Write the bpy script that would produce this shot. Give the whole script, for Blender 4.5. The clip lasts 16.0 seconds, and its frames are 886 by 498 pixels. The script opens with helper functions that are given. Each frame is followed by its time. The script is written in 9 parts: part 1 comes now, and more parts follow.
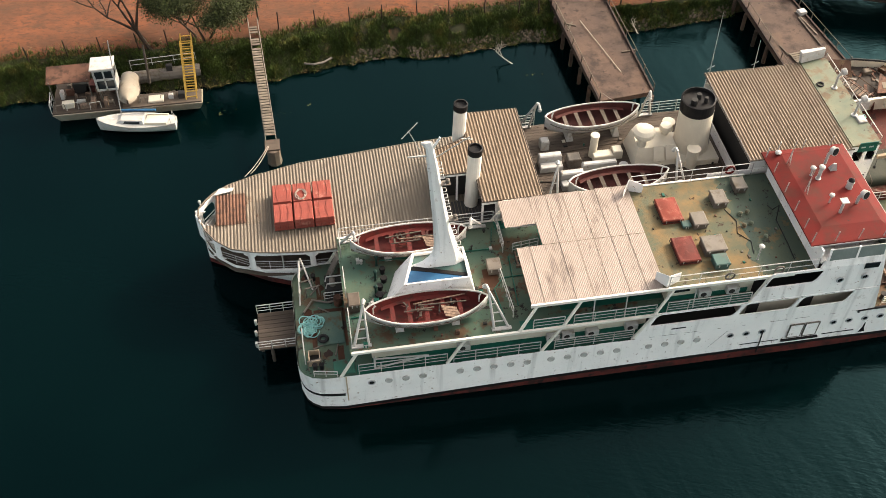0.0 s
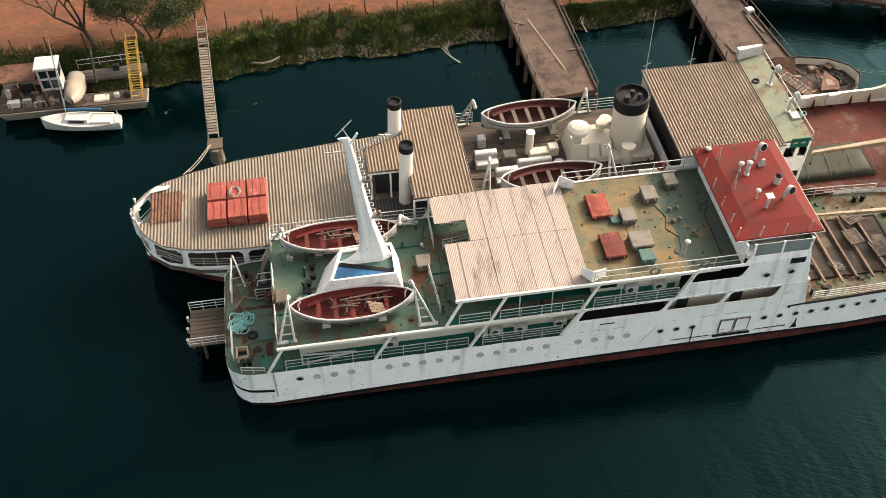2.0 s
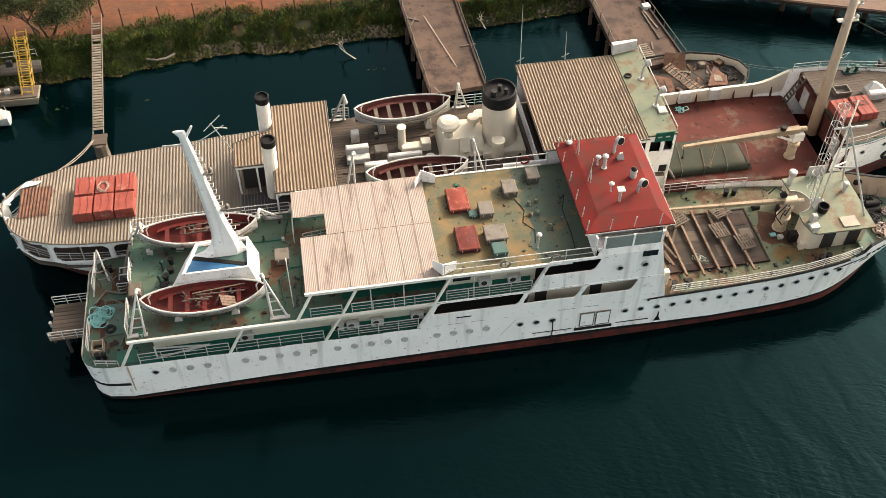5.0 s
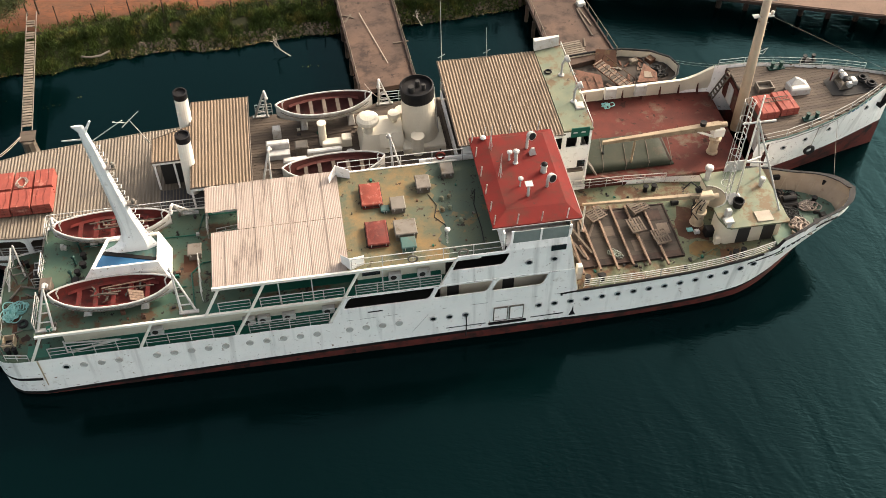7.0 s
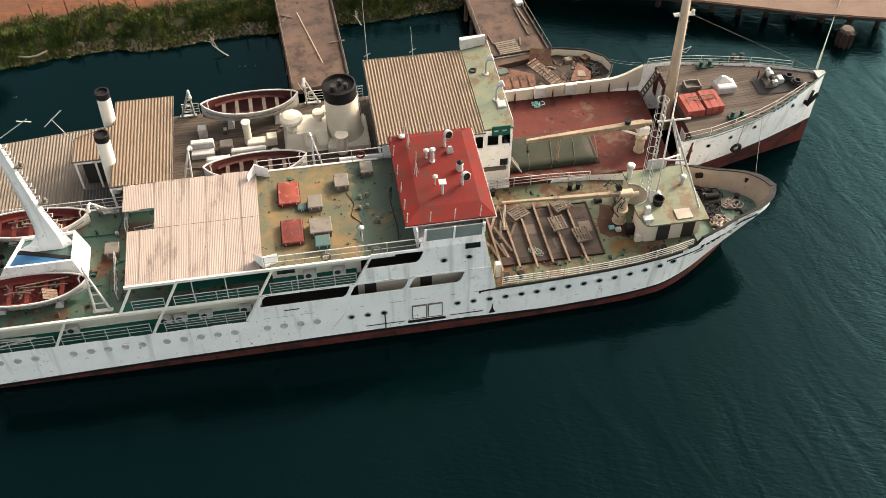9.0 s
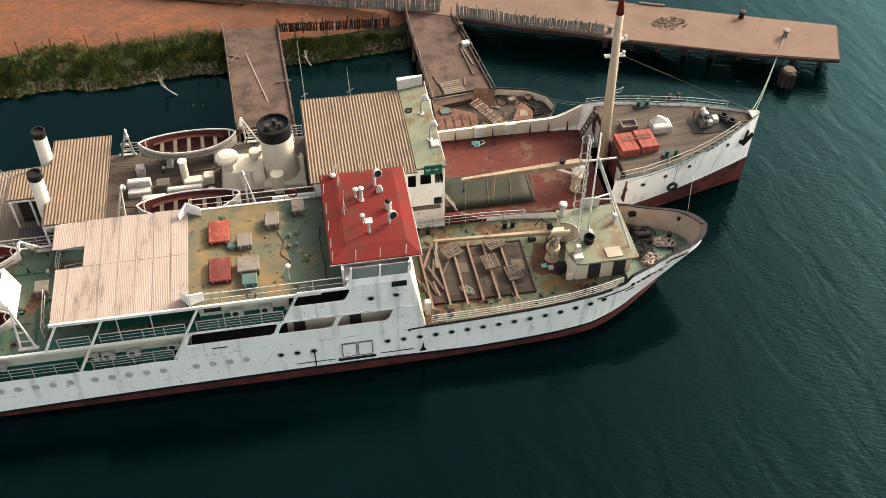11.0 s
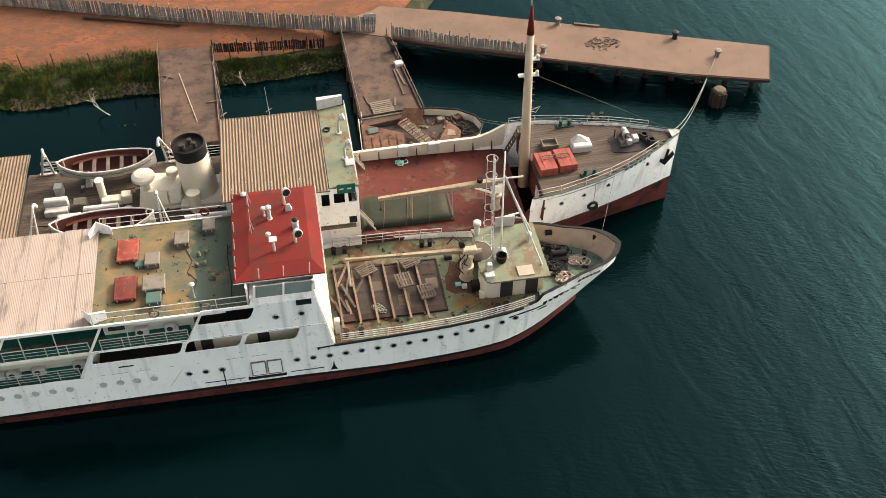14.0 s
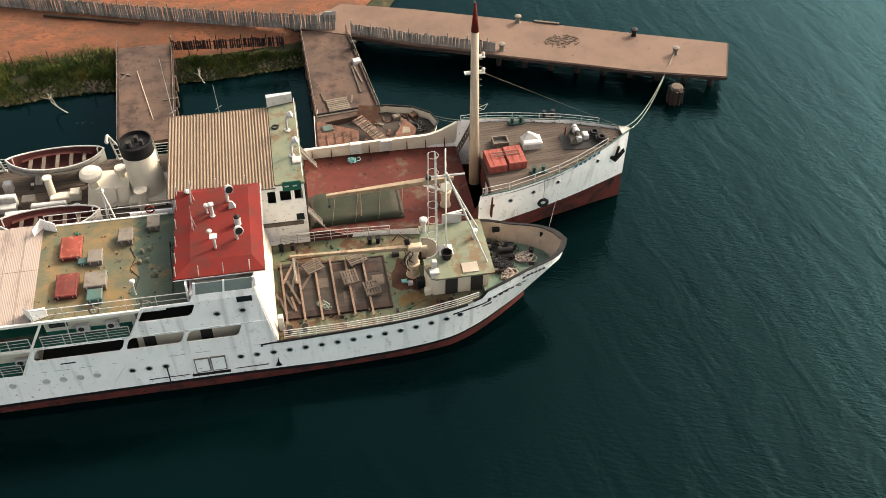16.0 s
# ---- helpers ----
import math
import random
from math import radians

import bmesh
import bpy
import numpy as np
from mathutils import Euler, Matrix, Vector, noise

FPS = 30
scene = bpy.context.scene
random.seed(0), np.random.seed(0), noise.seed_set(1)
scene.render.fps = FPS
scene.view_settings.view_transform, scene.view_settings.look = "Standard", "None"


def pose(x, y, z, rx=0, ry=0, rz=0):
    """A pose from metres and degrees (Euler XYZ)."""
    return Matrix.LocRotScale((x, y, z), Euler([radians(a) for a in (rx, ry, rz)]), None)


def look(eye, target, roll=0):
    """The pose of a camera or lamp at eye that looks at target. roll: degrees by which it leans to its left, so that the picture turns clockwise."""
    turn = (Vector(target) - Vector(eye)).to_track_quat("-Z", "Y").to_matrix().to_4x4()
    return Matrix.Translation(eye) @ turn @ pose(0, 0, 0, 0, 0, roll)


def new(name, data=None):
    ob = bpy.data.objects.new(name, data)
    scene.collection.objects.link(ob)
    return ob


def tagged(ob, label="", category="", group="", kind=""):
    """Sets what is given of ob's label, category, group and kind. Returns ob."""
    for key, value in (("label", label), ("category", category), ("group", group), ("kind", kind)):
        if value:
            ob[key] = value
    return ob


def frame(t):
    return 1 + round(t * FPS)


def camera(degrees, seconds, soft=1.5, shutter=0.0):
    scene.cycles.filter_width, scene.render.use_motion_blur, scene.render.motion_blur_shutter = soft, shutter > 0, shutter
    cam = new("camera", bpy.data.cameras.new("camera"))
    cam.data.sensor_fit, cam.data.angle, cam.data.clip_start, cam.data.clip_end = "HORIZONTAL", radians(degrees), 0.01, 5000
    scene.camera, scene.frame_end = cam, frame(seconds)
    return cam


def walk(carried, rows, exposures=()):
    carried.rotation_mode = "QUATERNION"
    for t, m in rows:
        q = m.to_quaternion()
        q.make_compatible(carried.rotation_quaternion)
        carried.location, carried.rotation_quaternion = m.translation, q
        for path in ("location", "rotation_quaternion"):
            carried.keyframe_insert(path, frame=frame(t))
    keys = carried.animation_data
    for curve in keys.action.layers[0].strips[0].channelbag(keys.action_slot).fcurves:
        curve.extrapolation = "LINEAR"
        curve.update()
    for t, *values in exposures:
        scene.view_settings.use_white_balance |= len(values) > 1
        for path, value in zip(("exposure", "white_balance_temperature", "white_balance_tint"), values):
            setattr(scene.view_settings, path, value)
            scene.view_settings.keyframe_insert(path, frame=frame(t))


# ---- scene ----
cam = camera(47.7, 16.0, soft=0.65)
PATH = [
    (0, (2.622, -34.671, 53.348), (2.838, -33.368, 51.847), 0.4),
    (0.5, (3.636, -34.871, 53.363), (3.848, -33.567, 51.861), 0.2),
    (1, (4.617, -35.187, 53.253), (4.831, -33.881, 51.754), 0.2),
    (1.5, (5.693, -35.547, 53.136), (5.909, -34.237, 51.64), 0.3),
    (2, (6.961, -35.83, 53.194), (7.177, -34.521, 51.697), 0.2),
    (2.5, (8.236, -36.102, 53.115), (8.454, -34.793, 51.619), 0.3),
    (3, (9.517, -36.436, 53.075), (9.739, -35.126, 51.58), 0.4),
    (3.5, (10.996, -36.805, 53.077), (11.217, -35.494, 51.583), 0.3),
    (4, (12.597, -37.16, 53.052), (12.814, -35.849, 51.558), 0.2),
    (6.5, (19.701, -38.747, 53.095), (19.921, -37.437, 51.6), 0.1),
    (7, (20.957, -39.119, 53.034), (21.179, -37.808, 51.54), 0.2),
    (7.5, (22.297, -39.446, 53.038), (22.52, -38.135, 51.545), 0.1),
    (8, (23.556, -39.749, 52.941), (23.781, -38.436, 51.449), 0.2),
    (8.5, (24.744, -39.927, 53.032), (24.971, -38.617, 51.538), 0.2),
    (9, (25.871, -40.223, 53.095), (26.101, -38.912, 51.602), 0.3),
    (11.5, (31.113, -41.337, 53.521), (31.362, -39.959, 52.093), 0.5),
    (12, (32.114, -41.552, 53.535), (32.364, -40.163, 52.118), 0.4),
    (12.5, (33.032, -41.74, 53.434), (33.285, -40.349, 52.02), 0.5),
    (13, (33.973, -41.952, 53.504), (34.227, -40.561, 52.089), 0.5),
    (13.5, (34.852, -42.121, 53.558), (35.107, -40.731, 52.143), 0.6),
    (14, (35.762, -42.341, 53.498), (36.018, -40.95, 52.084), 0.6),
    (14.5, (36.677, -42.537, 53.518), (36.933, -41.146, 52.104), 0.5),
    (15, (37.548, -42.75, 53.513), (37.805, -41.359, 52.099), 0.6),
    (15.5, (38.457, -42.969, 53.544), (38.715, -41.58, 52.129), 0.6),
    (16, (39.357, -43.17, 53.618), (39.614, -41.782, 52.201), 0.6),
]
walk(cam, [(t, look(eye, target, roll)) for t, eye, target, roll in PATH],
     exposures=[(0.0, 0.52, 6900, 10), (16.0, 0.52, 6900, 10)])

# ---- light ----
SUN_AZ, SUN_EL = 26.0, 32.0            # degrees: azimuth from +x towards +y
world = bpy.data.worlds.new("hazy_sky")
scene.world = world
world.use_nodes = True
wn = world.node_tree.nodes
sky = wn.new("ShaderNodeTexSky")
sky.sky_type, sky.sun_disc = "NISHITA", False
sky.sun_elevation, sky.sun_rotation = radians(SUN_EL), radians(90 - SUN_AZ)
sky.air_density, sky.dust_density, sky.ozone_density = 1.1, 9.0, 0.2
wn["Background"].inputs["Strength"].default_value = 0.32
haze = wn.new("ShaderNodeHueSaturation")          # thick haze takes most of the blue out of the sky
haze.inputs["Saturation"].default_value = 0.45
world.node_tree.links.new(sky.outputs["Color"], haze.inputs["Color"])
world.node_tree.links.new(haze.outputs["Color"], wn["Background"].inputs["Color"])
sun = new("sun", bpy.data.lights.new("sun", "SUN"))
sun.data.energy, sun.data.angle, sun.data.color = 2.8, radians(1.2), (1.0, 0.86, 0.70)
ce = math.cos(radians(SUN_EL))
sun.matrix_world = look((0, 0, 60), (-ce * math.cos(radians(SUN_AZ)), -ce * math.sin(radians(SUN_AZ)), 60 - math.sin(radians(SUN_EL))))


# ---- materials ----
def mat(name, base, other=None, scale=1.5, rough=0.6, metal=0.0, bump=0.15, fine=40.0, stain=None, stain_scale=0.6, stain_at=(0.52, 0.68),
        vary=0.0, ior=1.45, stretch=(1, 1, 1), streak=None, gloss=0.2, spots=None, island=None):
    """Paint, wood, stone: two colours over broad noise, fine grain, and one kind of stain with an edge of its own."""
    m = bpy.data.materials.new(name)
    m.use_nodes = True
    n, l = m.node_tree.nodes, m.node_tree.links
    b = n["Principled BSDF"]
    b.inputs["Roughness"].default_value, b.inputs["Metallic"].default_value, b.inputs["IOR"].default_value = rough, metal, ior
    b.inputs["Specular IOR Level"].default_value = gloss
    pos = n.new("ShaderNodeNewGeometry").outputs["Position"]
    if stretch != (1, 1, 1):
        mp = n.new("ShaderNodeMapping")
        mp.inputs["Scale"].default_value = stretch
        l.new(pos, mp.inputs["Vector"])
        pos = mp.outputs["Vector"]

    def noise_node(sc, detail=6.0, ro=0.6):
        t = n.new("ShaderNodeTexNoise")
        t.inputs["Scale"].default_value, t.inputs["Detail"].default_value, t.inputs["Roughness"].default_value = sc, detail, ro
        l.new(pos, t.inputs["Vector"])
        return t.outputs["Fac"]

    def mix(fac, a, c, kind="MIX"):
        x = n.new("ShaderNodeMix")
        x.data_type, x.blend_type = "RGBA", kind
        for sock, v in ((x.inputs["Factor"], fac), (x.inputs["A"], a), (x.inputs["B"], c)):
            if isinstance(v, bpy.types.NodeSocket):
                l.new(v, sock)
            else:
                sock.default_value = v if isinstance(v, float) else (*v, 1.0)
        return x.outputs["Result"]

    def ramp(fac, lo, hi):
        r = n.new("ShaderNodeMapRange")
        r.inputs["From Min"].default_value, r.inputs["From Max"].default_value = lo, hi
        l.new(fac, r.inputs["Value"])
        return r.outputs["Result"]

    col = mix(ramp(noise_node(scale), 0.35, 0.65), base, other or tuple(0.82 * c for c in base))
    if stain:
        col = mix(ramp(noise_node(stain_scale, 9.0, 0.68), *stain_at), col, stain)
    if streak:
        t = n.new("ShaderNodeTexNoise")
        t.inputs["Scale"].default_value, t.inputs["Detail"].default_value = 1.0, 4.0
        mp = n.new("ShaderNodeMapping")
        mp.inputs["Scale"].default_value = streak[1]
        l.new(n.new("ShaderNodeNewGeometry").outputs["Position"], mp.inputs["Vector"])
        l.new(mp.outputs["Vector"], t.inputs["Vector"])
        col = mix(ramp(t.outputs["Fac"], *streak[2]), col, streak[0])
    if spots:
        col = mix(ramp(noise_node(spots[1], 4.0, 0.7), spots[2], spots[2] + 0.05), col, spots[0])
    g = noise_node(fine, 3.0)
    col = mix(0.35, col, mix(ramp(g, 0.3, 0.7), (0.72, 0.72, 0.72), (1.0, 1.0, 1.0)), "MULTIPLY")
    if island:
        isl = n.new("ShaderNodeNewGeometry").outputs["Random Per Island"]
        col = mix(1.0, col, mix(isl, island[0], island[1]), "MULTIPLY")
    if vary:
        info = n.new("ShaderNodeObjectInfo").outputs["Random"]
        col = mix(1.0, col, mix(info, (1 - vary,) * 3, (1.0, 1.0, 1.0)), "MULTIPLY")
    l.new(col, b.inputs["Base Color"])
    if bump:
        bp = n.new("ShaderNodeBump")
        bp.inputs["Strength"].default_value, bp.inputs["Distance"].default_value = bump, 0.02
        l.new(g, bp.inputs["Height"])
        l.new(bp.outputs["Normal"], b.inputs["Normal"])
    return m


def water_material():
    """Lake water: a mirror of the hazy sky over a dark green body, ruffled by the wind outside the lee of the hulls."""
    m = bpy.data.materials.new("lake_water")
    m.use_nodes = True
    n, l = m.node_tree.nodes, m.node_tree.links
    n.remove(n["Principled BSDF"])
    b, gloss, edge, both = (n.new("ShaderNode" + kind) for kind in ("BsdfDiffuse", "BsdfGlossy", "Fresnel", "MixShader"))
    gloss.inputs["Color"].default_value = WATER_TINT
    edge.inputs["IOR"].default_value = 1.152
    l.new(edge.outputs["Fac"], both.inputs["Fac"])
    l.new(b.outputs["BSDF"], both.inputs[1])
    l.new(gloss.outputs["BSDF"], both.inputs[2])
    l.new(both.outputs["Shader"], n["Material Output"].inputs["Surface"])
    pos = n.new("ShaderNodeNewGeometry").outputs["Position"]

    def turned(angle, scale):
        """Coordinates turned about z, then stretched."""
        out = pos
        for key, value in (("Rotation", (0, 0, radians(angle))), ("Scale", scale)):
            mp = n.new("ShaderNodeMapping")
            mp.inputs[key].default_value = value
            l.new(out, mp.inputs["Vector"])
            out = mp.outputs["Vector"]
        return out

    def noise_at(vec, scale, detail, distort=0.0, rough=0.5):
        t = n.new("ShaderNodeTexNoise")
        for key, value in (("Scale", scale), ("Detail", detail), ("Distortion", distort), ("Roughness", rough)):
            t.inputs[key].default_value = value
        l.new(vec, t.inputs["Vector"])
        return t.outputs["Fac"]

    def band(sock, lo, hi):
        r2 = n.new("ShaderNodeMapRange")
        r2.interpolation_type = "SMOOTHSTEP"
        r2.inputs["From Min"].default_value, r2.inputs["From Max"].default_value = lo, hi
        l.new(sock, r2.inputs["Value"])
        return r2.outputs["Result"]

    def calc(op, p, q):
        m2 = n.new("ShaderNodeMath")
        m2.operation = op
        for k, v in enumerate((p, q)):
            if isinstance(v, float):
                m2.inputs[k].default_value = v
            else:
                l.new(v, m2.inputs[k])
        return m2.outputs["Value"]

    gust = noise_at(turned(-12, (0.34, 0.05, 1.0)), 1.0, 4.0, 0.6)
    patch = noise_at(pos, 0.05, 3.0)
    ripple = noise_at(turned(20, (1.5, 4.8, 1.0)), 0.95, 4.0, 0.5, 0.55)
    swell = noise_at(turned(-8, (0.5, 0.16, 1.0)), 1.0, 3.0, 0.5)
    body = n.new("ShaderNodeMix")
    body.data_type = "RGBA"
    body.inputs["A"].default_value, body.inputs["B"].default_value = WATER_A, WATER_B
    l.new(band(patch, 0.35, 0.65), body.inputs["Factor"])
    l.new(body.outputs["Result"], b.inputs["Color"])
    sep = n.new("ShaderNodeSeparateXYZ")
    l.new(pos, sep.inputs["Vector"])
    open_side = calc("MULTIPLY", band(sep.outputs["Y"], -2.0, -14.0), band(sep.outputs["X"], 2.0, 30.0))
    behind = calc("MULTIPLY", band(sep.outputs["Y"], 19.0, 25.0), band(sep.outputs["X"], 28.0, 38.0))
    wind = calc("MAXIMUM", calc("MAXIMUM", open_side, calc("MULTIPLY", behind, 0.8)), band(sep.outputs["X"], 50.0, 66.0))
    l.new(calc("ADD", 0.03, calc("MULTIPLY", wind, 0.09)), gloss.inputs["Roughness"])
    force = calc("MULTIPLY", wind, calc("ADD", 0.3, calc("MULTIPLY", band(gust, 0.36, 0.64), 0.7)))
    low = n.new("ShaderNodeBump")
    low.inputs["Distance"].default_value = 0.35
    l.new(calc("ADD", 0.05, calc("MULTIPLY", wind, 0.18)), low.inputs["Strength"])
    l.new(swell, low.inputs["Height"])
    bp = n.new("ShaderNodeBump")
    bp.inputs["Distance"].default_value = 0.09
    l.new(calc("ADD", 0.10, calc("MULTIPLY", force, 0.36)), bp.inputs["Strength"])
    l.new(ripple, bp.inputs["Height"])
    l.new(low.outputs["Normal"], bp.inputs["Normal"])
    l.new(bp.outputs["Normal"], gloss.inputs["Normal"])
    l.new(bp.outputs["Normal"], edge.inputs["Normal"])
    return m


WATER_TINT = (0.42, 0.90, 1.0, 1)
WATER_A, WATER_B = (0.0001, 0.0021, 0.0023, 1), (0.0002, 0.0029, 0.0030, 1)
M = {
    "water": water_material(),
    "white": mat("white_hull_paint", (0.83, 0.79, 0.75), (0.76, 0.73, 0.695), 0.5, 0.5, stain=(0.50, 0.43, 0.37), stain_scale=1.1, stain_at=(0.60, 0.76),
                 streak=((0.44, 0.41, 0.385), (1.6, 1.6, 0.12), (0.55, 0.80)), spots=((0.20, 0.12, 0.08), 3.8, 0.63)),
    "cream": mat("cream_paint", (0.556, 0.497, 0.394), (0.511, 0.453, 0.357), 1.2, 0.5, stain=(0.329, 0.263, 0.191), stain_scale=1.5, stain_at=(0.66, 0.80)),
    "red_boot": mat("red_boot_topping", (0.120, 0.026, 0.020), (0.080, 0.021, 0.018), 0.9, 0.6, stain=(0.030, 0.014, 0.012), stain_scale=0.7, stain_at=(0.48, 0.62), spots=((0.016, 0.011, 0.010), 1.1, 0.60)),
    "black": mat("black_paint", (0.008, 0.008, 0.009), (0.016, 0.014, 0.013), 1.5, 0.6, gloss=0.12),
    "green_deck": mat("worn_green_deck_paint", (0.043, 0.086, 0.062), (0.068, 0.088, 0.058), 0.5, 0.7, stain=(0.075, 0.046, 0.026), stain_scale=0.7, stain_at=(0.52, 0.60), bump=0.35, spots=((0.016, 0.013, 0.011), 1.7, 0.59)),
    "green_top": mat("ochre_deck_with_green_showing_through", (0.165, 0.105, 0.045), (0.078, 0.08, 0.05), 0.75, 0.8, stain=(0.072, 0.08, 0.052), stain_scale=0.55, stain_at=(0.51, 0.62), bump=0.35, spots=((0.037, 0.0222, 0.0133), 1.7, 0.61)),
    "green_top_dark": mat("dull_green_deck_paint", (0.0588, 0.0714, 0.0462), (0.0437, 0.063, 0.0487), 0.5, 0.75, stain=(0.109, 0.0798, 0.0378), stain_scale=0.7, stain_at=(0.58, 0.64), bump=0.35, spots=((0.021, 0.0168, 0.0134), 2.2, 0.60)),
    "green_fore": mat("green_fore_deck_paint", (0.060, 0.076, 0.045), (0.115, 0.112, 0.066), 0.5, 0.7, stain=(0.075, 0.038, 0.019), stain_scale=0.5, stain_at=(0.51, 0.60), bump=0.35, spots=((0.018, 0.014, 0.011), 1.5, 0.585)),
    "teal_deck": mat("blue_green_deck_paint", (0.06, 0.105, 0.085), (0.09, 0.12, 0.085), 0.6, 0.7, stain=(0.085, 0.055, 0.03), stain_scale=0.7, stain_at=(0.55, 0.64), bump=0.35, spots=((0.02, 0.016, 0.012), 1.8, 0.61)),
    "green_wall": mat("dark_green_wall_paint", (0.0096, 0.088, 0.06), (0.008, 0.068, 0.048), 0.8, 0.45),
    "pale_green": mat("pale_green_deck_paint", (0.135, 0.138, 0.090), (0.10, 0.118, 0.082), 0.9, 0.65, stain=(0.11, 0.075, 0.042), stain_scale=0.8, stain_at=(0.51, 0.60), spots=((0.045, 0.032, 0.022), 1.3, 0.63)),
    "red_roof": mat("red_oxide_roof_paint", (0.117, 0.0147, 0.0121), (0.0858, 0.0141, 0.0121), 0.35, 0.7, gloss=0.06, stain=(0.0663, 0.024, 0.0176), stain_scale=0.7, stain_at=(0.50, 0.70), spots=((0.0351, 0.024, 0.0187), 2.0, 0.65)),
    "red_deck": mat("red_oxide_deck_paint", (0.088, 0.023, 0.017), (0.055, 0.018, 0.014), 0.5, 0.75, gloss=0.1, stain=(0.085, 0.06, 0.042), stain_scale=0.55, stain_at=(0.54, 0.64), bump=0.3, spots=((0.03, 0.014, 0.011), 1.4, 0.60)),
    "red_boat": mat("red_lead_boat_inside", (0.105, 0.0154, 0.0122), (0.0743, 0.0132, 0.011), 1.2, 0.6, stain=(0.0394, 0.0175, 0.0132), stain_scale=1.8),
    "orange": mat("faded_red_canvas", (0.193, 0.0414, 0.0271), (0.143, 0.0321, 0.0214), 1.4, 0.8, stain=(0.257, 0.114, 0.0859), stain_scale=2.4, stain_at=(0.55, 0.66), bump=0.5, fine=18.0),
    "dark_red": mat("dirty_dark_red_canvas", (0.126, 0.0252, 0.0185), (0.0756, 0.021, 0.0168), 1.8, 0.8, stain=(0.168, 0.0588, 0.042), stain_scale=2.0, stain_at=(0.55, 0.68), bump=0.5, fine=18.0),
    "raft_red": mat("sun_bleached_raft_case", (0.23, 0.052, 0.037), (0.175, 0.041, 0.03), 1.4, 0.7, stain=(0.333, 0.148, 0.111), stain_scale=1.6, stain_at=(0.57, 0.7), bump=0.3, fine=18.0),
    "cream_roof": mat("cream_corrugated_sheet", (0.143, 0.114, 0.085), (0.122, 0.0988, 0.0748), 0.5, 0.6, vary=0.10, stain=(0.116, 0.0895, 0.0658), stain_scale=0.5, stain_at=(0.56, 0.8)),
    "tan_roof": mat("sand_corrugated_sheet", (0.142, 0.099, 0.064), (0.124, 0.086, 0.0555), 0.5, 0.6, vary=0.08, stain=(0.0765, 0.0553, 0.0379), stain_scale=0.28, stain_at=(0.55, 0.78)),
    "white_roof": mat("white_corrugated_sheet", (0.268, 0.214, 0.180), (0.232, 0.184, 0.152), 0.5, 0.6, vary=0.05, stain=(0.082, 0.062, 0.052), stain_scale=0.5, stain_at=(0.54, 0.74), stretch=(2.2, 0.55, 1), spots=((0.0743, 0.0525, 0.0393), 3.0, 0.66)),
    "rust": mat("rusted_sheet", (0.090, 0.043, 0.028), (0.128, 0.063, 0.041), 1.0, 0.85, stain=(0.036, 0.020, 0.014), stain_scale=1.3, stain_at=(0.48, 0.64), bump=0.4, spots=((0.20, 0.14, 0.10), 1.4, 0.7)),
    "patch_sheet": mat("bleached_flat_sheet", (0.17, 0.135, 0.10), (0.13, 0.10, 0.074), 0.8, 0.75, stain=(0.075, 0.036, 0.02), stain_scale=0.9, stain_at=(0.52, 0.60)),
    "planks": mat("weathered_deck_planks", (0.0874, 0.0661, 0.0501), (0.0637, 0.0479, 0.0364), 0.8, 0.8, vary=0.25, stain=(0.0546, 0.041, 0.0318), stain_scale=0.9, stretch=(0.3, 2.5, 1)),
    "wood": mat("bare_timber", (0.235, 0.158, 0.112), (0.135, 0.090, 0.066), 2.5, 0.75, vary=0.3, stretch=(3, 3, 1)),
    "old_wood": mat("grey_old_timber", (0.0932, 0.071, 0.0546), (0.131, 0.104, 0.0819), 1.5, 0.85, vary=0.4),
    "concrete": mat("warm_concrete", (0.088, 0.054, 0.038), (0.058, 0.038, 0.029), 0.35, 0.85, stain=(0.030, 0.020, 0.016), stain_scale=0.6, stain_at=(0.48, 0.64), bump=0.5, spots=((0.03, 0.02, 0.016), 1.9, 0.60)),
    "earth": mat("orange_earth", (0.152, 0.054, 0.0245), (0.094, 0.040, 0.022), 0.22, 0.95, stain=(0.072, 0.037, 0.022), stain_scale=0.6, stain_at=(0.44, 0.66), bump=1.0, fine=3.2, spots=((0.080, 0.036, 0.021), 2.6, 0.53), stretch=(0.7, 1.2, 1)),
    "grass_soil": mat("grassy_bank", (0.026, 0.026, 0.012), (0.015, 0.017, 0.008), 0.8, 0.95, stain=(0.062, 0.038, 0.021), stain_scale=0.9, bump=0.6, fine=15.0),
    "grass": mat("grass_blades", (0.075, 0.105, 0.022), (0.036, 0.06, 0.014), 0.7, 0.8, stain=(0.16, 0.14, 0.04), stain_scale=0.8, stain_at=(0.52, 0.66), bump=0, island=((0.28, 0.34, 0.3), (1.15, 1.1, 0.9))),
    "steel": mat("galvanised_steel", (0.42, 0.42, 0.41), (0.34, 0.33, 0.32), 1.5, 0.45, metal=0.5),
    "rail": mat("white_rail_paint", (0.427, 0.416, 0.392), (0.357, 0.335, 0.3), 2.0, 0.5, stain=(0.184, 0.127, 0.0864), stain_scale=2.0, stain_at=(0.6, 0.72)),
    "glass": mat("dark_window_glass", (0.015, 0.02, 0.022), None, 1, 0.08, bump=0, gloss=0.5),
    "window": mat("grey_green_window_glass", (0.17, 0.19, 0.175), (0.11, 0.135, 0.12), 0.8, 0.15, bump=0, gloss=0.5),
    # Dark paint, and also the shade of unlit insides put into colour.
    "dark": mat("dark_paint_and_inside_shade", (0.03, 0.028, 0.026), None, 1, 0.8),
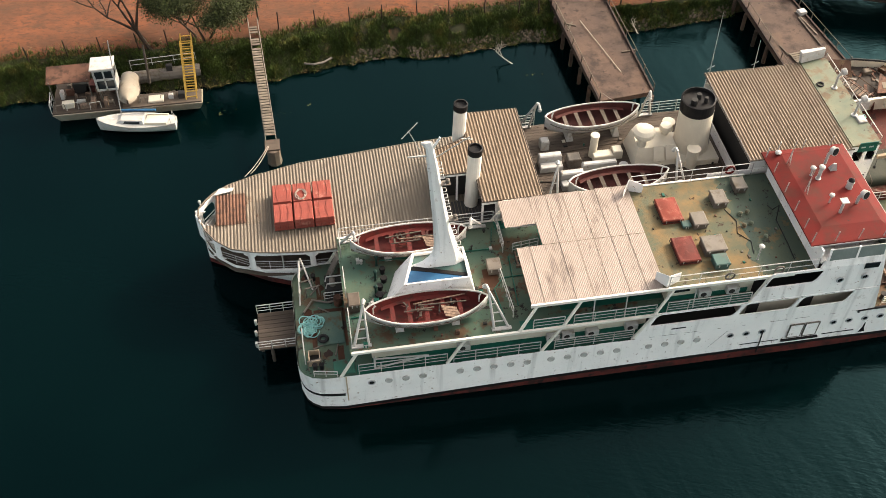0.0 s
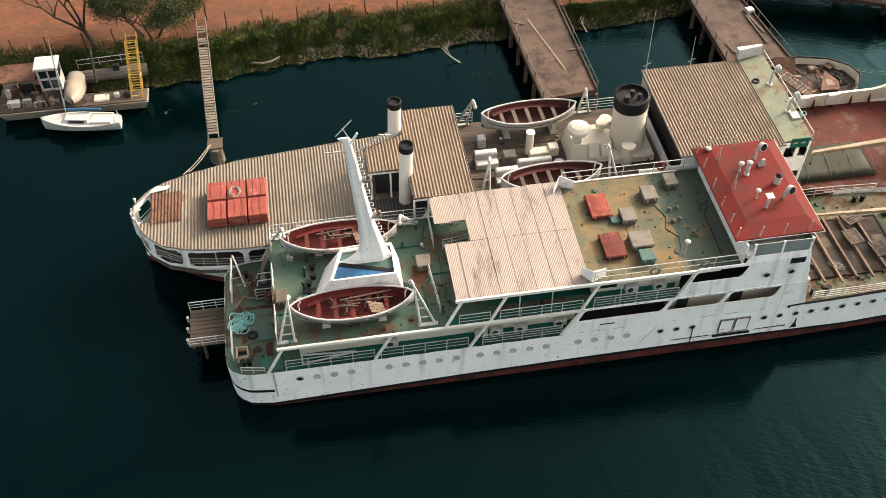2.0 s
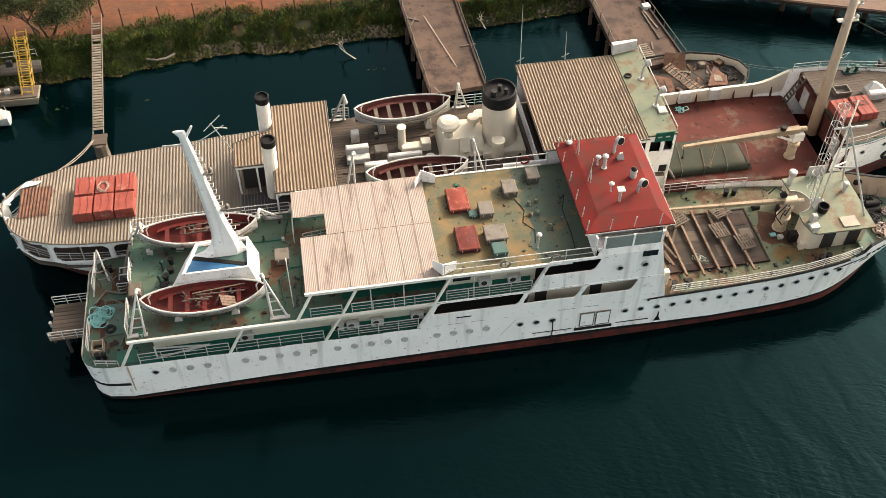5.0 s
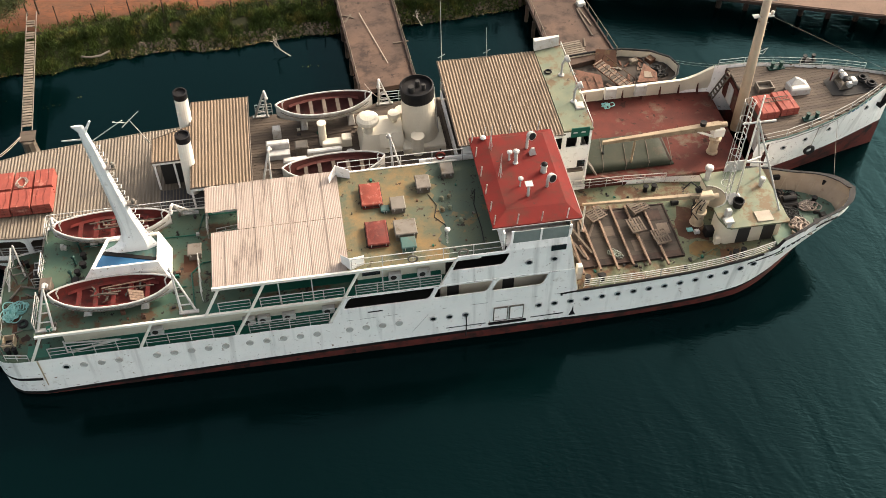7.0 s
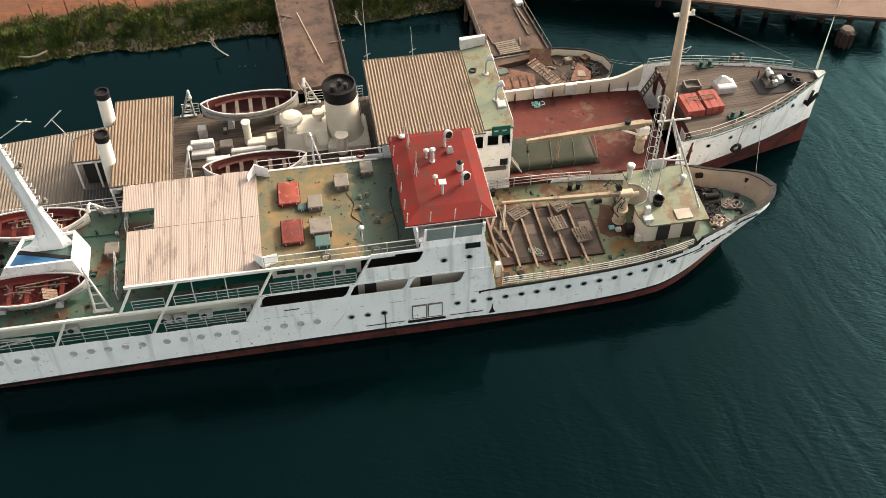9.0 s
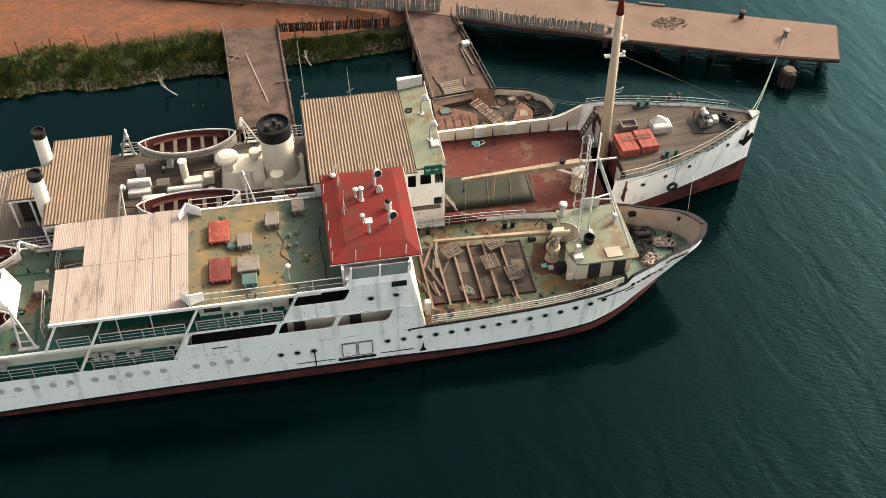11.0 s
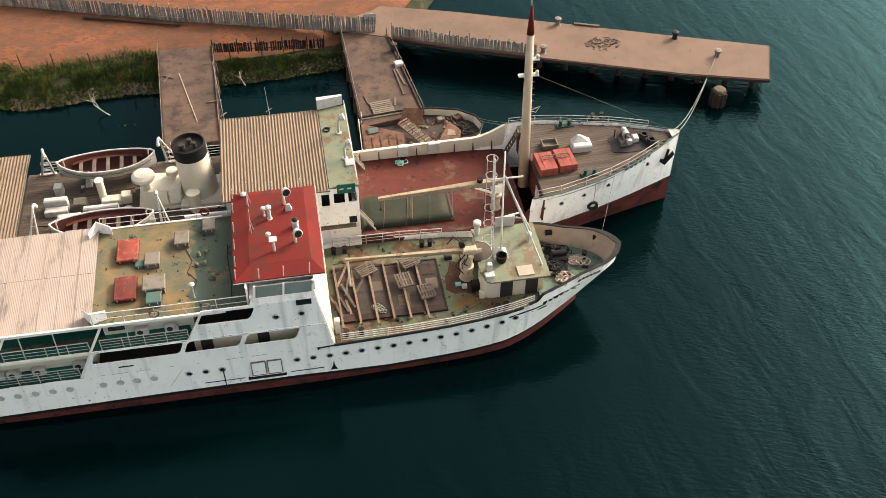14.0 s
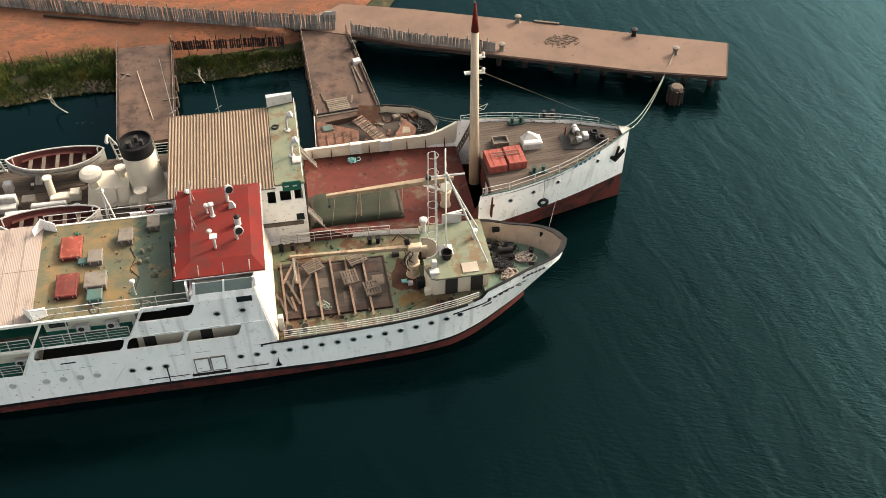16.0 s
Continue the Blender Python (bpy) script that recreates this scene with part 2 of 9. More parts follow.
    "yellow": mat("yellow_paint", (0.434, 0.266, 0.049), (0.35, 0.21, 0.042), 1.5, 0.6, stain=(0.175, 0.091, 0.035), stain_scale=2.0, stain_at=(0.58, 0.7)),
    "teal_rope": mat("teal_rope", (0.16, 0.36, 0.34), (0.22, 0.42, 0.39), 4, 0.85),
    "grey_rope": mat("grey_hemp_rope", (0.30, 0.24, 0.20), (0.20, 0.165, 0.14), 4, 0.9),
    "blue": mat("blue_paint", (0.0294, 0.109, 0.202), (0.0252, 0.084, 0.168), 1.0, 0.5),
    "teal": mat("teal_paint", (0.0546, 0.098, 0.0843), (0.042, 0.0818, 0.0713), 0.9, 0.55, stain=(0.084, 0.0651, 0.0486), stain_scale=1.2),
    "tarp": mat("green_tarpaulin", (0.011, 0.015, 0.008), (0.020, 0.021, 0.011), 0.5, 0.7, stain=(0.032, 0.024, 0.014), stain_scale=0.8, stain_at=(0.56, 0.66), bump=0.4, fine=8.0),
    "grey": mat("grey_weathered_paint", (0.143, 0.122, 0.102), (0.118, 0.102, 0.0836), 1.2, 0.65, stain=(0.0792, 0.059, 0.0395), stain_scale=1.4),
    "capping": mat("dark_grey_capping_paint", (0.035, 0.033, 0.032), (0.055, 0.05, 0.048), 1.2, 0.6, stain=(0.13, 0.10, 0.08), stain_scale=1.5, stain_at=(0.6, 0.75)),
    "boom_paint": mat("dirty_tan_boom_paint", (0.27, 0.205, 0.135), (0.20, 0.148, 0.098), 1.2, 0.65, stain=(0.10, 0.062, 0.04), stain_scale=1.4, stain_at=(0.54, 0.66)),
    "dark_green": mat("dark_green_ironwork", (0.012, 0.042, 0.032), (0.010, 0.03, 0.024), 1.2, 0.55, stain=(0.03, 0.022, 0.015), stain_scale=2.0, stain_at=(0.56, 0.66)),
    "straw": mat("dry_straw", (0.23, 0.175, 0.085), (0.16, 0.12, 0.055), 1.0, 0.85, bump=0, island=((0.4, 0.4, 0.4), (1.2, 1.15, 1.0))),
    "tan_paint": mat("faded_tan_paint", (0.432, 0.342, 0.237), (0.356, 0.274, 0.188), 1.2, 0.6, stain=(0.238, 0.148, 0.1), stain_scale=1.6, stain_at=(0.58, 0.7)),
    "stack": mat("cream_white_stack_paint", (0.72, 0.68, 0.60), (0.66, 0.61, 0.53), 0.9, 0.55, stain=(0.40, 0.30, 0.22), stain_scale=1.2, stain_at=(0.62, 0.78)),
    "pale_wood": mat("bleached_wood", (0.42, 0.37, 0.31), (0.33, 0.28, 0.23), 3.0, 0.85),
    "pier_top": mat("pinkish_dusty_concrete", (0.126, 0.080, 0.058), (0.100, 0.064, 0.046), 0.3, 0.85, stain=(0.095, 0.06, 0.043), stain_scale=0.3, stain_at=(0.50, 0.68), bump=0.4, spots=((0.07, 0.048, 0.036), 1.4, 0.63)),
    "seam": mat("grimy_sheet_lap", (0.15, 0.118, 0.092), (0.21, 0.17, 0.138), 2.5, 0.8, stretch=(1, 0.5, 1)),
    "inner_cream": mat("pinkish_cream_paint", (0.40, 0.31, 0.225), (0.35, 0.26, 0.185), 1.2, 0.6, stain=(0.20, 0.12, 0.08), stain_scale=1.5, stain_at=(0.6, 0.72)),
    "fender": mat("tarred_timber", (0.0245, 0.0168, 0.014), (0.042, 0.0252, 0.0196), 1.0, 0.85, stain=(0.014, 0.0112, 0.0098), stain_scale=0.9),
    "dinghy_grey": mat("weathered_glassfibre", (0.30, 0.255, 0.20), (0.25, 0.21, 0.16), 1.0, 0.6, stain=(0.17, 0.13, 0.095), stain_scale=1.5, stain_at=(0.55, 0.68)),
    "pale_slat": mat("sun_greyed_slats", (0.17, 0.14, 0.108), (0.13, 0.105, 0.08), 2.0, 0.85, vary=0.35),
    "bright_green": mat("bright_green_paint", (0.03, 0.125, 0.085), (0.035, 0.10, 0.07), 1.0, 0.6, stain=(0.06, 0.05, 0.035), stain_scale=1.4, stain_at=(0.58, 0.68)),
    "ochre": mat("ochre_rust_stain", (0.14, 0.085, 0.03), (0.09, 0.055, 0.025), 1.2, 0.85, stain=(0.05, 0.06, 0.035), stain_scale=1.0, stain_at=(0.5, 0.6)),
    "picket": mat("silver_grey_pickets", (0.27, 0.25, 0.225), (0.17, 0.155, 0.138), 1.5, 0.85, vary=0.5),
    "rubber": mat("black_rubber", (0.018, 0.018, 0.018), None, 1, 0.8),
    "bark": mat("bark", (0.0462, 0.0323, 0.0231), (0.0323, 0.0231, 0.0162), 2, 0.9),
    "leaf": mat("olive_leaves", (0.055, 0.068, 0.022), (0.032, 0.042, 0.015), 1.0, 0.7, bump=0, island=((0.3, 0.3, 0.3), (1.2, 1.15, 1.0))),
    "maroon": mat("dark_maroon_boat_inside", (0.0504, 0.0151, 0.0134), (0.0756, 0.0218, 0.0168), 1.2, 0.7, stain=(0.0252, 0.0126, 0.0101), stain_scale=1.8),
    "hatch_wood": mat("dark_hatch_boards", (0.034, 0.027, 0.022), (0.046, 0.036, 0.028), 0.9, 0.85, stain=(0.018, 0.014, 0.012), stain_scale=0.9, stretch=(0.4, 2.0, 1)),
    "pale_rope": mat("pale_mooring_rope", (0.22, 0.24, 0.20), (0.17, 0.19, 0.16), 4, 0.9),
    "brown_rust": mat("dark_brown_rust", (0.062, 0.026, 0.014), (0.040, 0.019, 0.011), 0.9, 0.8, stain=(0.085, 0.055, 0.026), stain_scale=1.1, stain_at=(0.55, 0.66), spots=((0.018, 0.012, 0.009), 2.2, 0.62)),
    "stone": mat("shore_stones", (0.13, 0.10, 0.076), (0.085, 0.066, 0.05), 1.0, 0.9, vary=0.3),
}


# ---- mesh helpers ----
def part(name, bm, material, parent=None, label="", smooth=False):
    me = bpy.data.meshes.new(name)
    bm.to_mesh(me)
    bm.free()
    if smooth:
        me.polygons.foreach_set("use_smooth", [True] * len(me.polygons))
    me.materials.append(M[material])
    ob = new(name, me)
    if parent:
        ob.parent = parent
    if label:
        tagged(ob, label)
    return ob


def thing(name, label, category, at=(0, 0, 0), rz=0.0, group="", kind=""):
    ob = new(name)
    ob.matrix_basis = pose(*at, 0, 0, rz)
    return tagged(ob, label, category, group, kind)


def bm_of(*adds):
    bm = bmesh.new()
    for f, *a in adds:
        f(bm, *a)
    return bm


def poly(bm, pts):
    try:
        return bm.faces.new([p if isinstance(p, bmesh.types.BMVert) else bm.verts.new(p) for p in pts])
    except ValueError:
        return None


def hexa(bm, a, b):
    """Solid between two quads with the same number of corners (a below, b above)."""
    va, vb = [bm.verts.new(p) for p in a], [bm.verts.new(p) for p in b]
    k = len(va)
    bm.faces.new(va[::-1])
    bm.faces.new(vb)
    for i in range(k):
        bm.faces.new((va[i], va[(i + 1) % k], vb[(i + 1) % k], vb[i]))


def box(bm, x0, x1, y0, y1, z0, z1):
    hexa(bm, [(x0, y0, z0), (x1, y0, z0), (x1, y1, z0), (x0, y1, z0)], [(x0, y0, z1), (x1, y0, z1), (x1, y1, z1), (x0, y1, z1)])


def rbox(bm, x0, x1, y0, y1, z0, z1, r=0.06):
    """Box with chamfered top edges."""
    hexa(bm, [(x0, y0, z0), (x1, y0, z0), (x1, y1, z0), (x0, y1, z0)], [(x0, y0, z1 - r), (x1, y0, z1 - r), (x1, y1, z1 - r), (x0, y1, z1 - r)])
    hexa(bm, [(x0, y0, z1 - r), (x1, y0, z1 - r), (x1, y1, z1 - r), (x0, y1, z1 - r)],
         [(x0 + r, y0 + r, z1), (x1 - r, y0 + r, z1), (x1 - r, y1 - r, z1), (x0 + r, y1 - r, z1)])


def prism(bm, pts, z0, z1):
    hexa(bm, [(x, y, z0) for x, y in pts], [(x, y, z1) for x, y in pts])


def slab(bm, pts, axis, v0, v1):
    """Outline in the two other axes, thick along one axis."""
    put = {"x": lambda p, v: (v, p[0], p[1]), "y": lambda p, v: (p[0], v, p[1]), "z": lambda p, v: (p[0], p[1], v)}[axis]
    hexa(bm, [put(p, v0) for p in pts], [put(p, v1) for p in pts])


def rod(bm, p, q, r=0.03, r2=None, seg=6):
    p, q = Vector(p), Vector(q)
    d = (q - p).normalized()
    u = d.orthogonal().normalized()
    v = d.cross(u)
    r2 = r if r2 is None else r2
    ring = [(math.cos(2 * math.pi * i / seg), math.sin(2 * math.pi * i / seg)) for i in range(seg)]
    hexa(bm, [p + r * (c * u + s * v) for c, s in ring], [q + r2 * (c * u + s * v) for c, s in ring])


def tube(bm, pts, r=0.03, seg=6):
    """A bent pipe or rope through points."""
    pts = [Vector(p) for p in pts]
    rings = []
    u = None
    for i, p in enumerate(pts):
        d = (pts[min(i + 1, len(pts) - 1)] - pts[max(i - 1, 0)]).normalized()
        u = d.orthogonal().normalized() if u is None else (u - d * u.dot(d)).normalized()
        v = d.cross(u)
        rings.append([bm.verts.new(p + r * (math.cos(2 * math.pi * k / seg) * u + math.sin(2 * math.pi * k / seg) * v)) for k in range(seg)])
    for a, b in zip(rings, rings[1:]):
        for k in range(seg):
            bm.faces.new((a[k], a[(k + 1) % seg], b[(k + 1) % seg], b[k]))
    bm.faces.new(rings[0][::-1])
    bm.faces.new(rings[-1])


def lathe(bm, prof, at=(0, 0, 0), seg=20, tilt=None):
    """Turned body: prof is (radius, height) pairs; tilt: Matrix about the foot."""
    at, rings = Vector(at), []
    for r, z in prof:
        ring = []
        for k in range(seg):
            p = Vector((r * math.cos(2 * math.pi * k / seg), r * math.sin(2 * math.pi * k / seg), z))
            ring.append(bm.verts.new(at + (tilt @ p if tilt else p)))
        rings.append(ring)
    for a, b in zip(rings, rings[1:]):
        for k in range(seg):
            bm.faces.new((a[k], a[(k + 1) % seg], b[(k + 1) % seg], b[k]))
    bm.faces.new(rings[0][::-1])
    bm.faces.new(rings[-1])


def grid_skin(bm, rows, close=False):
    """Quads between rows of points, all rows equally long."""
    vs = [[bm.verts.new(p) for p in r] for r in rows]
    for a, b in zip(vs, vs[1:]):
        k = len(a)
        for i in range(k if close else k - 1):
            try:
                bm.faces.new((a[i], a[(i + 1) % k], b[(i + 1) % k], b[i]))
            except ValueError:
                pass
    return vs


def lerp(table, x):
    return float(np.interp(x, [a for a, _ in table], [b for _, b in table]))


def torus(bm, c, R, r, axis="z", seg=16, ring=6):
    rows = []
    for i in range(seg + 1):
        a = 2 * math.pi * i / seg
        row = []
        for k in range(ring):
            b = 2 * math.pi * k / ring
            p = ((R + r * math.cos(b)) * math.cos(a), (R + r * math.cos(b)) * math.sin(a), r * math.sin(b))
            p = {"z": p, "y": (p[0], p[2], p[1]), "x": (p[2], p[0], p[1])}[axis]
            row.append((c[0] + p[0], c[1] + p[1], c[2] + p[2]))
        rows.append(row)
    grid_skin(bm, rows, True)


def corrugated(parent, name, outline, x0, x1, z, material, pitch=0.22, amp=0.034, sheet=1.08, slope=0.0, rnd=None, seam=""):
    """Sheets of corrugated iron side by side along x; the flutes run along y between outline(x) = (lo, hi)."""
    k = max(1, round((x1 - x0) / sheet))
    rnd = rnd or random.Random(7)
    for j in range(k):
        a, b = x0 + (x1 - x0) * j / k, x0 + (x1 - x0) * (j + 1) / k + (0.05 if j < k - 1 else 0)
        steps = max(4, int((b - a) / pitch * 6))
        lift, tip = rnd.uniform(0, 0.02), rnd.uniform(-0.05, 0.05)
        top, bot = [], []
        for i in range(steps + 1):
            x = a + (b - a) * i / steps
            lo, hi = outline(x)
            h = amp * math.sin(2 * math.pi * x / pitch) + lift + z
            ys = [lo + tip, lo + (hi - lo) * 0.5, hi + tip]
            top.append([(x, y, h + slope * (y - lo)) for y in ys])
            bot.append([(x, y, h + slope * (y - lo) - 0.012) for y in ys])
        bm = bmesh.new()
        grid_skin(bm, top)
        grid_skin(bm, [r[::-1] for r in bot])
        sheet_ob = part(name, bm, material, parent, smooth=True)
        if seam and j:
            lo, hi = outline(a + 0.01)
            bm = bmesh.new()
            hexa(bm, [(a, lo, z + 0.01), (a + 0.022, lo, z + 0.01), (a + 0.022, hi, z + 0.01 + slope * (hi - lo)), (a, hi, z + 0.01 + slope * (hi - lo))],
                 [(a, lo, z + 0.038), (a + 0.022, lo, z + 0.038), (a + 0.022, hi, z + 0.038 + slope * (hi - lo)), (a, hi, z + 0.038 + slope * (hi - lo))])
            part("lap_seam", bm, seam, sheet_ob)


def railing(parent, pts, z0=0.0, h=1.0, bars=3, gap=1.4, r=0.022, material="rail", name="railing", post_r=0.028):
    """A run of ship's rail along points (x, y, z of the deck): top rail, with each lower bar and stanchion a part under it."""
    pts = [Vector(p) for p in pts]
    lift = lambda k: [p + Vector((0, 0, z0 + h * k)) for p in pts]
    bm = bmesh.new()
    tube(bm, lift(1.0), r * 1.5, 5)
    top = part(name, bm, material, parent)
    for j in range(1, bars):
        bm = bmesh.new()
        tube(bm, lift(j / bars), r, 5)
        part("bar", bm, material, top)
    posts = []
    for a, b in zip(pts, pts[1:]):
        k = max(1, round((b - a).length / gap))
        posts += [a.lerp(b, i / k) for i in range(k)]
    bm = bmesh.new()
    rod(bm, (0, 0, 0), (0, 0, h), post_r, seg=5)
    me = bpy.data.meshes.new("stanchion")
    bm.to_mesh(me)
    bm.free()
    me.materials.append(M[material])
    for p in posts + [pts[-1]]:
        ob = new("stanchion", me)
        ob.parent = top
        ob.matrix_basis = Matrix.Translation(p + Vector((0, 0, z0)))
    return top


# ---- lake, shore, pier ----
bm = bmesh.new()
grid_skin(bm, [[(x, y, -0.62) for x in (-900, -300, 0, 80, 300, 900)] for y in (-900, -300, 0, 60, 300, 900)])
tagged(part("water", bm, "water"), "dark teal lake water with fine wind ripples", "water", kind="structure")

SHORE = [(-900, 35), (-60, 32.6), (-18, 33.1), (-8, 32.9), (-4, 33.1), (0, 32.9), (3, 33.9), (9, 34.4), (14, 33.9), (18, 34.5), (23, 34.8), (31, 34.9), (35, 35.1), (40, 35.6), (44, 37.0), (47, 39.5), (58, 58), (62, 200), (900, 600)]


def shore_y(x):
    return lerp(SHORE, x) + 0.5 * noise.noise((x * 0.45, 3.0, 0.0)) + 0.25 * noise.noise((x * 1.6, 9.0, 0.0))


def ground_z(x, d):
    """Height of the land d metres inland of the waterline."""
    z = -0.84 + 0.705 * min(d, 2.2) + 0.32 * max(0.0, min(d - 2.2, 2.6)) + 0.02 * max(0.0, min(d, 30) - 4.8)
    return z + 0.12 * noise.noise((x * 0.5, d * 0.5, 1.0)) * min(1.0, max(d, 0) / 2)


xs = [-900, -400, -150, -80, -50] + [-40 + 0.8 * i for i in range(108)] + [50, 55, 58]
ds = [-2.0, -1.0, -0.4, 0.0, 0.4, 0.9, 1.5, 2.2, 3.0, 4.0, 5.0, 6.5, 8.5, 12, 20, 60, 250, 800]
bm = bmesh.new()
grid_skin(bm, [[(x, shore_y(x) + d, ground_z(x, d)) for x in xs] for d in ds])
ground = tagged(part("ground", bm, "earth", smooth=True), "bare orange earth rising from the grassy shore", "ground", kind="structure")

bm = bmesh.new()
bds = [-0.8, -0.2, 0.2, 0.7, 1.2, 1.8, 2.4, 3.0, 3.5]
short = lambda x, d: d if x < 28 else min(d, 2.0 + 0.02 * d)
grid_skin(bm, [[(x, shore_y(x) + short(x, d) + 0.25 * noise.noise((x * 0.9, 5.0, d)), ground_z(x, short(x, d)) + 0.13) for x in xs[5:]] for d in bds])
tagged(part("bank", bm, "grass_soil", smooth=True), "green grassy bank along the waterline", "bank", kind="structure")

# concrete pier on the far side
pier = thing("pier", "long flat concrete pier dusted with orange earth", "pier", kind="structure")
bm = bmesh.new()
PN = [(40, 39.2), (45, 37.1), (50.4, 34.6), (56, 32.5), (58.3, 31.55), (65.4, 28.9), (70.1, 27.1), (77.4, 25.0), (79.5, 30.0), (72, 32.75), (59.5, 37.55), (51.8, 40.45), (43.9, 42.9), (33, 50), (26, 47)]
prism(bm, PN, 1.2, 1.5)
part("deck_slab", bm, "pier_top", pier)
for (xa, ya), (xb, yb) in zip(PN[:8], PN[1:9]):
    d = Vector((xb - xa, yb - ya, 0)).normalized()
    nrm = Vector((d.y, -d.x, 0)) * 0.14
    p, q = Vector((xa, ya, 0)), Vector((xb, yb, 0))
    bm = bmesh.new()
    hexa(bm, [p + Vector((0, 0, 1.16)), q + Vector((0, 0, 1.16)), q + nrm + Vector((0, 0, 1.16)), p + nrm + Vector((0, 0, 1.16))], [p + Vector((0, 0, 1.44)), q + Vector((0, 0, 1.44)), q + nrm + Vector((0, 0, 1.44)), p + nrm + Vector((0, 0, 1.44))])
    part("fender_beam", bm, "fender", pier, "dark tarred fender timbers")
for i in range(9):
    t = i / 8
    bm = bmesh.new()
    x, y = 58.6 + 18.4 * t, 31.5 - 6.3 * t
    rod(bm, (x, y + 1.6, -1), (x, y + 1.6, 1.2), 0.25, seg=10)
    part("pier_post", bm, "fender", pier)


def jetty(label, a, b, c, d, z=1.45):
    """Concrete finger jetty between four plan corners."""
    j = thing("jetty", label, "jetty")
    bm = bmesh.new()
    prism(bm, [a, b, c, d], z - 0.45, z)
    part("deck_slab", bm, "concrete", j)
    A, B, C, D = (Vector((*p, 0)) for p in (a, b, c, d))
    for s, e in ((A, D), (B, C)):
        k = 6
        for i in range(k + 1):
            p = s.lerp(e, i / k)
            bm = bmesh.new()
            rod(bm, (p.x, p.y, -1.0), (p.x, p.y, z - 0.45), 0.18, seg=8)
            part("pier_post", bm, "concrete", j)
            bm = bmesh.new()
            rod(bm, (p.x, p.y, z), (p.x, p.y, z + 0.85), 0.045, seg=6)
            part("post", bm, "old_wood", j)
        n = (e - s).normalized().cross(Vector((0, 0, 1))) * 0.08
        bm = bmesh.new()
        hexa(bm, [s + n + Vector((0, 0, z)), s - n + Vector((0, 0, z)), e - n + Vector((0, 0, z)), e + n + Vector((0, 0, z))],
             [s + n + Vector((0, 0, z + 0.14)), s - n + Vector((0, 0, z + 0.14)), e - n + Vector((0, 0, z + 0.14)), e + n + Vector((0, 0, z + 0.14))])
        part("kerb", bm, "fender", j)
        bm = bmesh.new()
        rod(bm, s + Vector((0, 0, z + 0.8)), e + Vector((0, 0, z + 0.8)), 0.03, seg=5)
        part("handrail", bm, "pale_slat", j)
    return j


jetty_a = jetty("stained concrete jetty with dark wooden side rails", (24.05, 38.4), (28.9, 38.5), (29.4, 24.4), (24.85, 23.9))
jetty_b = jetty("concrete jetty with broken planks near its end", (40.7, 38.6), (44.9, 37.6), (46.4, 25.2), (41.05, 24.2))

# ---- near ferry: hull ----
CY, HB = 4.65, 4.65
near = thing("ferry", "white passenger ferry with green decks, red roof and rusty streaks", "ship")
HALF_DECK = [(-0.35, 3.3), (-0.2, 3.8), (0.05, 4.15), (0.5, 4.45), (1.3, 4.62), (3, 4.65), (38, 4.65), (42, 4.57), (45, 4.42), (48, 4.05), (50.5, 3.62), (52.1, 3.12), (53.7, 2.4), (54.6, 2.14), (55.5, 1.78), (56.2, 1.36), (56.6, 0.95), (56.82, 0.5), (56.93, 0.02)]
HALF_WL = [(-0.35, 3.0), (-0.1, 3.7), (0.2, 4.1), (0.8, 4.5), (2.2, 4.74), (34, 4.78), (38, 4.7), (42, 4.48), (45, 4.3), (48, 3.92), (50.5, 3.2), (52.5, 2.4), (54.5, 1.4), (56, 0.6), (57.0, 0.05)]
SHEER = [(0, 2.75), (36, 2.77), (39, 2.86), (42, 3.03), (45, 3.13), (48, 3.27), (50, 3.4), (54, 3.7), (57.2, 3.9)]
BOOT = [(-0.4, -0.62), (3, -0.5), (8, -0.32), (13, -0.15), (20, -0.02), (27, 0.08), (34, 0.1), (40, -0.18), (45, -0.08), (50, 0.1), (57.2, 0.4)]


def mid_y(x):
    """Centre line: the bow lies a little to one side."""
    return CY - 0.30 * min(1.0, max(0.0, (x - 38) / 14))


def bow_ramp(x):
    k = min(1.0, max(0.0, (x - 47) / 6))
    return k * k * (3 - 2 * k)


def hull_x(x, f):
    """Stations lean forward with height towards the bow; f: 0 at the water, 1 at the sheer."""
    return x if x < 48 else x - (1 - f) * (x - 48) / 9.0 * 2.6 - 0.2 * bow_ramp(x)


def fair(table, x):
    """A faired curve through a table of half breadths."""
    d = 1.6 * min(1.0, max(0.0, (x - 30) / 6)) * min(1.0, max(0.0, (57 - x) / 3))
    return sum(lerp(table, x + d * k) for k in (-1, -0.5, 0, 0.5, 1)) / 5


def hull_half(x, f):
    top = max(0.03, lerp(HALF_DECK, x) - 0.12 * bow_ramp(x))
    return fair(HALF_WL, x) + (top - fair(HALF_WL, x)) * (f ** 0.9 if f > 0 else 0)


hx = [-0.35, -0.28, -0.2, -0.08, 0.05, 0.25, 0.5, 0.8, 1.1, 1.5, 2.2, 3, 6, 10, 15, 20, 25, 30, 33, 34.5, 36, 37, 38, 39, 40, 41, 42, 43, 44, 45, 46, 47, 48, 48.8, 49.6, 50.4, 51.2, 52, 52.8, 53.5, 54.2, 54.9, 55.5, 56, 56.4, 56.75, 57.0]


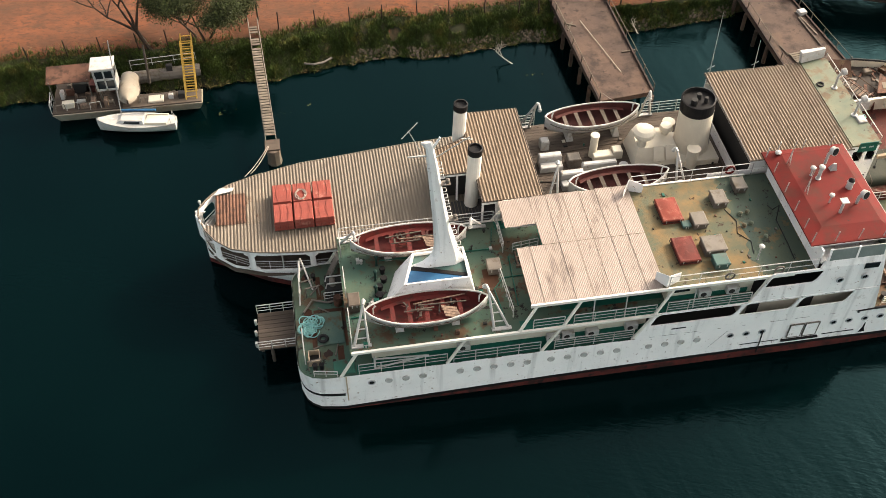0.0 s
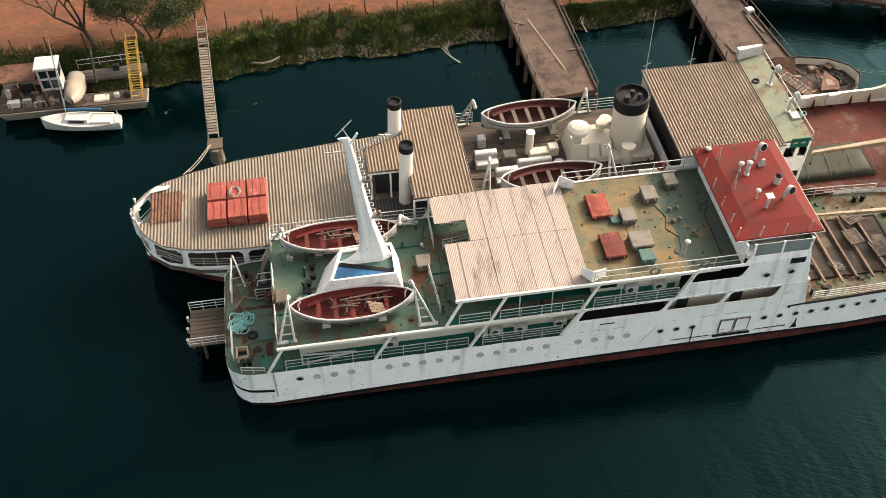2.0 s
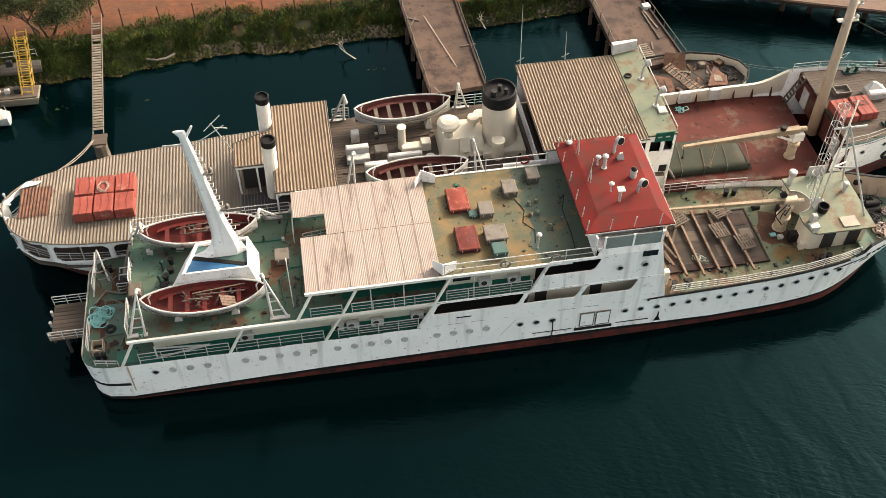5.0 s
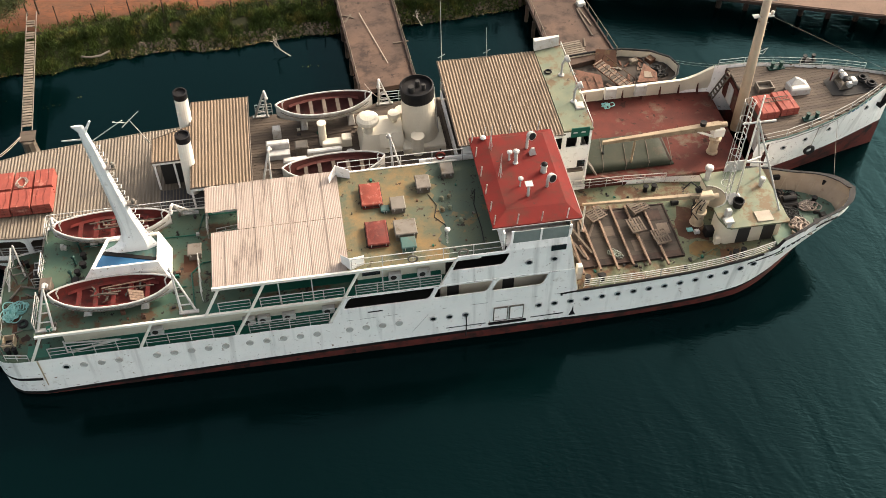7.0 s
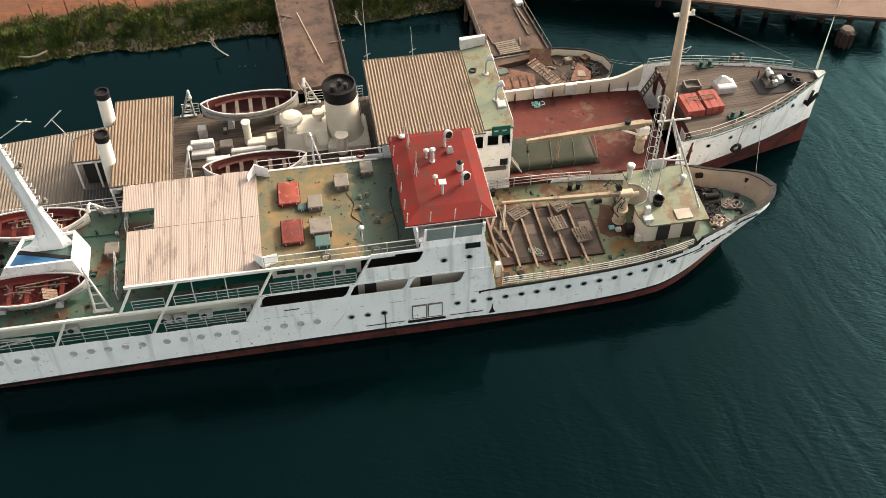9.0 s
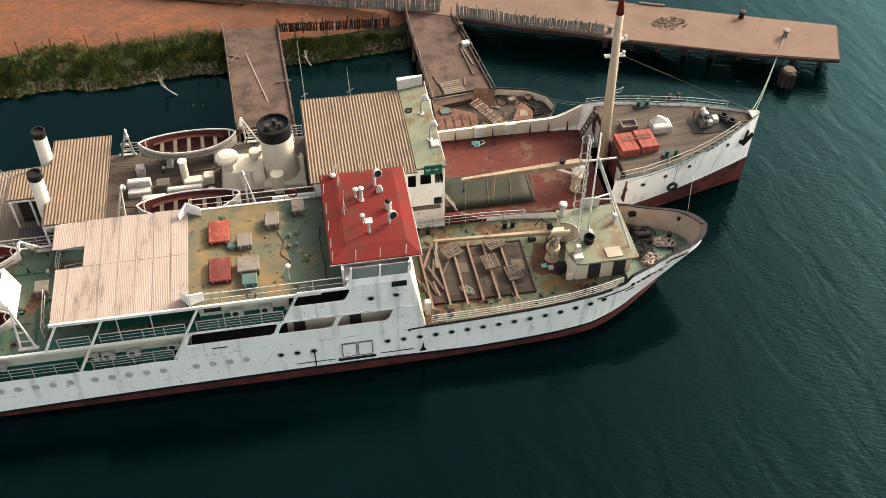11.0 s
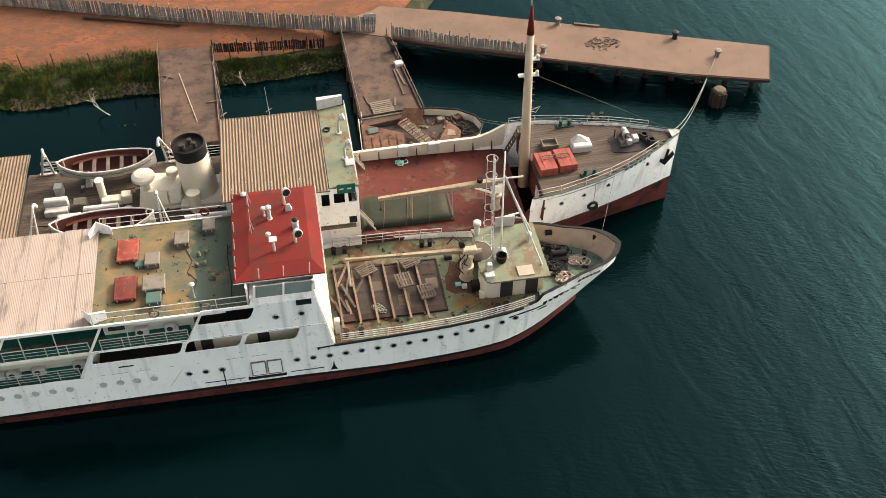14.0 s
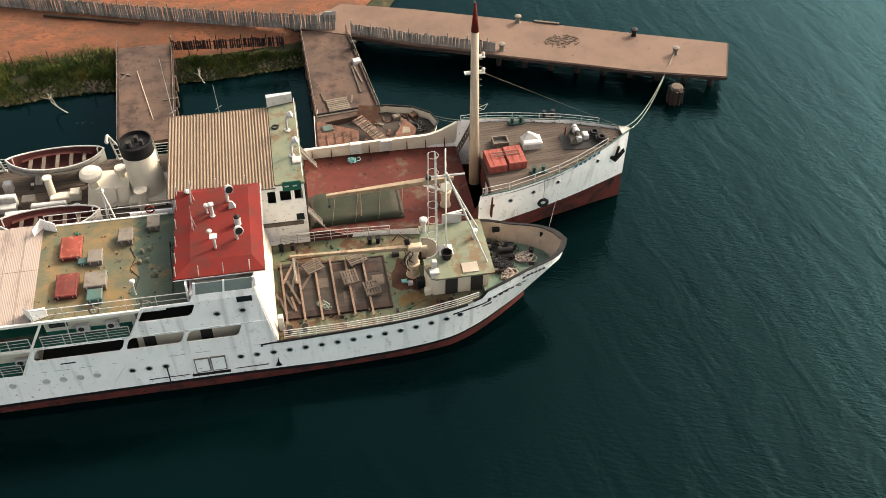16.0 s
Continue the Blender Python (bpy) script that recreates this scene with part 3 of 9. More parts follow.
def hull_band(lo, hi, steps, off=0.0):
    """Plating of both sides between two heights (functions of x)."""
    rows = []
    for x in hx:
        a, b = lo(x), hi(x)
        side = []
        for i in range(steps + 1):
            z = a + (b - a) * i / steps
            f = max(0.0, z / lerp(SHEER, x))
            side.append((hull_x(x, f), hull_half(x, f) + off, z))
        m = mid_y(x)
        rows.append([(X, m - h, z) for X, h, z in side] + [(X, m + h, z) for X, h, z in side[::-1]])
    bm = bmesh.new()
    k = steps + 1
    vs = grid_skin(bm, [r[:k] for r in rows]), grid_skin(bm, [r[k:] for r in rows])
    stern = [bm.verts.new(p) for p in rows[0]]
    for i in range(steps):
        bm.faces.new((stern[i], stern[i + 1], stern[2 * k - 2 - i], stern[2 * k - 1 - i]))
    return bm


part("hull_plating", hull_band(lambda x: lerp(BOOT, x) + 0.22, lambda x: lerp(SHEER, x), 8), "white", near, "white painted steel plating with rust stains", smooth=True)
part("rubbing_strake", hull_band(lambda x: lerp(BOOT, x), lambda x: lerp(BOOT, x) + 0.22, 1, 0.03), "black", near, "black band above the waterline")
part("boot_topping", hull_band(lambda x: -1.5, lambda x: lerp(BOOT, x), 4), "red_boot", near, "faded red underwater paint")


def deck_plan(x0, x1, inset=0.05):
    xs = [x for x in hx if x0 < x < x1]
    xs = [x0] + xs + [x1]
    half = lambda x: max(0.02, lerp(HALF_DECK, x) - inset - 0.34 * bow_ramp(x))
    return [(x, mid_y(x) - half(x)) for x in xs] + [(x, mid_y(x) + half(x)) for x in xs[::-1]]


bm = bmesh.new()
prism(bm, deck_plan(-0.28, 36.4), 2.5, 2.62)
part("main_deck", bm, "green_deck", near, "worn green main deck")
bm = bmesh.new()
prism(bm, deck_plan(36.4, 51.0), 2.5, 2.66)
part("fore_deck", bm, "green_fore", near, "green fore deck with brown rust patches")
bm = bmesh.new()
plan = []
for side in (-1, 1):
    row = []
    for x in (51.0, 51.6, 52.2, 52.8, 53.4, 54.0, 54.6, 55.2, 55.8, 56.4, 56.8):
        f = 2.75 / lerp(SHEER, x)
        row.append((hull_x(x, f), mid_y(x) + side * max(0.02, hull_half(x, f) - 0.05)))
    plan += row[::side * -1]
prism(bm, plan, 2.7, 2.95)
part("forecastle_deck", bm, "teal_deck", near, "green forecastle deck")


# portholes along the near side, in groups
def porthole(x, y, z, closed):
    bm = bmesh.new()
    torus(bm, (x, y, z), 0.2, 0.05, "y", 16, 6)
    rim = part("porthole", bm, "rail" if closed else "steel", near)
    bm = bmesh.new()
    lathe(bm, [(0.18, 0.0), (0.18, 0.03)], (0, 0, 0), 16)
    glass = part("pane", bm, "rail" if closed else "glass", rim)
    glass.matrix_basis = pose(x, y + 0.01, z, 90)


for first, count, closed in ((4.0, 4, True), (9.5, 5, True), (15.25, 5, True), (21.56, 4, True), (26.95, 3, False), (33.9, 2, False)):
    for i in range(count):
        porthole(first + 1.06 * i, -0.05, 1.86, closed and (first + i) != 4.0)
for i in range(13):
    x = 36.05 + 1.06 * i
    zz = 1.86 + 0.02 * i + 0.003 * i * i
    f = zz / lerp(SHEER, x)
    porthole(hull_x(x, f), mid_y(x) - hull_half(x, f) - 0.02, zz, False)
for x, z in ((33.0, 6.2), (34.6, 6.25)):
    porthole(x, 0.02, z, False)

# upper decks
bm = bmesh.new()
prism(bm, [(2.98, 0.12), (35.95, 0.12), (35.95, 9.18), (2.98, 9.18)], 4.86, 5.0)
part("upper_deck", bm, "green_deck", near, "worn green upper deck")
bm = bmesh.new()
prism(bm, [(21.8, 0.42), (31.4, 0.42), (31.4, 8.9), (21.8, 8.9)], 6.86, 7.0)
part("top_deck", bm, "green_top", near, "green top deck faded to ochre and rust")
bm = bmesh.new()
rr = random.Random(12)
edge = [(28.0 + rr.uniform(-0.35, 0.45), 0.5 + 0.42 * k) for k in range(21)]
prism(bm, [(31.35, 0.46), (31.35, 8.86)] + edge[::-1], 7.0, 7.005)
part("green_paint_area", bm, "green_top_dark", near, "dull green paint left on the top deck")
for y0, y1, xe in ((-0.02, 0.12, 21.5), (9.18, 9.32, 35.9)):
    bm = bmesh.new()
    box(bm, 2.95, xe, y0, y1, 4.85, 5.04)
    part("deck_edge", bm, "stack", near)
for y0, y1 in ((0.30, 0.42), (8.9, 9.02)):
    bm = bmesh.new()
    box(bm, 13.7, 30.0, y0, y1, 6.84, 7.06)
    part("deck_edge", bm, "stack", near)
bm = bmesh.new()
box(bm, 2.88, 2.98, 0.02, 9.28, 4.82, 5.04)
part("deck_edge", bm, "green_deck", near)

for x0, x1, z in ((3.2, 36.0, 2.62), (13.2, 27.9, 5.0)):
    for y0, y1 in ((0.13, 0.84), (8.46, 9.17)):
        bm = bmesh.new()
        box(bm, x0, x1, y0, y1, z, z + 0.012)
        part("gallery_floor", bm, "green_wall", near, "dark green gallery floor")
# deck houses behind the side galleries
bm = bmesh.new()
box(bm, 4.2, 21.4, 0.85, 8.45, 2.62, 4.86)
box(bm, 21.4, 27.6, 2.7, 8.45, 2.62, 4.86)
box(bm, 27.6, 36.0, 0.85, 8.45, 2.62, 4.86)
part("lower_house", bm, "cream", near, "cream cabin walls inside the gallery")
bm = bmesh.new()
box(bm, 4.15, 21.4, 0.82, 0.85, 2.62, 3.12)
part("dado", bm, "green_wall", near, "dark green lower wall paint")
bm = bmesh.new()
box(bm, 22.4, 27.9, 0.95, 8.35, 5.0, 6.86)
box(bm, 27.9, 35.5, 2.6, 8.35, 5.0, 6.86)
part("upper_house", bm, "cream", near, "cream cabin walls of the upper gallery")
bm = bmesh.new()
box(bm, 22.38, 27.6, 0.92, 0.95, 5.0, 5.45)
part("dado", bm, "green_wall", near)
# The shade inside these openings is put into the floor's dark colour.
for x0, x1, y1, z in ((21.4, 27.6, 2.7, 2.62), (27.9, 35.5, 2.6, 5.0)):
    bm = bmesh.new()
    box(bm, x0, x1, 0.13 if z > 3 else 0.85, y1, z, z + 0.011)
    part("gallery_floor", bm, "dark", near, "passage floor with shade in its dark colour")
bm = bmesh.new()
box(bm, 15.9, 22.3, 1.26, 8.04, 5.0, 5.012)
part("gallery_floor", bm, "green_wall", near)
railing(near, [(13.9, 6.3, 5.0), (15.6, 6.5, 5.0)], h=0.9, bars=3, gap=0.6)
for a in ((13.9, 15.2, 5.0, 5.12), (14.1, 15.3, 5.7, 5.8), (14.0, 14.1, 5.1, 6.2)):
    bm = bmesh.new()
    box(bm, a[0], a[1], a[2], a[3], 5.0, 5.2)
    part("stowed_timber", bm, "wood", near, "stowed bare timber")
for x in (28.0, 31.6):
    bm = bmesh.new()
    box(bm, x, x + 0.75, 0.79, 0.84, 2.64, 4.5)
    part("cabin_door", bm, "dark", near, "dark cabin door")
for x in (22.7,):
    bm = bmesh.new()
    box(bm, x, x + 1.1, 0.9, 0.96, 5.8, 6.5)
    part("cabin_window", bm, "glass", near, "dark cabin window")


def frame_post(x0, z0, x1, z1, y0, y1, w=0.2):
    bm = bmesh.new()
    hexa(bm, [(x0, y0, z0), (x0 + w, y0, z0), (x0 + w, y0 + 0.12, z0), (x0, y0 + 0.12, z0)],
         [(x1, y1, z1), (x1 + w, y1, z1), (x1 + w, y1 + 0.12, z1), (x1, y1 + 0.12, z1)])
    part("side_frame", bm, "stack", near)


for x in (2.1, 8.6, 14.5, 20.3):
    frame_post(x, 2.7, x + 1.05, 4.84, 0.0, 0.0, 0.18)
    frame_post(x, 2.7, x + 1.05, 4.84, 9.18, 9.18, 0.18)
for x in (13.0, 15.7, 21.4, 27.4):
    frame_post(x, 5.04, x + 1.0, 6.88, 0.0, 0.32, 0.16)
    frame_post(x, 5.04, x + 1.0, 6.88, 9.15, 8.9, 0.16)
for x in (17.6, 19.6, 23.9):
    bm = bmesh.new()
    rod(bm, (x, 0.2, 5.0), (x, 0.4, 6.9), 0.04)
    part("awning_post", bm, "rail", near)
for x in (13.8, 16.0, 18.5, 21.0):
    bm = bmesh.new()
    rod(bm, (x, 8.95, 5.0), (x, 8.95, 6.9), 0.05)
    part("awning_post", bm, "rail", near)


def front_x(z):
    """Raked forward corner of the bridge."""
    return 36.42 - 0.175 * (z - 2.7)


def side_plate(x0, zb, zt, z0, z1, openings, shear, y_at, t=0.08):
    """Side plating from x0 to the bridge corner, with slanted openings (x at their sill); y_at(z) gives its outer face."""
    def quad(a0, b0, a1, b1, za, zc):
        bm = bmesh.new()
        hexa(bm, [(a0, y_at(za), za), (b0, y_at(za), za), (b0, y_at(za) + t, za), (a0, y_at(za) + t, za)],
             [(a1, y_at(zc), zc), (b1, y_at(zc), zc), (b1, y_at(zc) + t, zc), (a1, y_at(zc) + t, zc)])
        part("side_plating", bm, "white", near)
    left = lambda z: x0 + 0.45 * (z - zb)
    quad(left(zb), front_x(zb), left(z0), front_x(z0), zb, z0)
    lean = shear * (z1 - z0)
    xs = [None] + [v for o in openings for v in o] + [None]
    for a, b in zip(xs[::2], xs[1::2]):
        quad(left(z0) if a is None else a, front_x(z0) if b is None else b, left(z1) if a is None else a + lean, front_x(z1) if b is None else b + lean, z0, z1)
    quad(left(z1), front_x(z1), left(zt), front_x(zt), z1, zt)
    # rounded corners of the openings
    for a, b in openings:
        for x, z, dx, dz in ((a, z0, 1, 1), (b, z0, -1, 1), (a + lean, z1, 1, -1), (b + lean, z1, -1, -1)):
            bm = bmesh.new()
            tri = [(x - 0.02 * dx, z - 0.02 * dz), (x + 0.2 * dx, z - 0.02 * dz), (x + 0.07 * dx, z + 0.06 * dz), (x + 0.17 * shear * dz, z + 0.2 * dz)]
            hexa(bm, [(u, y_at(w) + 0.004, w) for u, w in tri], [(u, y_at(w) + t - 0.004, w) for u, w in tri])
            part("corner_plate", bm, "white", near)


side_plate(20.5, 2.7, 5.06, 3.88, 4.92, ((21.3, 26.7), (26.98, 30.4), (30.7, 34.0)), 0.38, lambda z: -0.005)
side_plate(27.5, 5.06, 7.36, 6.2, 7.16, ((28.15, 31.4),), 0.42, lambda z: 0.02 + 0.12 * (z - 5.04) / 2)
bm = bmesh.new()
hexa(bm, [(31.5, 0.16, 7.36), (front_x(7.36), 0.16, 7.36), (front_x(7.36), 0.3, 7.36), (31.5, 0.3, 7.36)], [(31.75, 0.28, 7.84), (front_x(7.84), 0.28, 7.84), (front_x(7.84), 0.42, 7.84), (31.75, 0.42, 7.84)])
part("side_plating", bm, "white", near)
bm = bmesh.new()
box(bm, 34.35, 35.3, 0.1, 0.2, 6.92, 7.36)
part("bridge_wing_window", bm, "glass", near, "small dark window under the wheelhouse")
# broken weld seams and the torn plate edge by the bridge corner
rr = random.Random(41)
for z, xa, xb in ((2.74, 8.0, 36.0), (5.02, 21.2, 35.6)):
    x = xa
    while x < xb:
        ln = rr.uniform(0.2, 1.3)
        bm = bmesh.new()
        box(bm, x, min(x + ln, xb), (-0.012 if z < 6 and z > 2 else -0.085) - 0.004, 0.0, z, z + 0.02)
        part("weld_seam", bm, "grey", near)
        x += ln + rr.uniform(0.2, 1.8)
for k in range(9):
    x, z = 25.5 + 0.13 * k, 0.7 + 0.2 * k
    bm = bmesh.new()
    slab(bm, [(x, z), (x + 0.014, z), (x + 0.09, z + 0.12), (x + 0.076, z + 0.12)], "y", -0.084, -0.06)
    part("weld_seam", bm, "grey", near)
bm = bmesh.new()
box(bm, 22.8, 23.75, -0.02, 0.0, 3.3, 3.4)
part("vent_slot", bm, "black", near)
bm = bmesh.new()
slab(bm, [(36.02, 0.4), (36.48, 0.42), (36.32, 0.8), (36.27, 1.35), (36.2, 0.85)], "y", -0.10, -0.02)
part("torn_plate", bm, "black", near, "dark torn gap in the hull plating")
bm = bmesh.new()
slab(bm, [(35.3, 2.6), (35.42, 2.6), (35.42, 2.72), (36.4, 2.8), (36.4, 2.86), (35.3, 2.78)], "y", -0.10, -0.02)
part("rubbing_edge", bm, "black", near)
for yy in (9.25,):
    bm = bmesh.new()
    box(bm, 20.5, 36.0, yy - 0.08, yy, 2.7, 4.82)
    part("side_plating", bm, "white", near)
    bm = bmesh.new()
    box(bm, 27.5, 35.6, yy - 0.08, yy, 5.04, 7.2)
    part("side_plating", bm, "white", near)

# bridge front and wheelhouse
bm = bmesh.new()
hexa(bm, [(36.1, 0.08, 2.66), (36.5, 0.03, 2.66), (36.5, 9.25, 2.66), (36.1, 9.25, 2.66)], [(35.3, 0.36, 7.84), (35.56, 0.3, 7.84), (35.56, 9.0, 7.84), (35.3, 9.0, 7.84)])
part("bridge_front", bm, "cream", near, "white bridge front")
bm = bmesh.new()
prism(bm, [(31.55, 0.44), (35.35, 0.44), (35.35, 8.9), (31.55, 8.9)], 7.5, 7.7)
part("bridge_deck", bm, "white", near)
for y, lean in ((0.3, 0.2), (8.94, -0.2)):
    for i in range(2):
        a, b = 31.95 + 1.75 * i, 33.65 + 1.75 * i
        bm = bmesh.new()
        hexa(bm, [(a, y, 7.84), (b, y, 7.84), (b, y + 0.05, 7.84), (a, y + 0.05, 7.84)], [(a + 0.1, y + lean, 8.6), (b + 0.1, y + lean, 8.6), (b + 0.1, y + lean + 0.05, 8.6), (a + 0.1, y + lean + 0.05, 8.6)])
        part("wheelhouse_window", bm, "window", near, "grey-green slanted wheelhouse window")
    for i in range(3):
        a = 31.8 + 1.79 * i
        bm = bmesh.new()
        hexa(bm, [(a, y - 0.02, 7.8), (a + 0.12, y - 0.02, 7.8), (a + 0.12, y + 0.06, 7.8), (a, y + 0.06, 7.8)],
             [(a + 0.1, y + lean - 0.02, 8.66), (a + 0.22, y + lean - 0.02, 8.66), (a + 0.22, y + lean + 0.06, 8.66), (a + 0.1, y + lean + 0.06, 8.66)])
        part("mullion", bm, "white", near)
for i in range(6):
    y = 0.6 + 1.36 * i
    bm = bmesh.new()
    box(bm, 35.55, 35.6, y, y + 1.2, 7.84, 8.6)
    part("wheelhouse_window", bm, "window", near)
    bm = bmesh.new()
    box(bm, 35.53, 35.65, y - 0.13, y, 7.8, 8.64)
    part("mullion", bm, "white", near)
bm = bmesh.new()
box(bm, 31.4, 31.5, 0.5, 8.8, 7.0, 8.6)
part("wheelhouse_back", bm, "white", near)
RX0, RX1, RY0, RY1, RZ = 30.78, 36.35, 0.9, 9.1, 8.66
bm = bmesh.new()
base = [(RX0, RY0), (RX1, RY0), (RX1, RY1), (RX0, RY1)]
top = [(RX0 + 1.05, RY0 + 1.15), (RX1 - 0.75, RY0 + 1.15), (RX1 - 0.75, RY1 - 0.6), (RX0 + 1.05, RY1 - 0.6)]
prism(bm, base, RZ, RZ + 0.10)
hexa(bm, [(x, y, RZ + 0.10) for x, y in base], [(x, y, RZ + 0.36) for x, y in top])
part("wheelhouse_roof", bm, "red_roof", near, "red painted wheelhouse roof with sloping edges")
bm = bmesh.new()
tube(bm, [(RX0 - 0.05, RY0 - 0.05, RZ + 0.02), (RX1 + 0.05, RY0 - 0.05, RZ + 0.02), (RX1 + 0.05, RY1, RZ + 0.02)], 0.03)
part("roof_gutter", bm, "rail", near)
# posts round the roof and vents on it
for x, y in [(30.9, 1.15), (30.9, 2.3), (30.9, 3.8), (30.9, 5.4), (30.9, 7.2), (30.9, 8.6), (32.3, 1.02), (33.8, 1.02), (35.4, 1.02), (31.8, 8.98), (33.5, 8.98), (35.4, 8.98)]:
    bm = bmesh.new()
    rod(bm, (x, y, RZ + 0.1), (x + 0.06, y, RZ + 0.95), 0.035)
    part("stanchion", bm, "rail", near)
ZT = RZ + 0.36


def mushroom(parent, x, y, z, h, r, cap_r, name="vent_pipe", material="rail"):
    bm = bmesh.new()
    lathe(bm, [(r * 1.5, 0), (r * 1.5, 0.05), (r, 0.07), (r, h), (cap_r, h + 0.01), (cap_r, h + 0.1), (cap_r * 0.5, h + 0.17)], (x, y, z), 12)
    return part(name, bm, material, parent, smooth=False)


mushroom(near, 33.26, 6.0, ZT, 0.95, 0.12, 0.2)
mushroom(near, 32.92, 6.35, ZT, 0.6, 0.06, 0.18)
mushroom(near, 33.1, 3.9, ZT, 0.6, 0.04, 0.17)
mushroom(near, 31.65, 8.6, RZ + 0.12, 0.25, 0.1, 0.2)
for x, y, h in ((34.27, 7.25, 1.1), (34.75, 3.6, 0.8)):
    bm = bmesh.new()
    tube(bm, [(x, y, ZT), (x, y, ZT + h * 0.7), (x + 0.1, y - 0.05, ZT + h)], 0.1, 8)
    horn = part("searchlight", bm, "rail", near, "white searchlight on a pole")
    bm = bmesh.new()
    lathe(bm, [(0.1, 0), (0.27, 0.12), (0.3, 0.4), (0.26, 0.42)], (0, 0, 0), 16)
    lamp = part("lamp_drum", bm, "rail", horn)
    lamp.matrix_basis = pose(x + 0.1, y + 0.1, ZT + h, 75, 0, 20)
    bm = bmesh.new()
    lathe(bm, [(0.25, 0.425), (0.2, 0.45)], (0, 0, 0), 16)
    lens_ob = part("lens", bm, "black", horn)
    lens_ob.matrix_basis = pose(x + 0.1, y + 0.1, ZT + h, 75, 0, 20)
bm = bmesh.new()
lathe(bm, [(0.22, 0), (0.19, 0.45), (0.24, 0.47), (0.2, 0.6)], (34.85, 4.95, ZT), 14)
part("vent_cowl", bm, "rail", near)
bm = bmesh.new()
lathe(bm, [(0.2, 0), (0.2, 0.08), (0.06, 0.2)], (34.85, 4.95, ZT + 0.6), 14)
part("cowl_cap", bm, "black", near)
bm = bmesh.new()
rod(bm, (33.4, 3.0, ZT), (33.4, 3.0, ZT + 1.0), 0.09, seg=8)
box(bm, 33.17, 33.63, 2.77, 3.23, ZT + 1.0, ZT + 1.06)
part("aerial_table", bm, "rail", near)
bm = bmesh.new()
hexa(bm, [(34.3, 6.5, ZT), (34.75, 6.5, ZT), (34.75, 6.85, ZT), (34.3, 6.85, ZT)], [(34.4, 6.55, ZT + 0.55), (34.6, 6.55, ZT + 0.55), (34.6, 6.65, ZT + 0.55), (34.4, 6.65, ZT + 0.55)])
part("roof_hood", bm, "rail", near, "small white wedge-shaped hood on the roof")
for x, y in ((31.85, 7.6), (31.95, 5.0)):
    bm = bmesh.new()
    for dx, dy in ((0, 0), (0.25, 0.12), (0.1, -0.2)):
        rod(bm, (x + dx, y + dy, ZT), (x + 0.1, y, ZT + 1.1), 0.025, seg=5)
    rod(bm, (x + 0.1, y, ZT + 1.0), (x + 0.15, y, ZT + 1.9), 0.02, seg=5)
    part("aerial", bm, "rail", near)

# corrugated awning over the upper deck, with a notch at its aft end
rnd = random.Random(3)
corrugated(near, "awning_sheet", lambda x: (0.42, 4.85), 13.75, 15.4, 6.98, "white_roof", pitch=0.105, amp=0.007, slope=0.022, rnd=rnd, seam="seam")
corrugated(near, "awning_sheet", lambda x: (6.65, 8.95), 13.4, 15.4, 6.84 + 0.27, "white_roof", pitch=0.105, amp=0.007, slope=0.01, rnd=rnd)
corrugated(near, "awning_sheet", lambda x: (0.42, 9.0), 15.4, 21.95, 6.98, "white_roof", pitch=0.105, amp=0.007, slope=0.022, rnd=rnd, seam="seam")
bm = bmesh.new()
hexa(bm, [(15.4, 4.88, 7.09), (21.9, 4.88, 7.09), (21.9, 4.91, 7.09), (15.4, 4.91, 7.09)], [(15.4, 4.88, 7.108), (21.9, 4.88, 7.108), (21.9, 4.91, 7.108), (15.4, 4.91, 7.108)])
part("lap_seam", bm, "seam", near)
for y in (0.55, 2.6, 4.7, 6.8, 8.8):
    bm = bmesh.new()
    box(bm, 13.8 if y != 4.7 else 15.4, 21.9, y - 0.04, y + 0.04, 6.84, 6.92)
    part("awning_beam", bm, "rail", near)

# rails
railing(near, [(3.3, 0.08, 2.72), (8.7, 0.08, 2.72)], h=0.95)
railing(near, [(9.1, 0.08, 2.72), (14.5, 0.08, 2.72)], h=0.95)
railing(near, [(15.4, 0.08, 2.72), (20.4, 0.08, 2.72)], h=0.95, bars=4)
railing(near, [(13.9, 0.1, 5.02), (15.8, 0.1, 5.02)], h=0.9)
railing(near, [(16.4, 0.1, 5.02), (21.5, 0.1, 5.02)], h=0.9)
railing(near, [(22.2, 0.1, 5.02), (27.5, 0.1, 5.02)], h=0.95, bars=4)
railing(near, [(22.1, 0.42, 7.02), (31.4, 0.42, 7.02)], h=1.0, bars=2, gap=1.9)
railing(near, [(22.1, 8.92, 7.02), (30.4, 8.92, 7.02)], h=1.0, bars=2, gap=1.9)
railing(near, [(3.1, 9.2, 5.02), (13.2, 9.2, 5.02)], h=0.95, bars=3)
railing(near, [(36.9, 0.2, 2.75), (41, 0.15, 2.82), (44, 0.2, 2.92), (46.2, 0.35, 3.0), (48.5, 0.65, 3.15), (50.0, 0.95, 3.25)], h=0.8, bars=4, gap=1.1)
railing(near, [(37.2, 9.1, 2.7), (42, 8.9, 2.85), (45, 8.55, 3.0)], h=0.85, bars=3, gap=1.3)
railing(near, [(0.15, 1.3, 2.7), (0.1, 3.4, 2.7)], h=0.9)
railing(near, [(0.15, 6.2, 2.7), (0.2, 8.2, 2.7)], h=0.9)
railing(near, [(0.6, 0.35, 2.7), (2.0, 0.1, 2.7)], h=0.55, bars=2, gap=0.6)

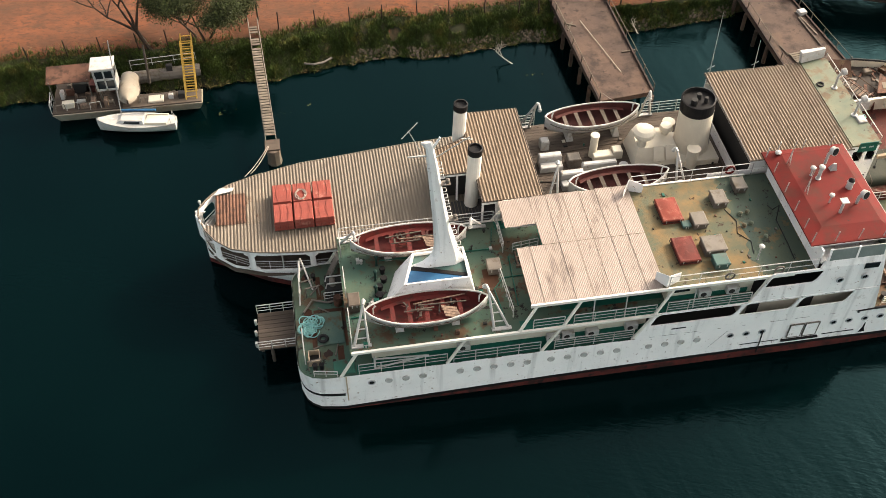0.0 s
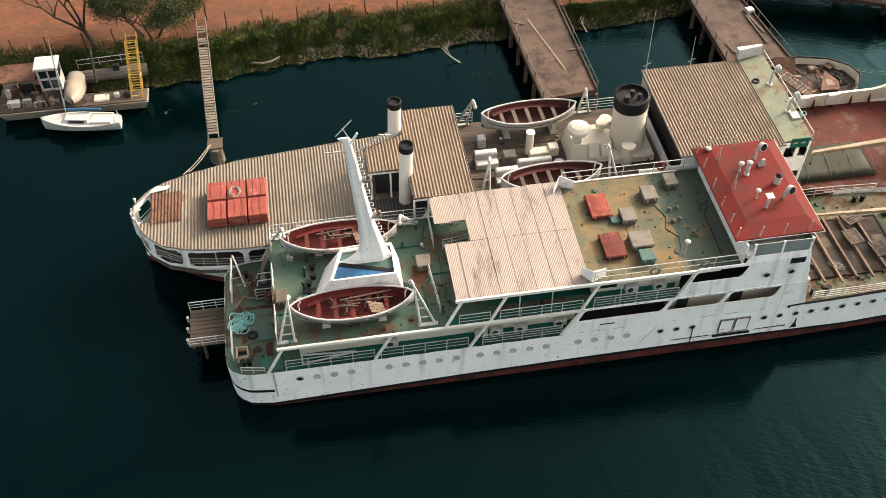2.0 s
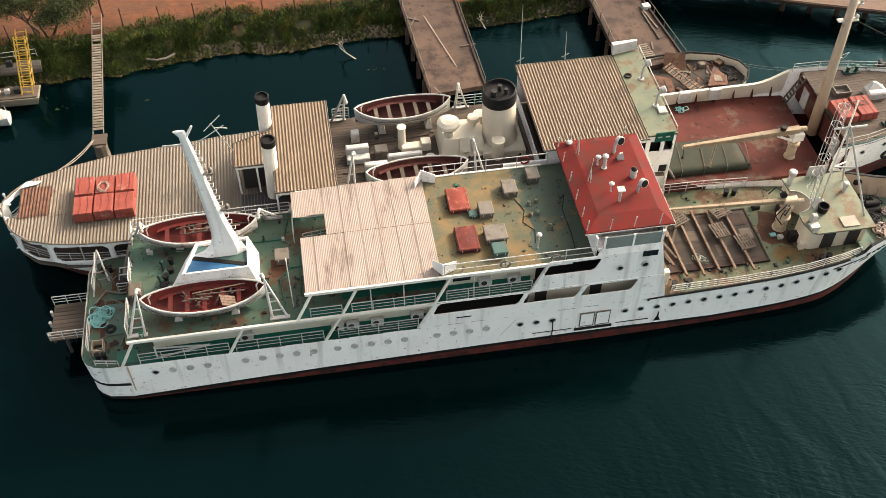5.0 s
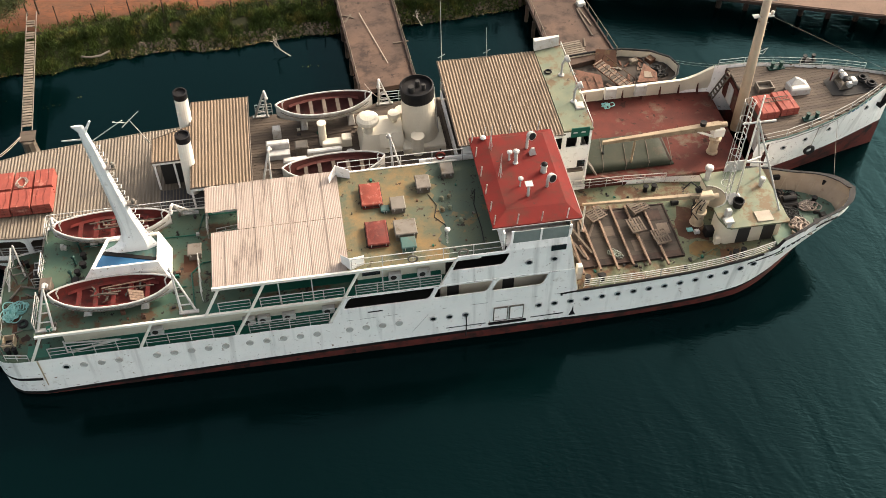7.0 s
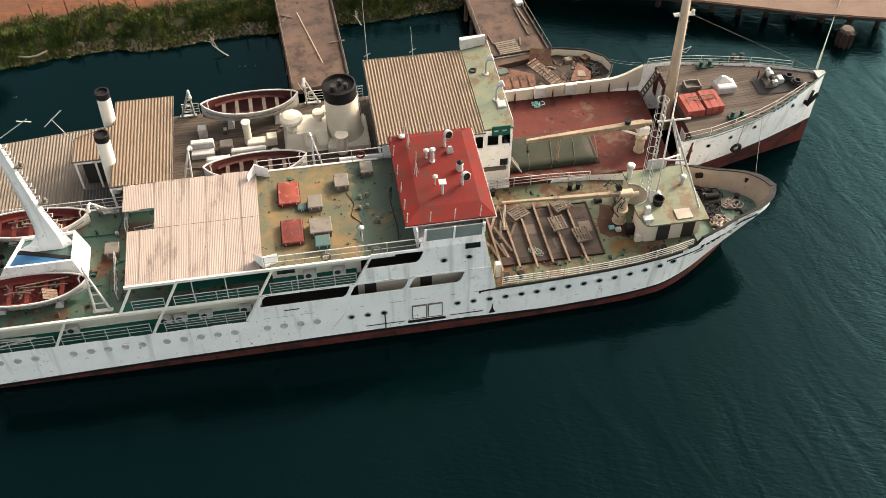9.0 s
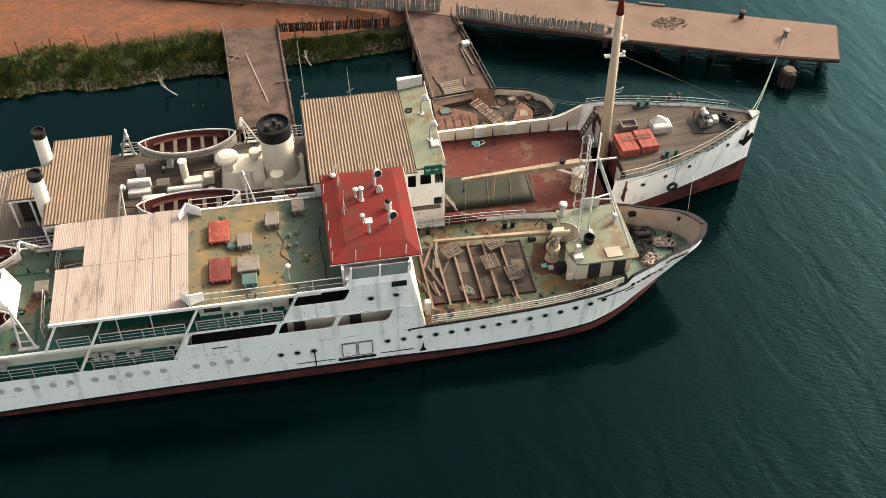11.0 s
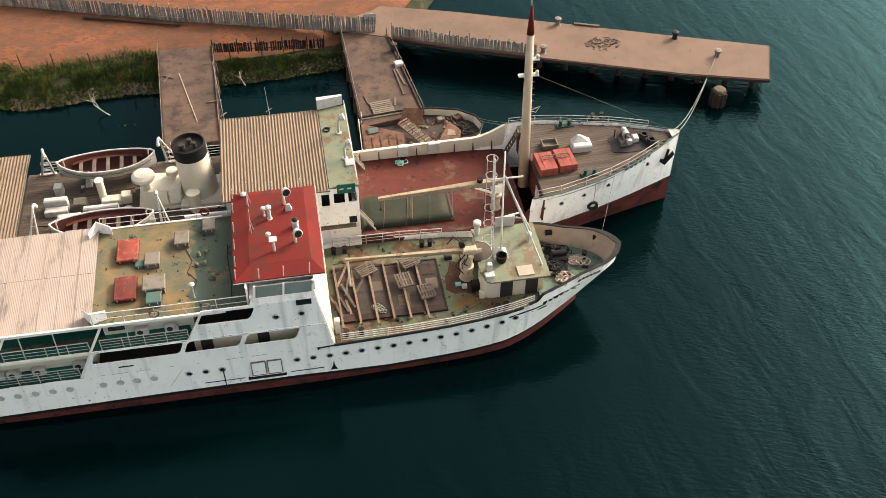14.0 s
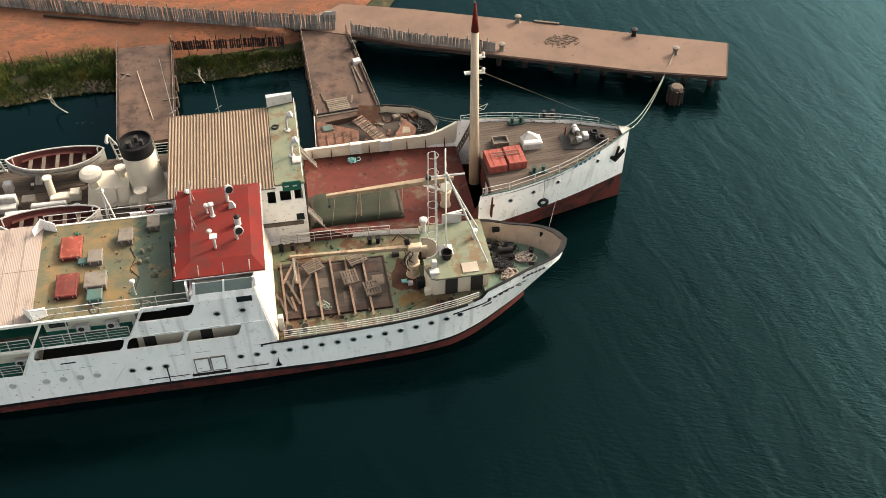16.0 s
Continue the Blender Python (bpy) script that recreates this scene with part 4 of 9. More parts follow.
railing(near, [(3.05, 0.4, 5.02), (3.05, 2.7, 5.02)], h=0.95, bars=3, gap=0.8)
railing(near, [(3.05, 4.2, 5.02), (3.05, 6.0, 5.02)], h=0.95, bars=3, gap=0.7)
railing(near, [(3.05, 7.6, 5.02), (3.05, 9.1, 5.02)], h=0.95, bars=3, gap=0.7)
railing(near, [(13.3, 6.4, 5.0), (13.3, 9.1, 5.0)], h=1.0, bars=3, gap=0.9)
# white wind screens at the aft corners of the top deck
for x, y, s in ((22.0, 0.5, 1), (21.9, 8.7, -1)):
    bm = bmesh.new()
    hexa(bm, [(x, y, 7.0), (x + 0.9, y + 0.35 * s, 7.0), (x + 0.9, y + 0.35 * s + 0.04, 7.0), (x, y + 0.04, 7.0)],
         [(x, y, 8.0), (x + 0.9, y + 0.35 * s, 7.75), (x + 0.9, y + 0.35 * s + 0.04, 7.75), (x, y + 0.04, 8.0)])
    hexa(bm, [(x, y, 7.0), (x - 0.5, y + 0.7 * s, 7.0), (x - 0.5, y + 0.7 * s + 0.04, 7.0), (x, y + 0.04, 7.0)],
         [(x, y, 8.0), (x - 0.5, y + 0.7 * s, 7.7), (x - 0.5, y + 0.7 * s + 0.04, 7.7), (x, y + 0.04, 8.0)])
    part("wind_screen", bm, "white", near)


# boxes and hatches on the top deck
def deck_box(x0, x1, y0, y1, z1, material, label, name="deck_locker", z0=7.0):
    bm = bmesh.new()
    rbox(bm, x0 + 0.06, x1 - 0.06, y0 + 0.06, y1 - 0.06, z0, z1 - 0.08, 0.03)
    body = part(name, bm, material, near, label)
    bm = bmesh.new()
    rbox(bm, x0, x1, y0, y1, z1 - 0.12, z1, 0.05)
    part("lid", bm, material, body)
    for x in (x0 + 0.2, x1 - 0.25):
        bm = bmesh.new()
        box(bm, x, x + 0.05, y0 - 0.03, y0, z1 - 0.22, z1 - 0.06)
        part("latch", bm, "steel", body)
    return body


for y0, y1 in ((5.35, 7.35), (1.95, 3.95)):
    red = "orange" if y0 > 4 else "dark_red"
    deck_box(23.25, 24.6, y0, y1, 7.42, red, "faded red canvas-covered skylight", "skylight")
    bm = bmesh.new()
    rows = []
    for i in range(7):
        x = 23.3 + 1.25 * i / 6
        rows.append([(x, y0 + 0.06 + 1.88 * k / 7, 7.40 + 0.09 * math.sin(math.pi * i / 6) * math.sin(math.pi * k / 7) ** 0.5 + 0.025 * noise.noise((x * 3, y0 + k, 0))) for k in range(8)])
    grid_skin(bm, rows)
    part("canvas_cover", bm, red, near, smooth=True)
    bm = bmesh.new()
    tube(bm, [(23.22, y0 + 0.02, 7.2), (24.63, y0 + 0.02, 7.18), (24.63, y1 - 0.02, 7.2), (23.22, y1 - 0.02, 7.18), (23.22, y0 + 0.02, 7.2)], 0.02, 4)
    part("lashing", bm, "rubber", near)
deck_box(25.05, 26.0, 4.65, 5.8, 7.5, "grey", "grey weathered deck locker")
deck_box(25.0, 26.4, 2.35, 3.65, 7.6, "grey", "grey weathered deck locker")
deck_box(25.25, 26.2, 1.25, 2.2, 7.55, "teal", "teal ventilator box with a sloping lid")
deck_box(24.4, 25.0, 4.85, 5.4, 7.25, "teal", "small teal box")
deck_box(26.9, 27.85, 6.2, 7.45, 7.55, "grey", "grey weathered deck locker")
deck_box(28.7, 29.55, 7.3, 8.4, 7.5, "grey", "grey weathered deck locker")
for x, y in ((28.4, 5.5), (28.9, 5.6), (28.3, 4.5), (28.8, 4.6), (29.3, 3.4)):
    mushroom(near, x, y, 7.0, 0.12, 0.1, 0.14, "bollard_cap", "pale_green")
mushroom(near, 28.15, 1.75, 7.0, 1.15, 0.04, 0.18, "lamp_post")
bm = bmesh.new()
tube(bm, [(27.6, 6.1, 7.03), (28.0, 5.0, 7.03), (27.7, 4.0, 7.03), (28.3, 3.2, 7.03), (28.1, 2.2, 7.03)], 0.025, 5)
part("cable", bm, "rubber", near)
bm = bmesh.new()
tube(bm, [(30.45, 6.0, 7.03), (30.35, 5.2, 7.5), (30.42, 4.8, 8.3), (30.3, 4.4, 7.4), (30.45, 2.6, 7.1), (30.4, 1.4, 7.03)], 0.035, 5)
part("hose", bm, "rubber", near)
for x in (25.8, 28.9):
    bm = bmesh.new()
    torus(bm, (x, 0.36, 7.5), 0.28, 0.06, "y")
    part("life_ring", bm, "grey", near, "weathered life ring on the rail")
bm = bmesh.new()
torus(bm, (28.9, 8.98, 7.55), 0.28, 0.07, "y")
part("life_ring", bm, "red_roof", near, "red life ring on the rail")

rr = random.Random(88)
for k in range(30):
    x, y, w = rr.uniform(22.3, 30.2), rr.uniform(0.9, 8.4), rr.uniform(0.04, 0.16)
    bm = bmesh.new()
    rbox(bm, x, x + w, y, y + w * rr.uniform(0.6, 1.8), 7.0, 7.02 + rr.uniform(0.02, 0.1), 0.008)
    part("deck_fitting", bm, rr.choice(("dark", "rust", "grey", "green_wall", "old_wood")), near)
# air conditioners on the gallery walls
for x, z in ((9.4, 3.2), (15.0, 3.0), (15.95, 3.0), (17.5, 3.0), (20.0, 3.1), (24.3, 5.45), (26.1, 5.45)):
    bm = bmesh.new()
    yw = 0.82 if z < 5 else 0.92
    rbox(bm, x, x + 0.8, yw - 0.34, yw, z, z + 0.5, 0.04)
    unit = part("air_conditioner", bm, "rail", near, "white outdoor air conditioner")
    bm = bmesh.new()
    lathe(bm, [(0.19, 0), (0.19, 0.02), (0.03, 0.03)], (0, 0, 0), 14)
    fan = part("fan_grille", bm, "dark", unit)
    fan.matrix_basis = pose(x + 0.3, yw - 0.345, z + 0.25, 90)

# side door in the hull
for a, b in ((30.9, 31.85), (31.95, 32.9)):
    bm = bmesh.new()
    box(bm, a, b, -0.13, -0.07, 0.9, 2.2)
    leaf = part("hull_door", bm, "white", near, "grey double loading door in the hull")
    bm = bmesh.new()
    for u in (a, b - 0.05):
        box(bm, u, u + 0.05, -0.15, -0.07, 0.88, 2.22)
    for v in (0.88, 2.17):
        box(bm, a + 0.05, b - 0.05, -0.16, -0.07, v, v + 0.05)
    part("door_frame", bm, "grey", leaf)
bm = bmesh.new()
box(bm, 30.6, 33.1, -0.22, -0.02, 0.62, 0.74)
part("door_sill", bm, "black", near)
for a, b in ((27.8, 30.4), (33.4, 35.6)):
    bm = bmesh.new()
    box(bm, a, b, -0.12, -0.05, 0.74, 0.785)
    part("rubbing_bar", bm, "black", near)
bm = bmesh.new()
tube(bm, [(29.1, -0.1, 1.9), (29.12, -0.16, 1.0), (29.1, -0.2, -0.2)], 0.04, 5)
part("hanging_rope", bm, "rubber", near)
rows = []
for x in (-0.34, -0.3, -0.2, -0.08, 0.1, 0.4, 0.9, 1.5, 2.35):
    y = [mid_y(x) - hull_half(x, z / lerp(SHEER, x)) for z in (0.86, 1.06)]
    rows.append([(x, y[0] - 0.05, 0.86), (x, y[1] - 0.05, 1.06), (x, y[1] + 0.04, 1.06), (x, y[0] + 0.04, 0.86)])
bm = bmesh.new()
grid_skin(bm, rows, True)
part("stern_bar", bm, "black", near, "black rubbing bar round the stern")
bm = bmesh.new()
box(bm, 2.44, 2.52, -0.08, 0.0, 0.2, 2.74)
part("frame_seam", bm, "tan_paint", near, "pale vertical frame seam")
# name at the bow and small marks, as plain bars
for i in range(7):
    x = 50.9 + 0.46 * i
    z = lerp(SHEER, x) - 0.45
    f = z / lerp(SHEER, x)
    y = mid_y(x) - hull_half(x, f)
    x2 = x + 0.3
    y2 = mid_y(x2) - hull_half(x2, f)
    bm = bmesh.new()
    hx0, hx1 = hull_x(x, f), hull_x(x2, f)
    hexa(bm, [(hx0, y - 0.04, z), (hx1, y2 - 0.04, z), (hx1, y2 + 0.02, z), (hx0, y + 0.02, z)], [(hx0, y - 0.05, z + 0.3), (hx1, y2 - 0.05, z + 0.3), (hx1, y2 + 0.01, z + 0.3), (hx0, y + 0.01, z + 0.3)])
    part("lettering_bar", bm, "black", near)

# ---- near ferry: aft casing with its tall fin ----
foot = [(5.2, 3.05), (11.0, 3.05), (11.0, 5.9), (6.3, 5.9)]
rim = [(6.53, 3.1), (10.55, 3.1), (10.55, 5.6), (7.35, 5.5)]
inner = [(6.7, 3.2), (10.45, 3.2), (10.45, 5.5), (7.45, 5.4)]
bm = bmesh.new()
grid_skin(bm, [[(x, y, z) for x, y in ring] for ring, z in ((foot, 5.0), (rim, 7.0), (inner, 7.0), (inner, 6.78))], True)
casing = part("funnel_casing", bm, "white", near, "white sloping funnel casing on the upper deck")
bm = bmesh.new()
prism(bm, inner, 6.66, 6.8)
part("casing_top", bm, "teal", casing, "teal painted casing top")
# Blue triangle over the near part of the teal top.
bm = bmesh.new()
prism(bm, [(6.72, 3.24), (10.4, 3.24), (10.4, 3.34), (7.1, 4.32)], 6.8, 6.82)
part("blue_panel", bm, "blue", casing, "blue triangle on the casing top")
# Raised black strip; the shade of a recessed slot put into colour.
bm = bmesh.new()
prism(bm, [(7.1, 4.32), (10.4, 3.34), (10.42, 3.6), (7.28, 4.58)], 6.8, 6.86)
part("black_edge", bm, "black", casing, "thick black strip for the shade of a slot")
# fin: leaning plate with a swept foot, tapering in length and thickness
prof = [(6.8, 7.0, 10.5, 0.6), (6.95, 7.4, 10.48, 0.58), (7.2, 7.9, 10.4, 0.56), (7.6, 8.3, 10.25, 0.53), (8.1, 8.52, 10.1, 0.49), (8.6, 8.58, 9.95, 0.46), (10.0, 8.55, 9.6, 0.4), (11.3, 8.48, 9.38, 0.36), (13.2, 8.35, 9.08, 0.3), (15.0, 8.22, 8.85, 0.24), (16.4, 8.15, 8.62, 0.2), (16.85, 7.85, 8.55, 0.16)]
bm = bmesh.new()
grid_skin(bm, [[(a, 4.65, z), (a + 0.25 * (b - a), 4.65 - w / 2, z), (a + 0.8 * (b - a), 4.65 - w / 2, z), (b, 4.65, z), (a + 0.8 * (b - a), 4.65 + w / 2, z), (a + 0.25 * (b - a), 4.65 + w / 2, z)] for z, a, b, w in prof], True)
poly(bm, [(7.85, 4.65, 16.85), (8.2, 4.57, 16.85), (8.55, 4.65, 16.85), (8.2, 4.73, 16.85)])
fin = part("fin_mast", bm, "white", near, "tall white leaning fin mast")
bm = bmesh.new()
rod(bm, (8.3, 4.65, 16.0), (8.95, 4.65, 17.1), 0.1, 0.06)
part("mast_horn", bm, "white", fin)
bm = bmesh.new()
rod(bm, (8.6, 4.65, 15.6), (10.6, 4.75, 16.85), 0.03)
rod(bm, (10.1, 4.6, 16.9), (10.75, 4.9, 16.5), 0.025)
part("gaff", bm, "rail", fin)
bm = bmesh.new()
rod(bm, (8.3, 4.65, 15.87), (7.15, 4.65, 15.9), 0.06, 0.04)
part("yardarm", bm, "rail", fin)
for i in range(15):
    z = 7.9 + 0.52 * i
    b = lerp([(p[0], p[2]) for p in prof], z)
    bm = bmesh.new()
    tube(bm, [(b - 0.05, 4.5, z), (b + 0.2, 4.5, z + 0.02), (b + 0.2, 4.8, z + 0.02), (b - 0.05, 4.8, z)], 0.03, 5)
    part("rung", bm, "rail", fin)
for z in (10.6, 13.6):
    bm = bmesh.new()
    b = lerp([(p[0], p[2]) for p in prof], z)
    box(bm, b - 0.05, b + 0.5, 4.45, 4.85, z, z + 0.06)
    lathe(bm, [(0.12, 0.06), (0.12, 0.3), (0.04, 0.36)], (b + 0.35, 4.65, z), 10)
    part("navigation_lamp", bm, "grey", fin)
# stove pipes and clutter beside the casing
for x, y in ((4.9, 4.2), (5.2, 6.6), (5.0, 5.4)):
    mushroom(near, x, y, 5.0, 0.75, 0.07, 0.13, "vent_pipe", "dark_green")
deck_box(3.12, 3.85, 2.95, 4.0, 5.8, "old_wood", "grey weathered deck locker", z0=5.0)
deck_box(12.0, 12.9, 4.6, 5.6, 5.6, "grey", "grey weathered deck locker", z0=5.0)
bm = bmesh.new()
tube(bm, [(12.4, 0.9, 5.06), (12.2, 3.5, 5.06), (12.9, 4.3, 5.06), (16.0, 4.4, 5.06)], 0.05, 5)
part("deck_pipe", bm, "green_wall", near)
railing(near, [(12.9, 1.2, 5.0), (12.7, 4.4, 5.0)], h=0.9, bars=2, gap=0.9)
rr = random.Random(17)
for k in range(26):
    x, y = rr.uniform(3.2, 13.2), rr.choice((rr.uniform(3.2, 3.6), rr.uniform(6.4, 6.9), rr.uniform(0.3, 0.9), rr.uniform(8.3, 8.9)))
    w, h = rr.uniform(0.12, 0.35), rr.uniform(0.1, 0.4)
    bm = bmesh.new()
    if k % 3:
        rbox(bm, x, x + w, y, y + w * rr.uniform(0.6, 1.4), 5.0, 5.0 + h, 0.02)
    else:
        lathe(bm, [(w * 0.4, 0), (w * 0.35, h), (w * 0.6, h + 0.02), (w * 0.5, h + 0.08)], (x, y, 5.0), 10)
    part("deck_fitting", bm, rr.choice(("green_wall", "grey", "dark", "rust", "rail", "green_deck")), near)
for pts in ([(3.2, 2.6, 5.05), (6.0, 2.65, 5.05), (11.9, 2.5, 5.05)], [(5.4, 6.9, 5.05), (12.6, 6.8, 5.05), (13.0, 8.6, 5.05)], [(13.4, 2.0, 5.05), (13.6, 6.0, 5.05)]):
    bm = bmesh.new()
    tube(bm, pts, 0.045, 5)
    part("deck_pipe", bm, "green_wall", near)
# mooring fittings and low structures on the stern deck
for x, y in ((0.7, 0.9), (0.7, 8.0), (2.6, 6.8)):
    for dx in (0, 0.4):
        bm = bmesh.new()
        lathe(bm, [(0.14, 0), (0.12, 0.4), (0.17, 0.42), (0.17, 0.5)], (x + dx, y, 2.62), 12)
        part("bollard", bm, "black", near)
bm = bmesh.new()
rbox(bm, 1.0, 2.68, 2.6, 5.1, 2.62, 2.74, 0.04)
part("hatch_cover", bm, "teal_deck", near, "blue-green steel hatch cover")
bm = bmesh.new()
rbox(bm, 1.8, 3.1, 0.3, 1.3, 2.62, 2.68, 0.03)
part("hatch_cover", bm, "bright_green", near, "bright green steel plate")
for a in ((0.68, 0.96, 2.2, 5.2), (2.15, 2.55, 1.4, 2.45), (2.72, 2.95, 2.4, 5.4), (0.9, 2.8, 5.2, 5.45), (1.2, 1.5, 6.3, 8.2)):
    bm = bmesh.new()
    box(bm, *a, 2.62, 2.626)
    part("rust_strip", bm, "brown_rust", near, "brown rusted strip of deck")
rr = random.Random(72)
for k in range(16):
    x, y = rr.uniform(0.4, 2.7), rr.uniform(0.8, 8.3)
    r0 = rr.uniform(0.1, 0.32)
    bm = bmesh.new()
    prism(bm, [(x + r0 * rr.uniform(0.6, 1.3) * math.cos(a), y + r0 * rr.uniform(0.6, 1.6) * math.sin(a)) for a in [math.tau * q / 9 for q in range(9)]], 2.62, 2.6205 + 0.0006 * k)
    part("grime_patch", bm, rr.choice(("brown_rust", "dark", "fender")), near)
for x, y, a, ln in ((0.7, 2.4, 20, 1.1), (1.2, 5.6, -35, 1.3), (2.0, 1.7, 75, 0.9), (0.8, 6.7, 50, 1.0)):
    c, n2 = math.cos(math.radians(a)), math.sin(math.radians(a))
    bm = bmesh.new()
    rod(bm, (x, y, 2.68), (x + ln * c, y + ln * n2, 2.68), 0.045)
    part("loose_pipe", bm, "grey", near)
bm = bmesh.new()
box(bm, 11.7, 12.6, 3.7, 5.2, 5.0, 5.005)
part("rust_strip", bm, "brown_rust", near)
for x, y, w, h in ((5.5, 5.9, 0.3, 0.5), (5.5, 5.2, 0.35, 0.4), (5.2, 4.6, 0.3, 0.4), (5.1, 4.0, 0.4, 0.3)):
    bm = bmesh.new()
    lathe(bm, [(w * 0.5, 0), (w * 0.5, h * 0.7), (w * 0.7, h * 0.75), (w * 0.6, h)], (x, y, 5.0), 10)
    part("dark_valve", bm, "black", near, "black oily deck valve")
bm = bmesh.new()
box(bm, 1.8, 3.8, 6.3, 7.6, 2.62, 3.4)
part("winch_bed", bm, "dark", near)
railing(near, [(1.7, 6.1, 2.62), (3.6, 6.1, 2.62)], h=0.85, bars=3, gap=0.6)
bm = bmesh.new()
tube(bm, [(0.3, 5.3, 2.75), (0.9, 6.2, 2.8), (1.8, 5.9, 2.75), (3.4, 6.0, 2.8)], 0.07, 6)
part("fire_hose", bm, "grey", near)
bm = bmesh.new()
for a, b in (((0.1, 6.0, 2.6), (0.3, 8.6, 4.0)), ((1.0, 7.2, 2.6), (0.4, 8.8, 4.0)), ((0.1, 8.4, 2.6), (0.4, 8.8, 4.0))):
    rod(bm, a, b, 0.06)
part("stern_davit", bm, "rail", near)
bm = bmesh.new()
for a, b in (((4.3, 0.35, 3.7), (7.6, 0.35, 3.4)), ((4.3, 0.35, 2.75), (7.6, 0.35, 3.4)), ((4.3, 0.35, 2.75), (4.3, 0.35, 3.9))):
    rod(bm, a, b, 0.06)
part("stowed_gangway_frame", bm, "rail", near)
for x, y in ((0.25, 7.2), (0.55, 6.6), (0.3, 0.9)):
    bm = bmesh.new()
    tube(bm, [(x, y, 2.62), (x, y, 3.5), (x + 0.8, y + 0.1, 3.55), (x + 0.85, y + 0.1, 2.62)], 0.05, 6)
    part("pipe_frame", bm, "grey", near)
# ladder from the stern deck to the upper deck, on the far side
bm = bmesh.new()
for dy in (0, 0.7):
    rod(bm, (1.9, 7.4 + dy, 2.62), (2.85, 7.4 + dy, 5.05), 0.05)
for k in range(9):
    u = (k + 0.5) / 9
    box(bm, 1.9 + 0.95 * u - 0.1, 1.9 + 0.95 * u + 0.1, 7.4, 8.1, 2.62 + 2.43 * u - 0.015, 2.62 + 2.43 * u + 0.015)
part("companion_ladder", bm, "grey", near, "grey steel companion ladder")
# open steel crate, drum and tyre at the stern
bm = bmesh.new()
for x0, x1, y0, y1 in ((0.35, 1.05, 1.15, 1.2), (0.35, 1.05, 1.95, 2.0), (0.35, 0.4, 1.2, 1.95), (1.0, 1.05, 1.2, 1.95)):
    box(bm, x0, x1, y0, y1, 2.63, 3.15)
crate = part("open_bin", bm, "tan_paint", near, "tan open steel bin on the stern deck")
bm = bmesh.new()
box(bm, 0.4, 1.0, 1.2, 1.95, 2.63, 2.68)
part("bin_floor", bm, "dark", crate)
bm = bmesh.new()
torus(bm, (1.35, 3.0, 2.84), 0.25, 0.1, "z", 18, 8)
part("tyre_fender", bm, "rubber", near, "black tyre lying on the hatch")
bm = bmesh.new()
lathe(bm, [(0.24, 0), (0.26, 0.03), (0.25, 0.4), (0.26, 0.43), (0.25, 0.75), (0.22, 0.74), (0.05, 0.73)], (2.5, 5.75, 2.63), 16)
part("oil_drum", bm, "rust", near, "rusty oil drum")
for y in (6.5, 7.1):
    bm = bmesh.new()
    tube(bm, [(1.85, y, 3.4), (1.95, y, 3.85), (3.5, y, 3.85), (3.6, y, 3.4)], 0.045, 6)
    part("winch_guard", bm, "rail", near)
bm = bmesh.new()
rod(bm, (2.3, 6.55, 3.62), (2.3, 7.05, 3.62), 0.2, seg=12)
part("winch_drum", bm, "grey", near)


def davit(parent, x, y, z, out, boat_z, lean):
    """A-frame davit: two legs at the deck edge, leaning in to a bent head over a boat end; out: the side of the deck edge."""
    top = (x + lean, y - 1.3 * out, boat_z + 1.2)
    bm = bmesh.new()
    rod(bm, (x - 0.5, y, z), top, 0.095, 0.07)
    rod(bm, (x + 0.4, y, z), top, 0.085, 0.06)
    p = lambda sx, u: (x + sx + (lean - sx) * u, y - 1.3 * out * u, z + (boat_z + 1.2 - z) * u)
    for u in (0.2, 0.42, 0.64):
        rod(bm, p(-0.5, u), p(0.4, u), 0.04)
    tube(bm, [top, (top[0] + 0.1 * lean, top[1] - 0.25 * out, top[2] + 0.08), (top[0] + 0.2 * lean, top[1] - 0.45 * out, top[2] - 0.12)], 0.1, 6)
    box(bm, x - 0.65, x + 0.55, y - 0.12, y + 0.12, z, z + 0.1)
    d = part("davit", bm, "rail", parent, "white A-frame boat davit")
    bm = bmesh.new()
    lathe(bm, [(0.12, 0), (0.15, 0.1), (0.12, 0.2)], (top[0] + 0.2 * lean, top[1] - 0.45 * out, top[2] - 0.35), 10)
    part("block", bm, "rail", d)
    return d


for y, out in ((0.45, -1), (8.85, 1)):
    for x, lean in ((3.65, 0.3), (12.1, -0.7)):
        davit(near, x, y, 5.0, out, 6.1, lean)
for y in (1.85, 7.55):
    for x in (6.0, 9.4):
        bm = bmesh.new()
        hexa(bm, [(x - 0.25, y - 0.7, 5.0), (x + 0.25, y - 0.7, 5.0), (x + 0.25, y + 0.7, 5.0), (x - 0.25, y + 0.7, 5.0)], [(x - 0.1, y - 0.45, 5.28), (x + 0.1, y - 0.45, 5.28), (x + 0.1, y + 0.45, 5.28), (x - 0.1, y + 0.45, 5.28)])
        part("boat_chock", bm, "rail", near)

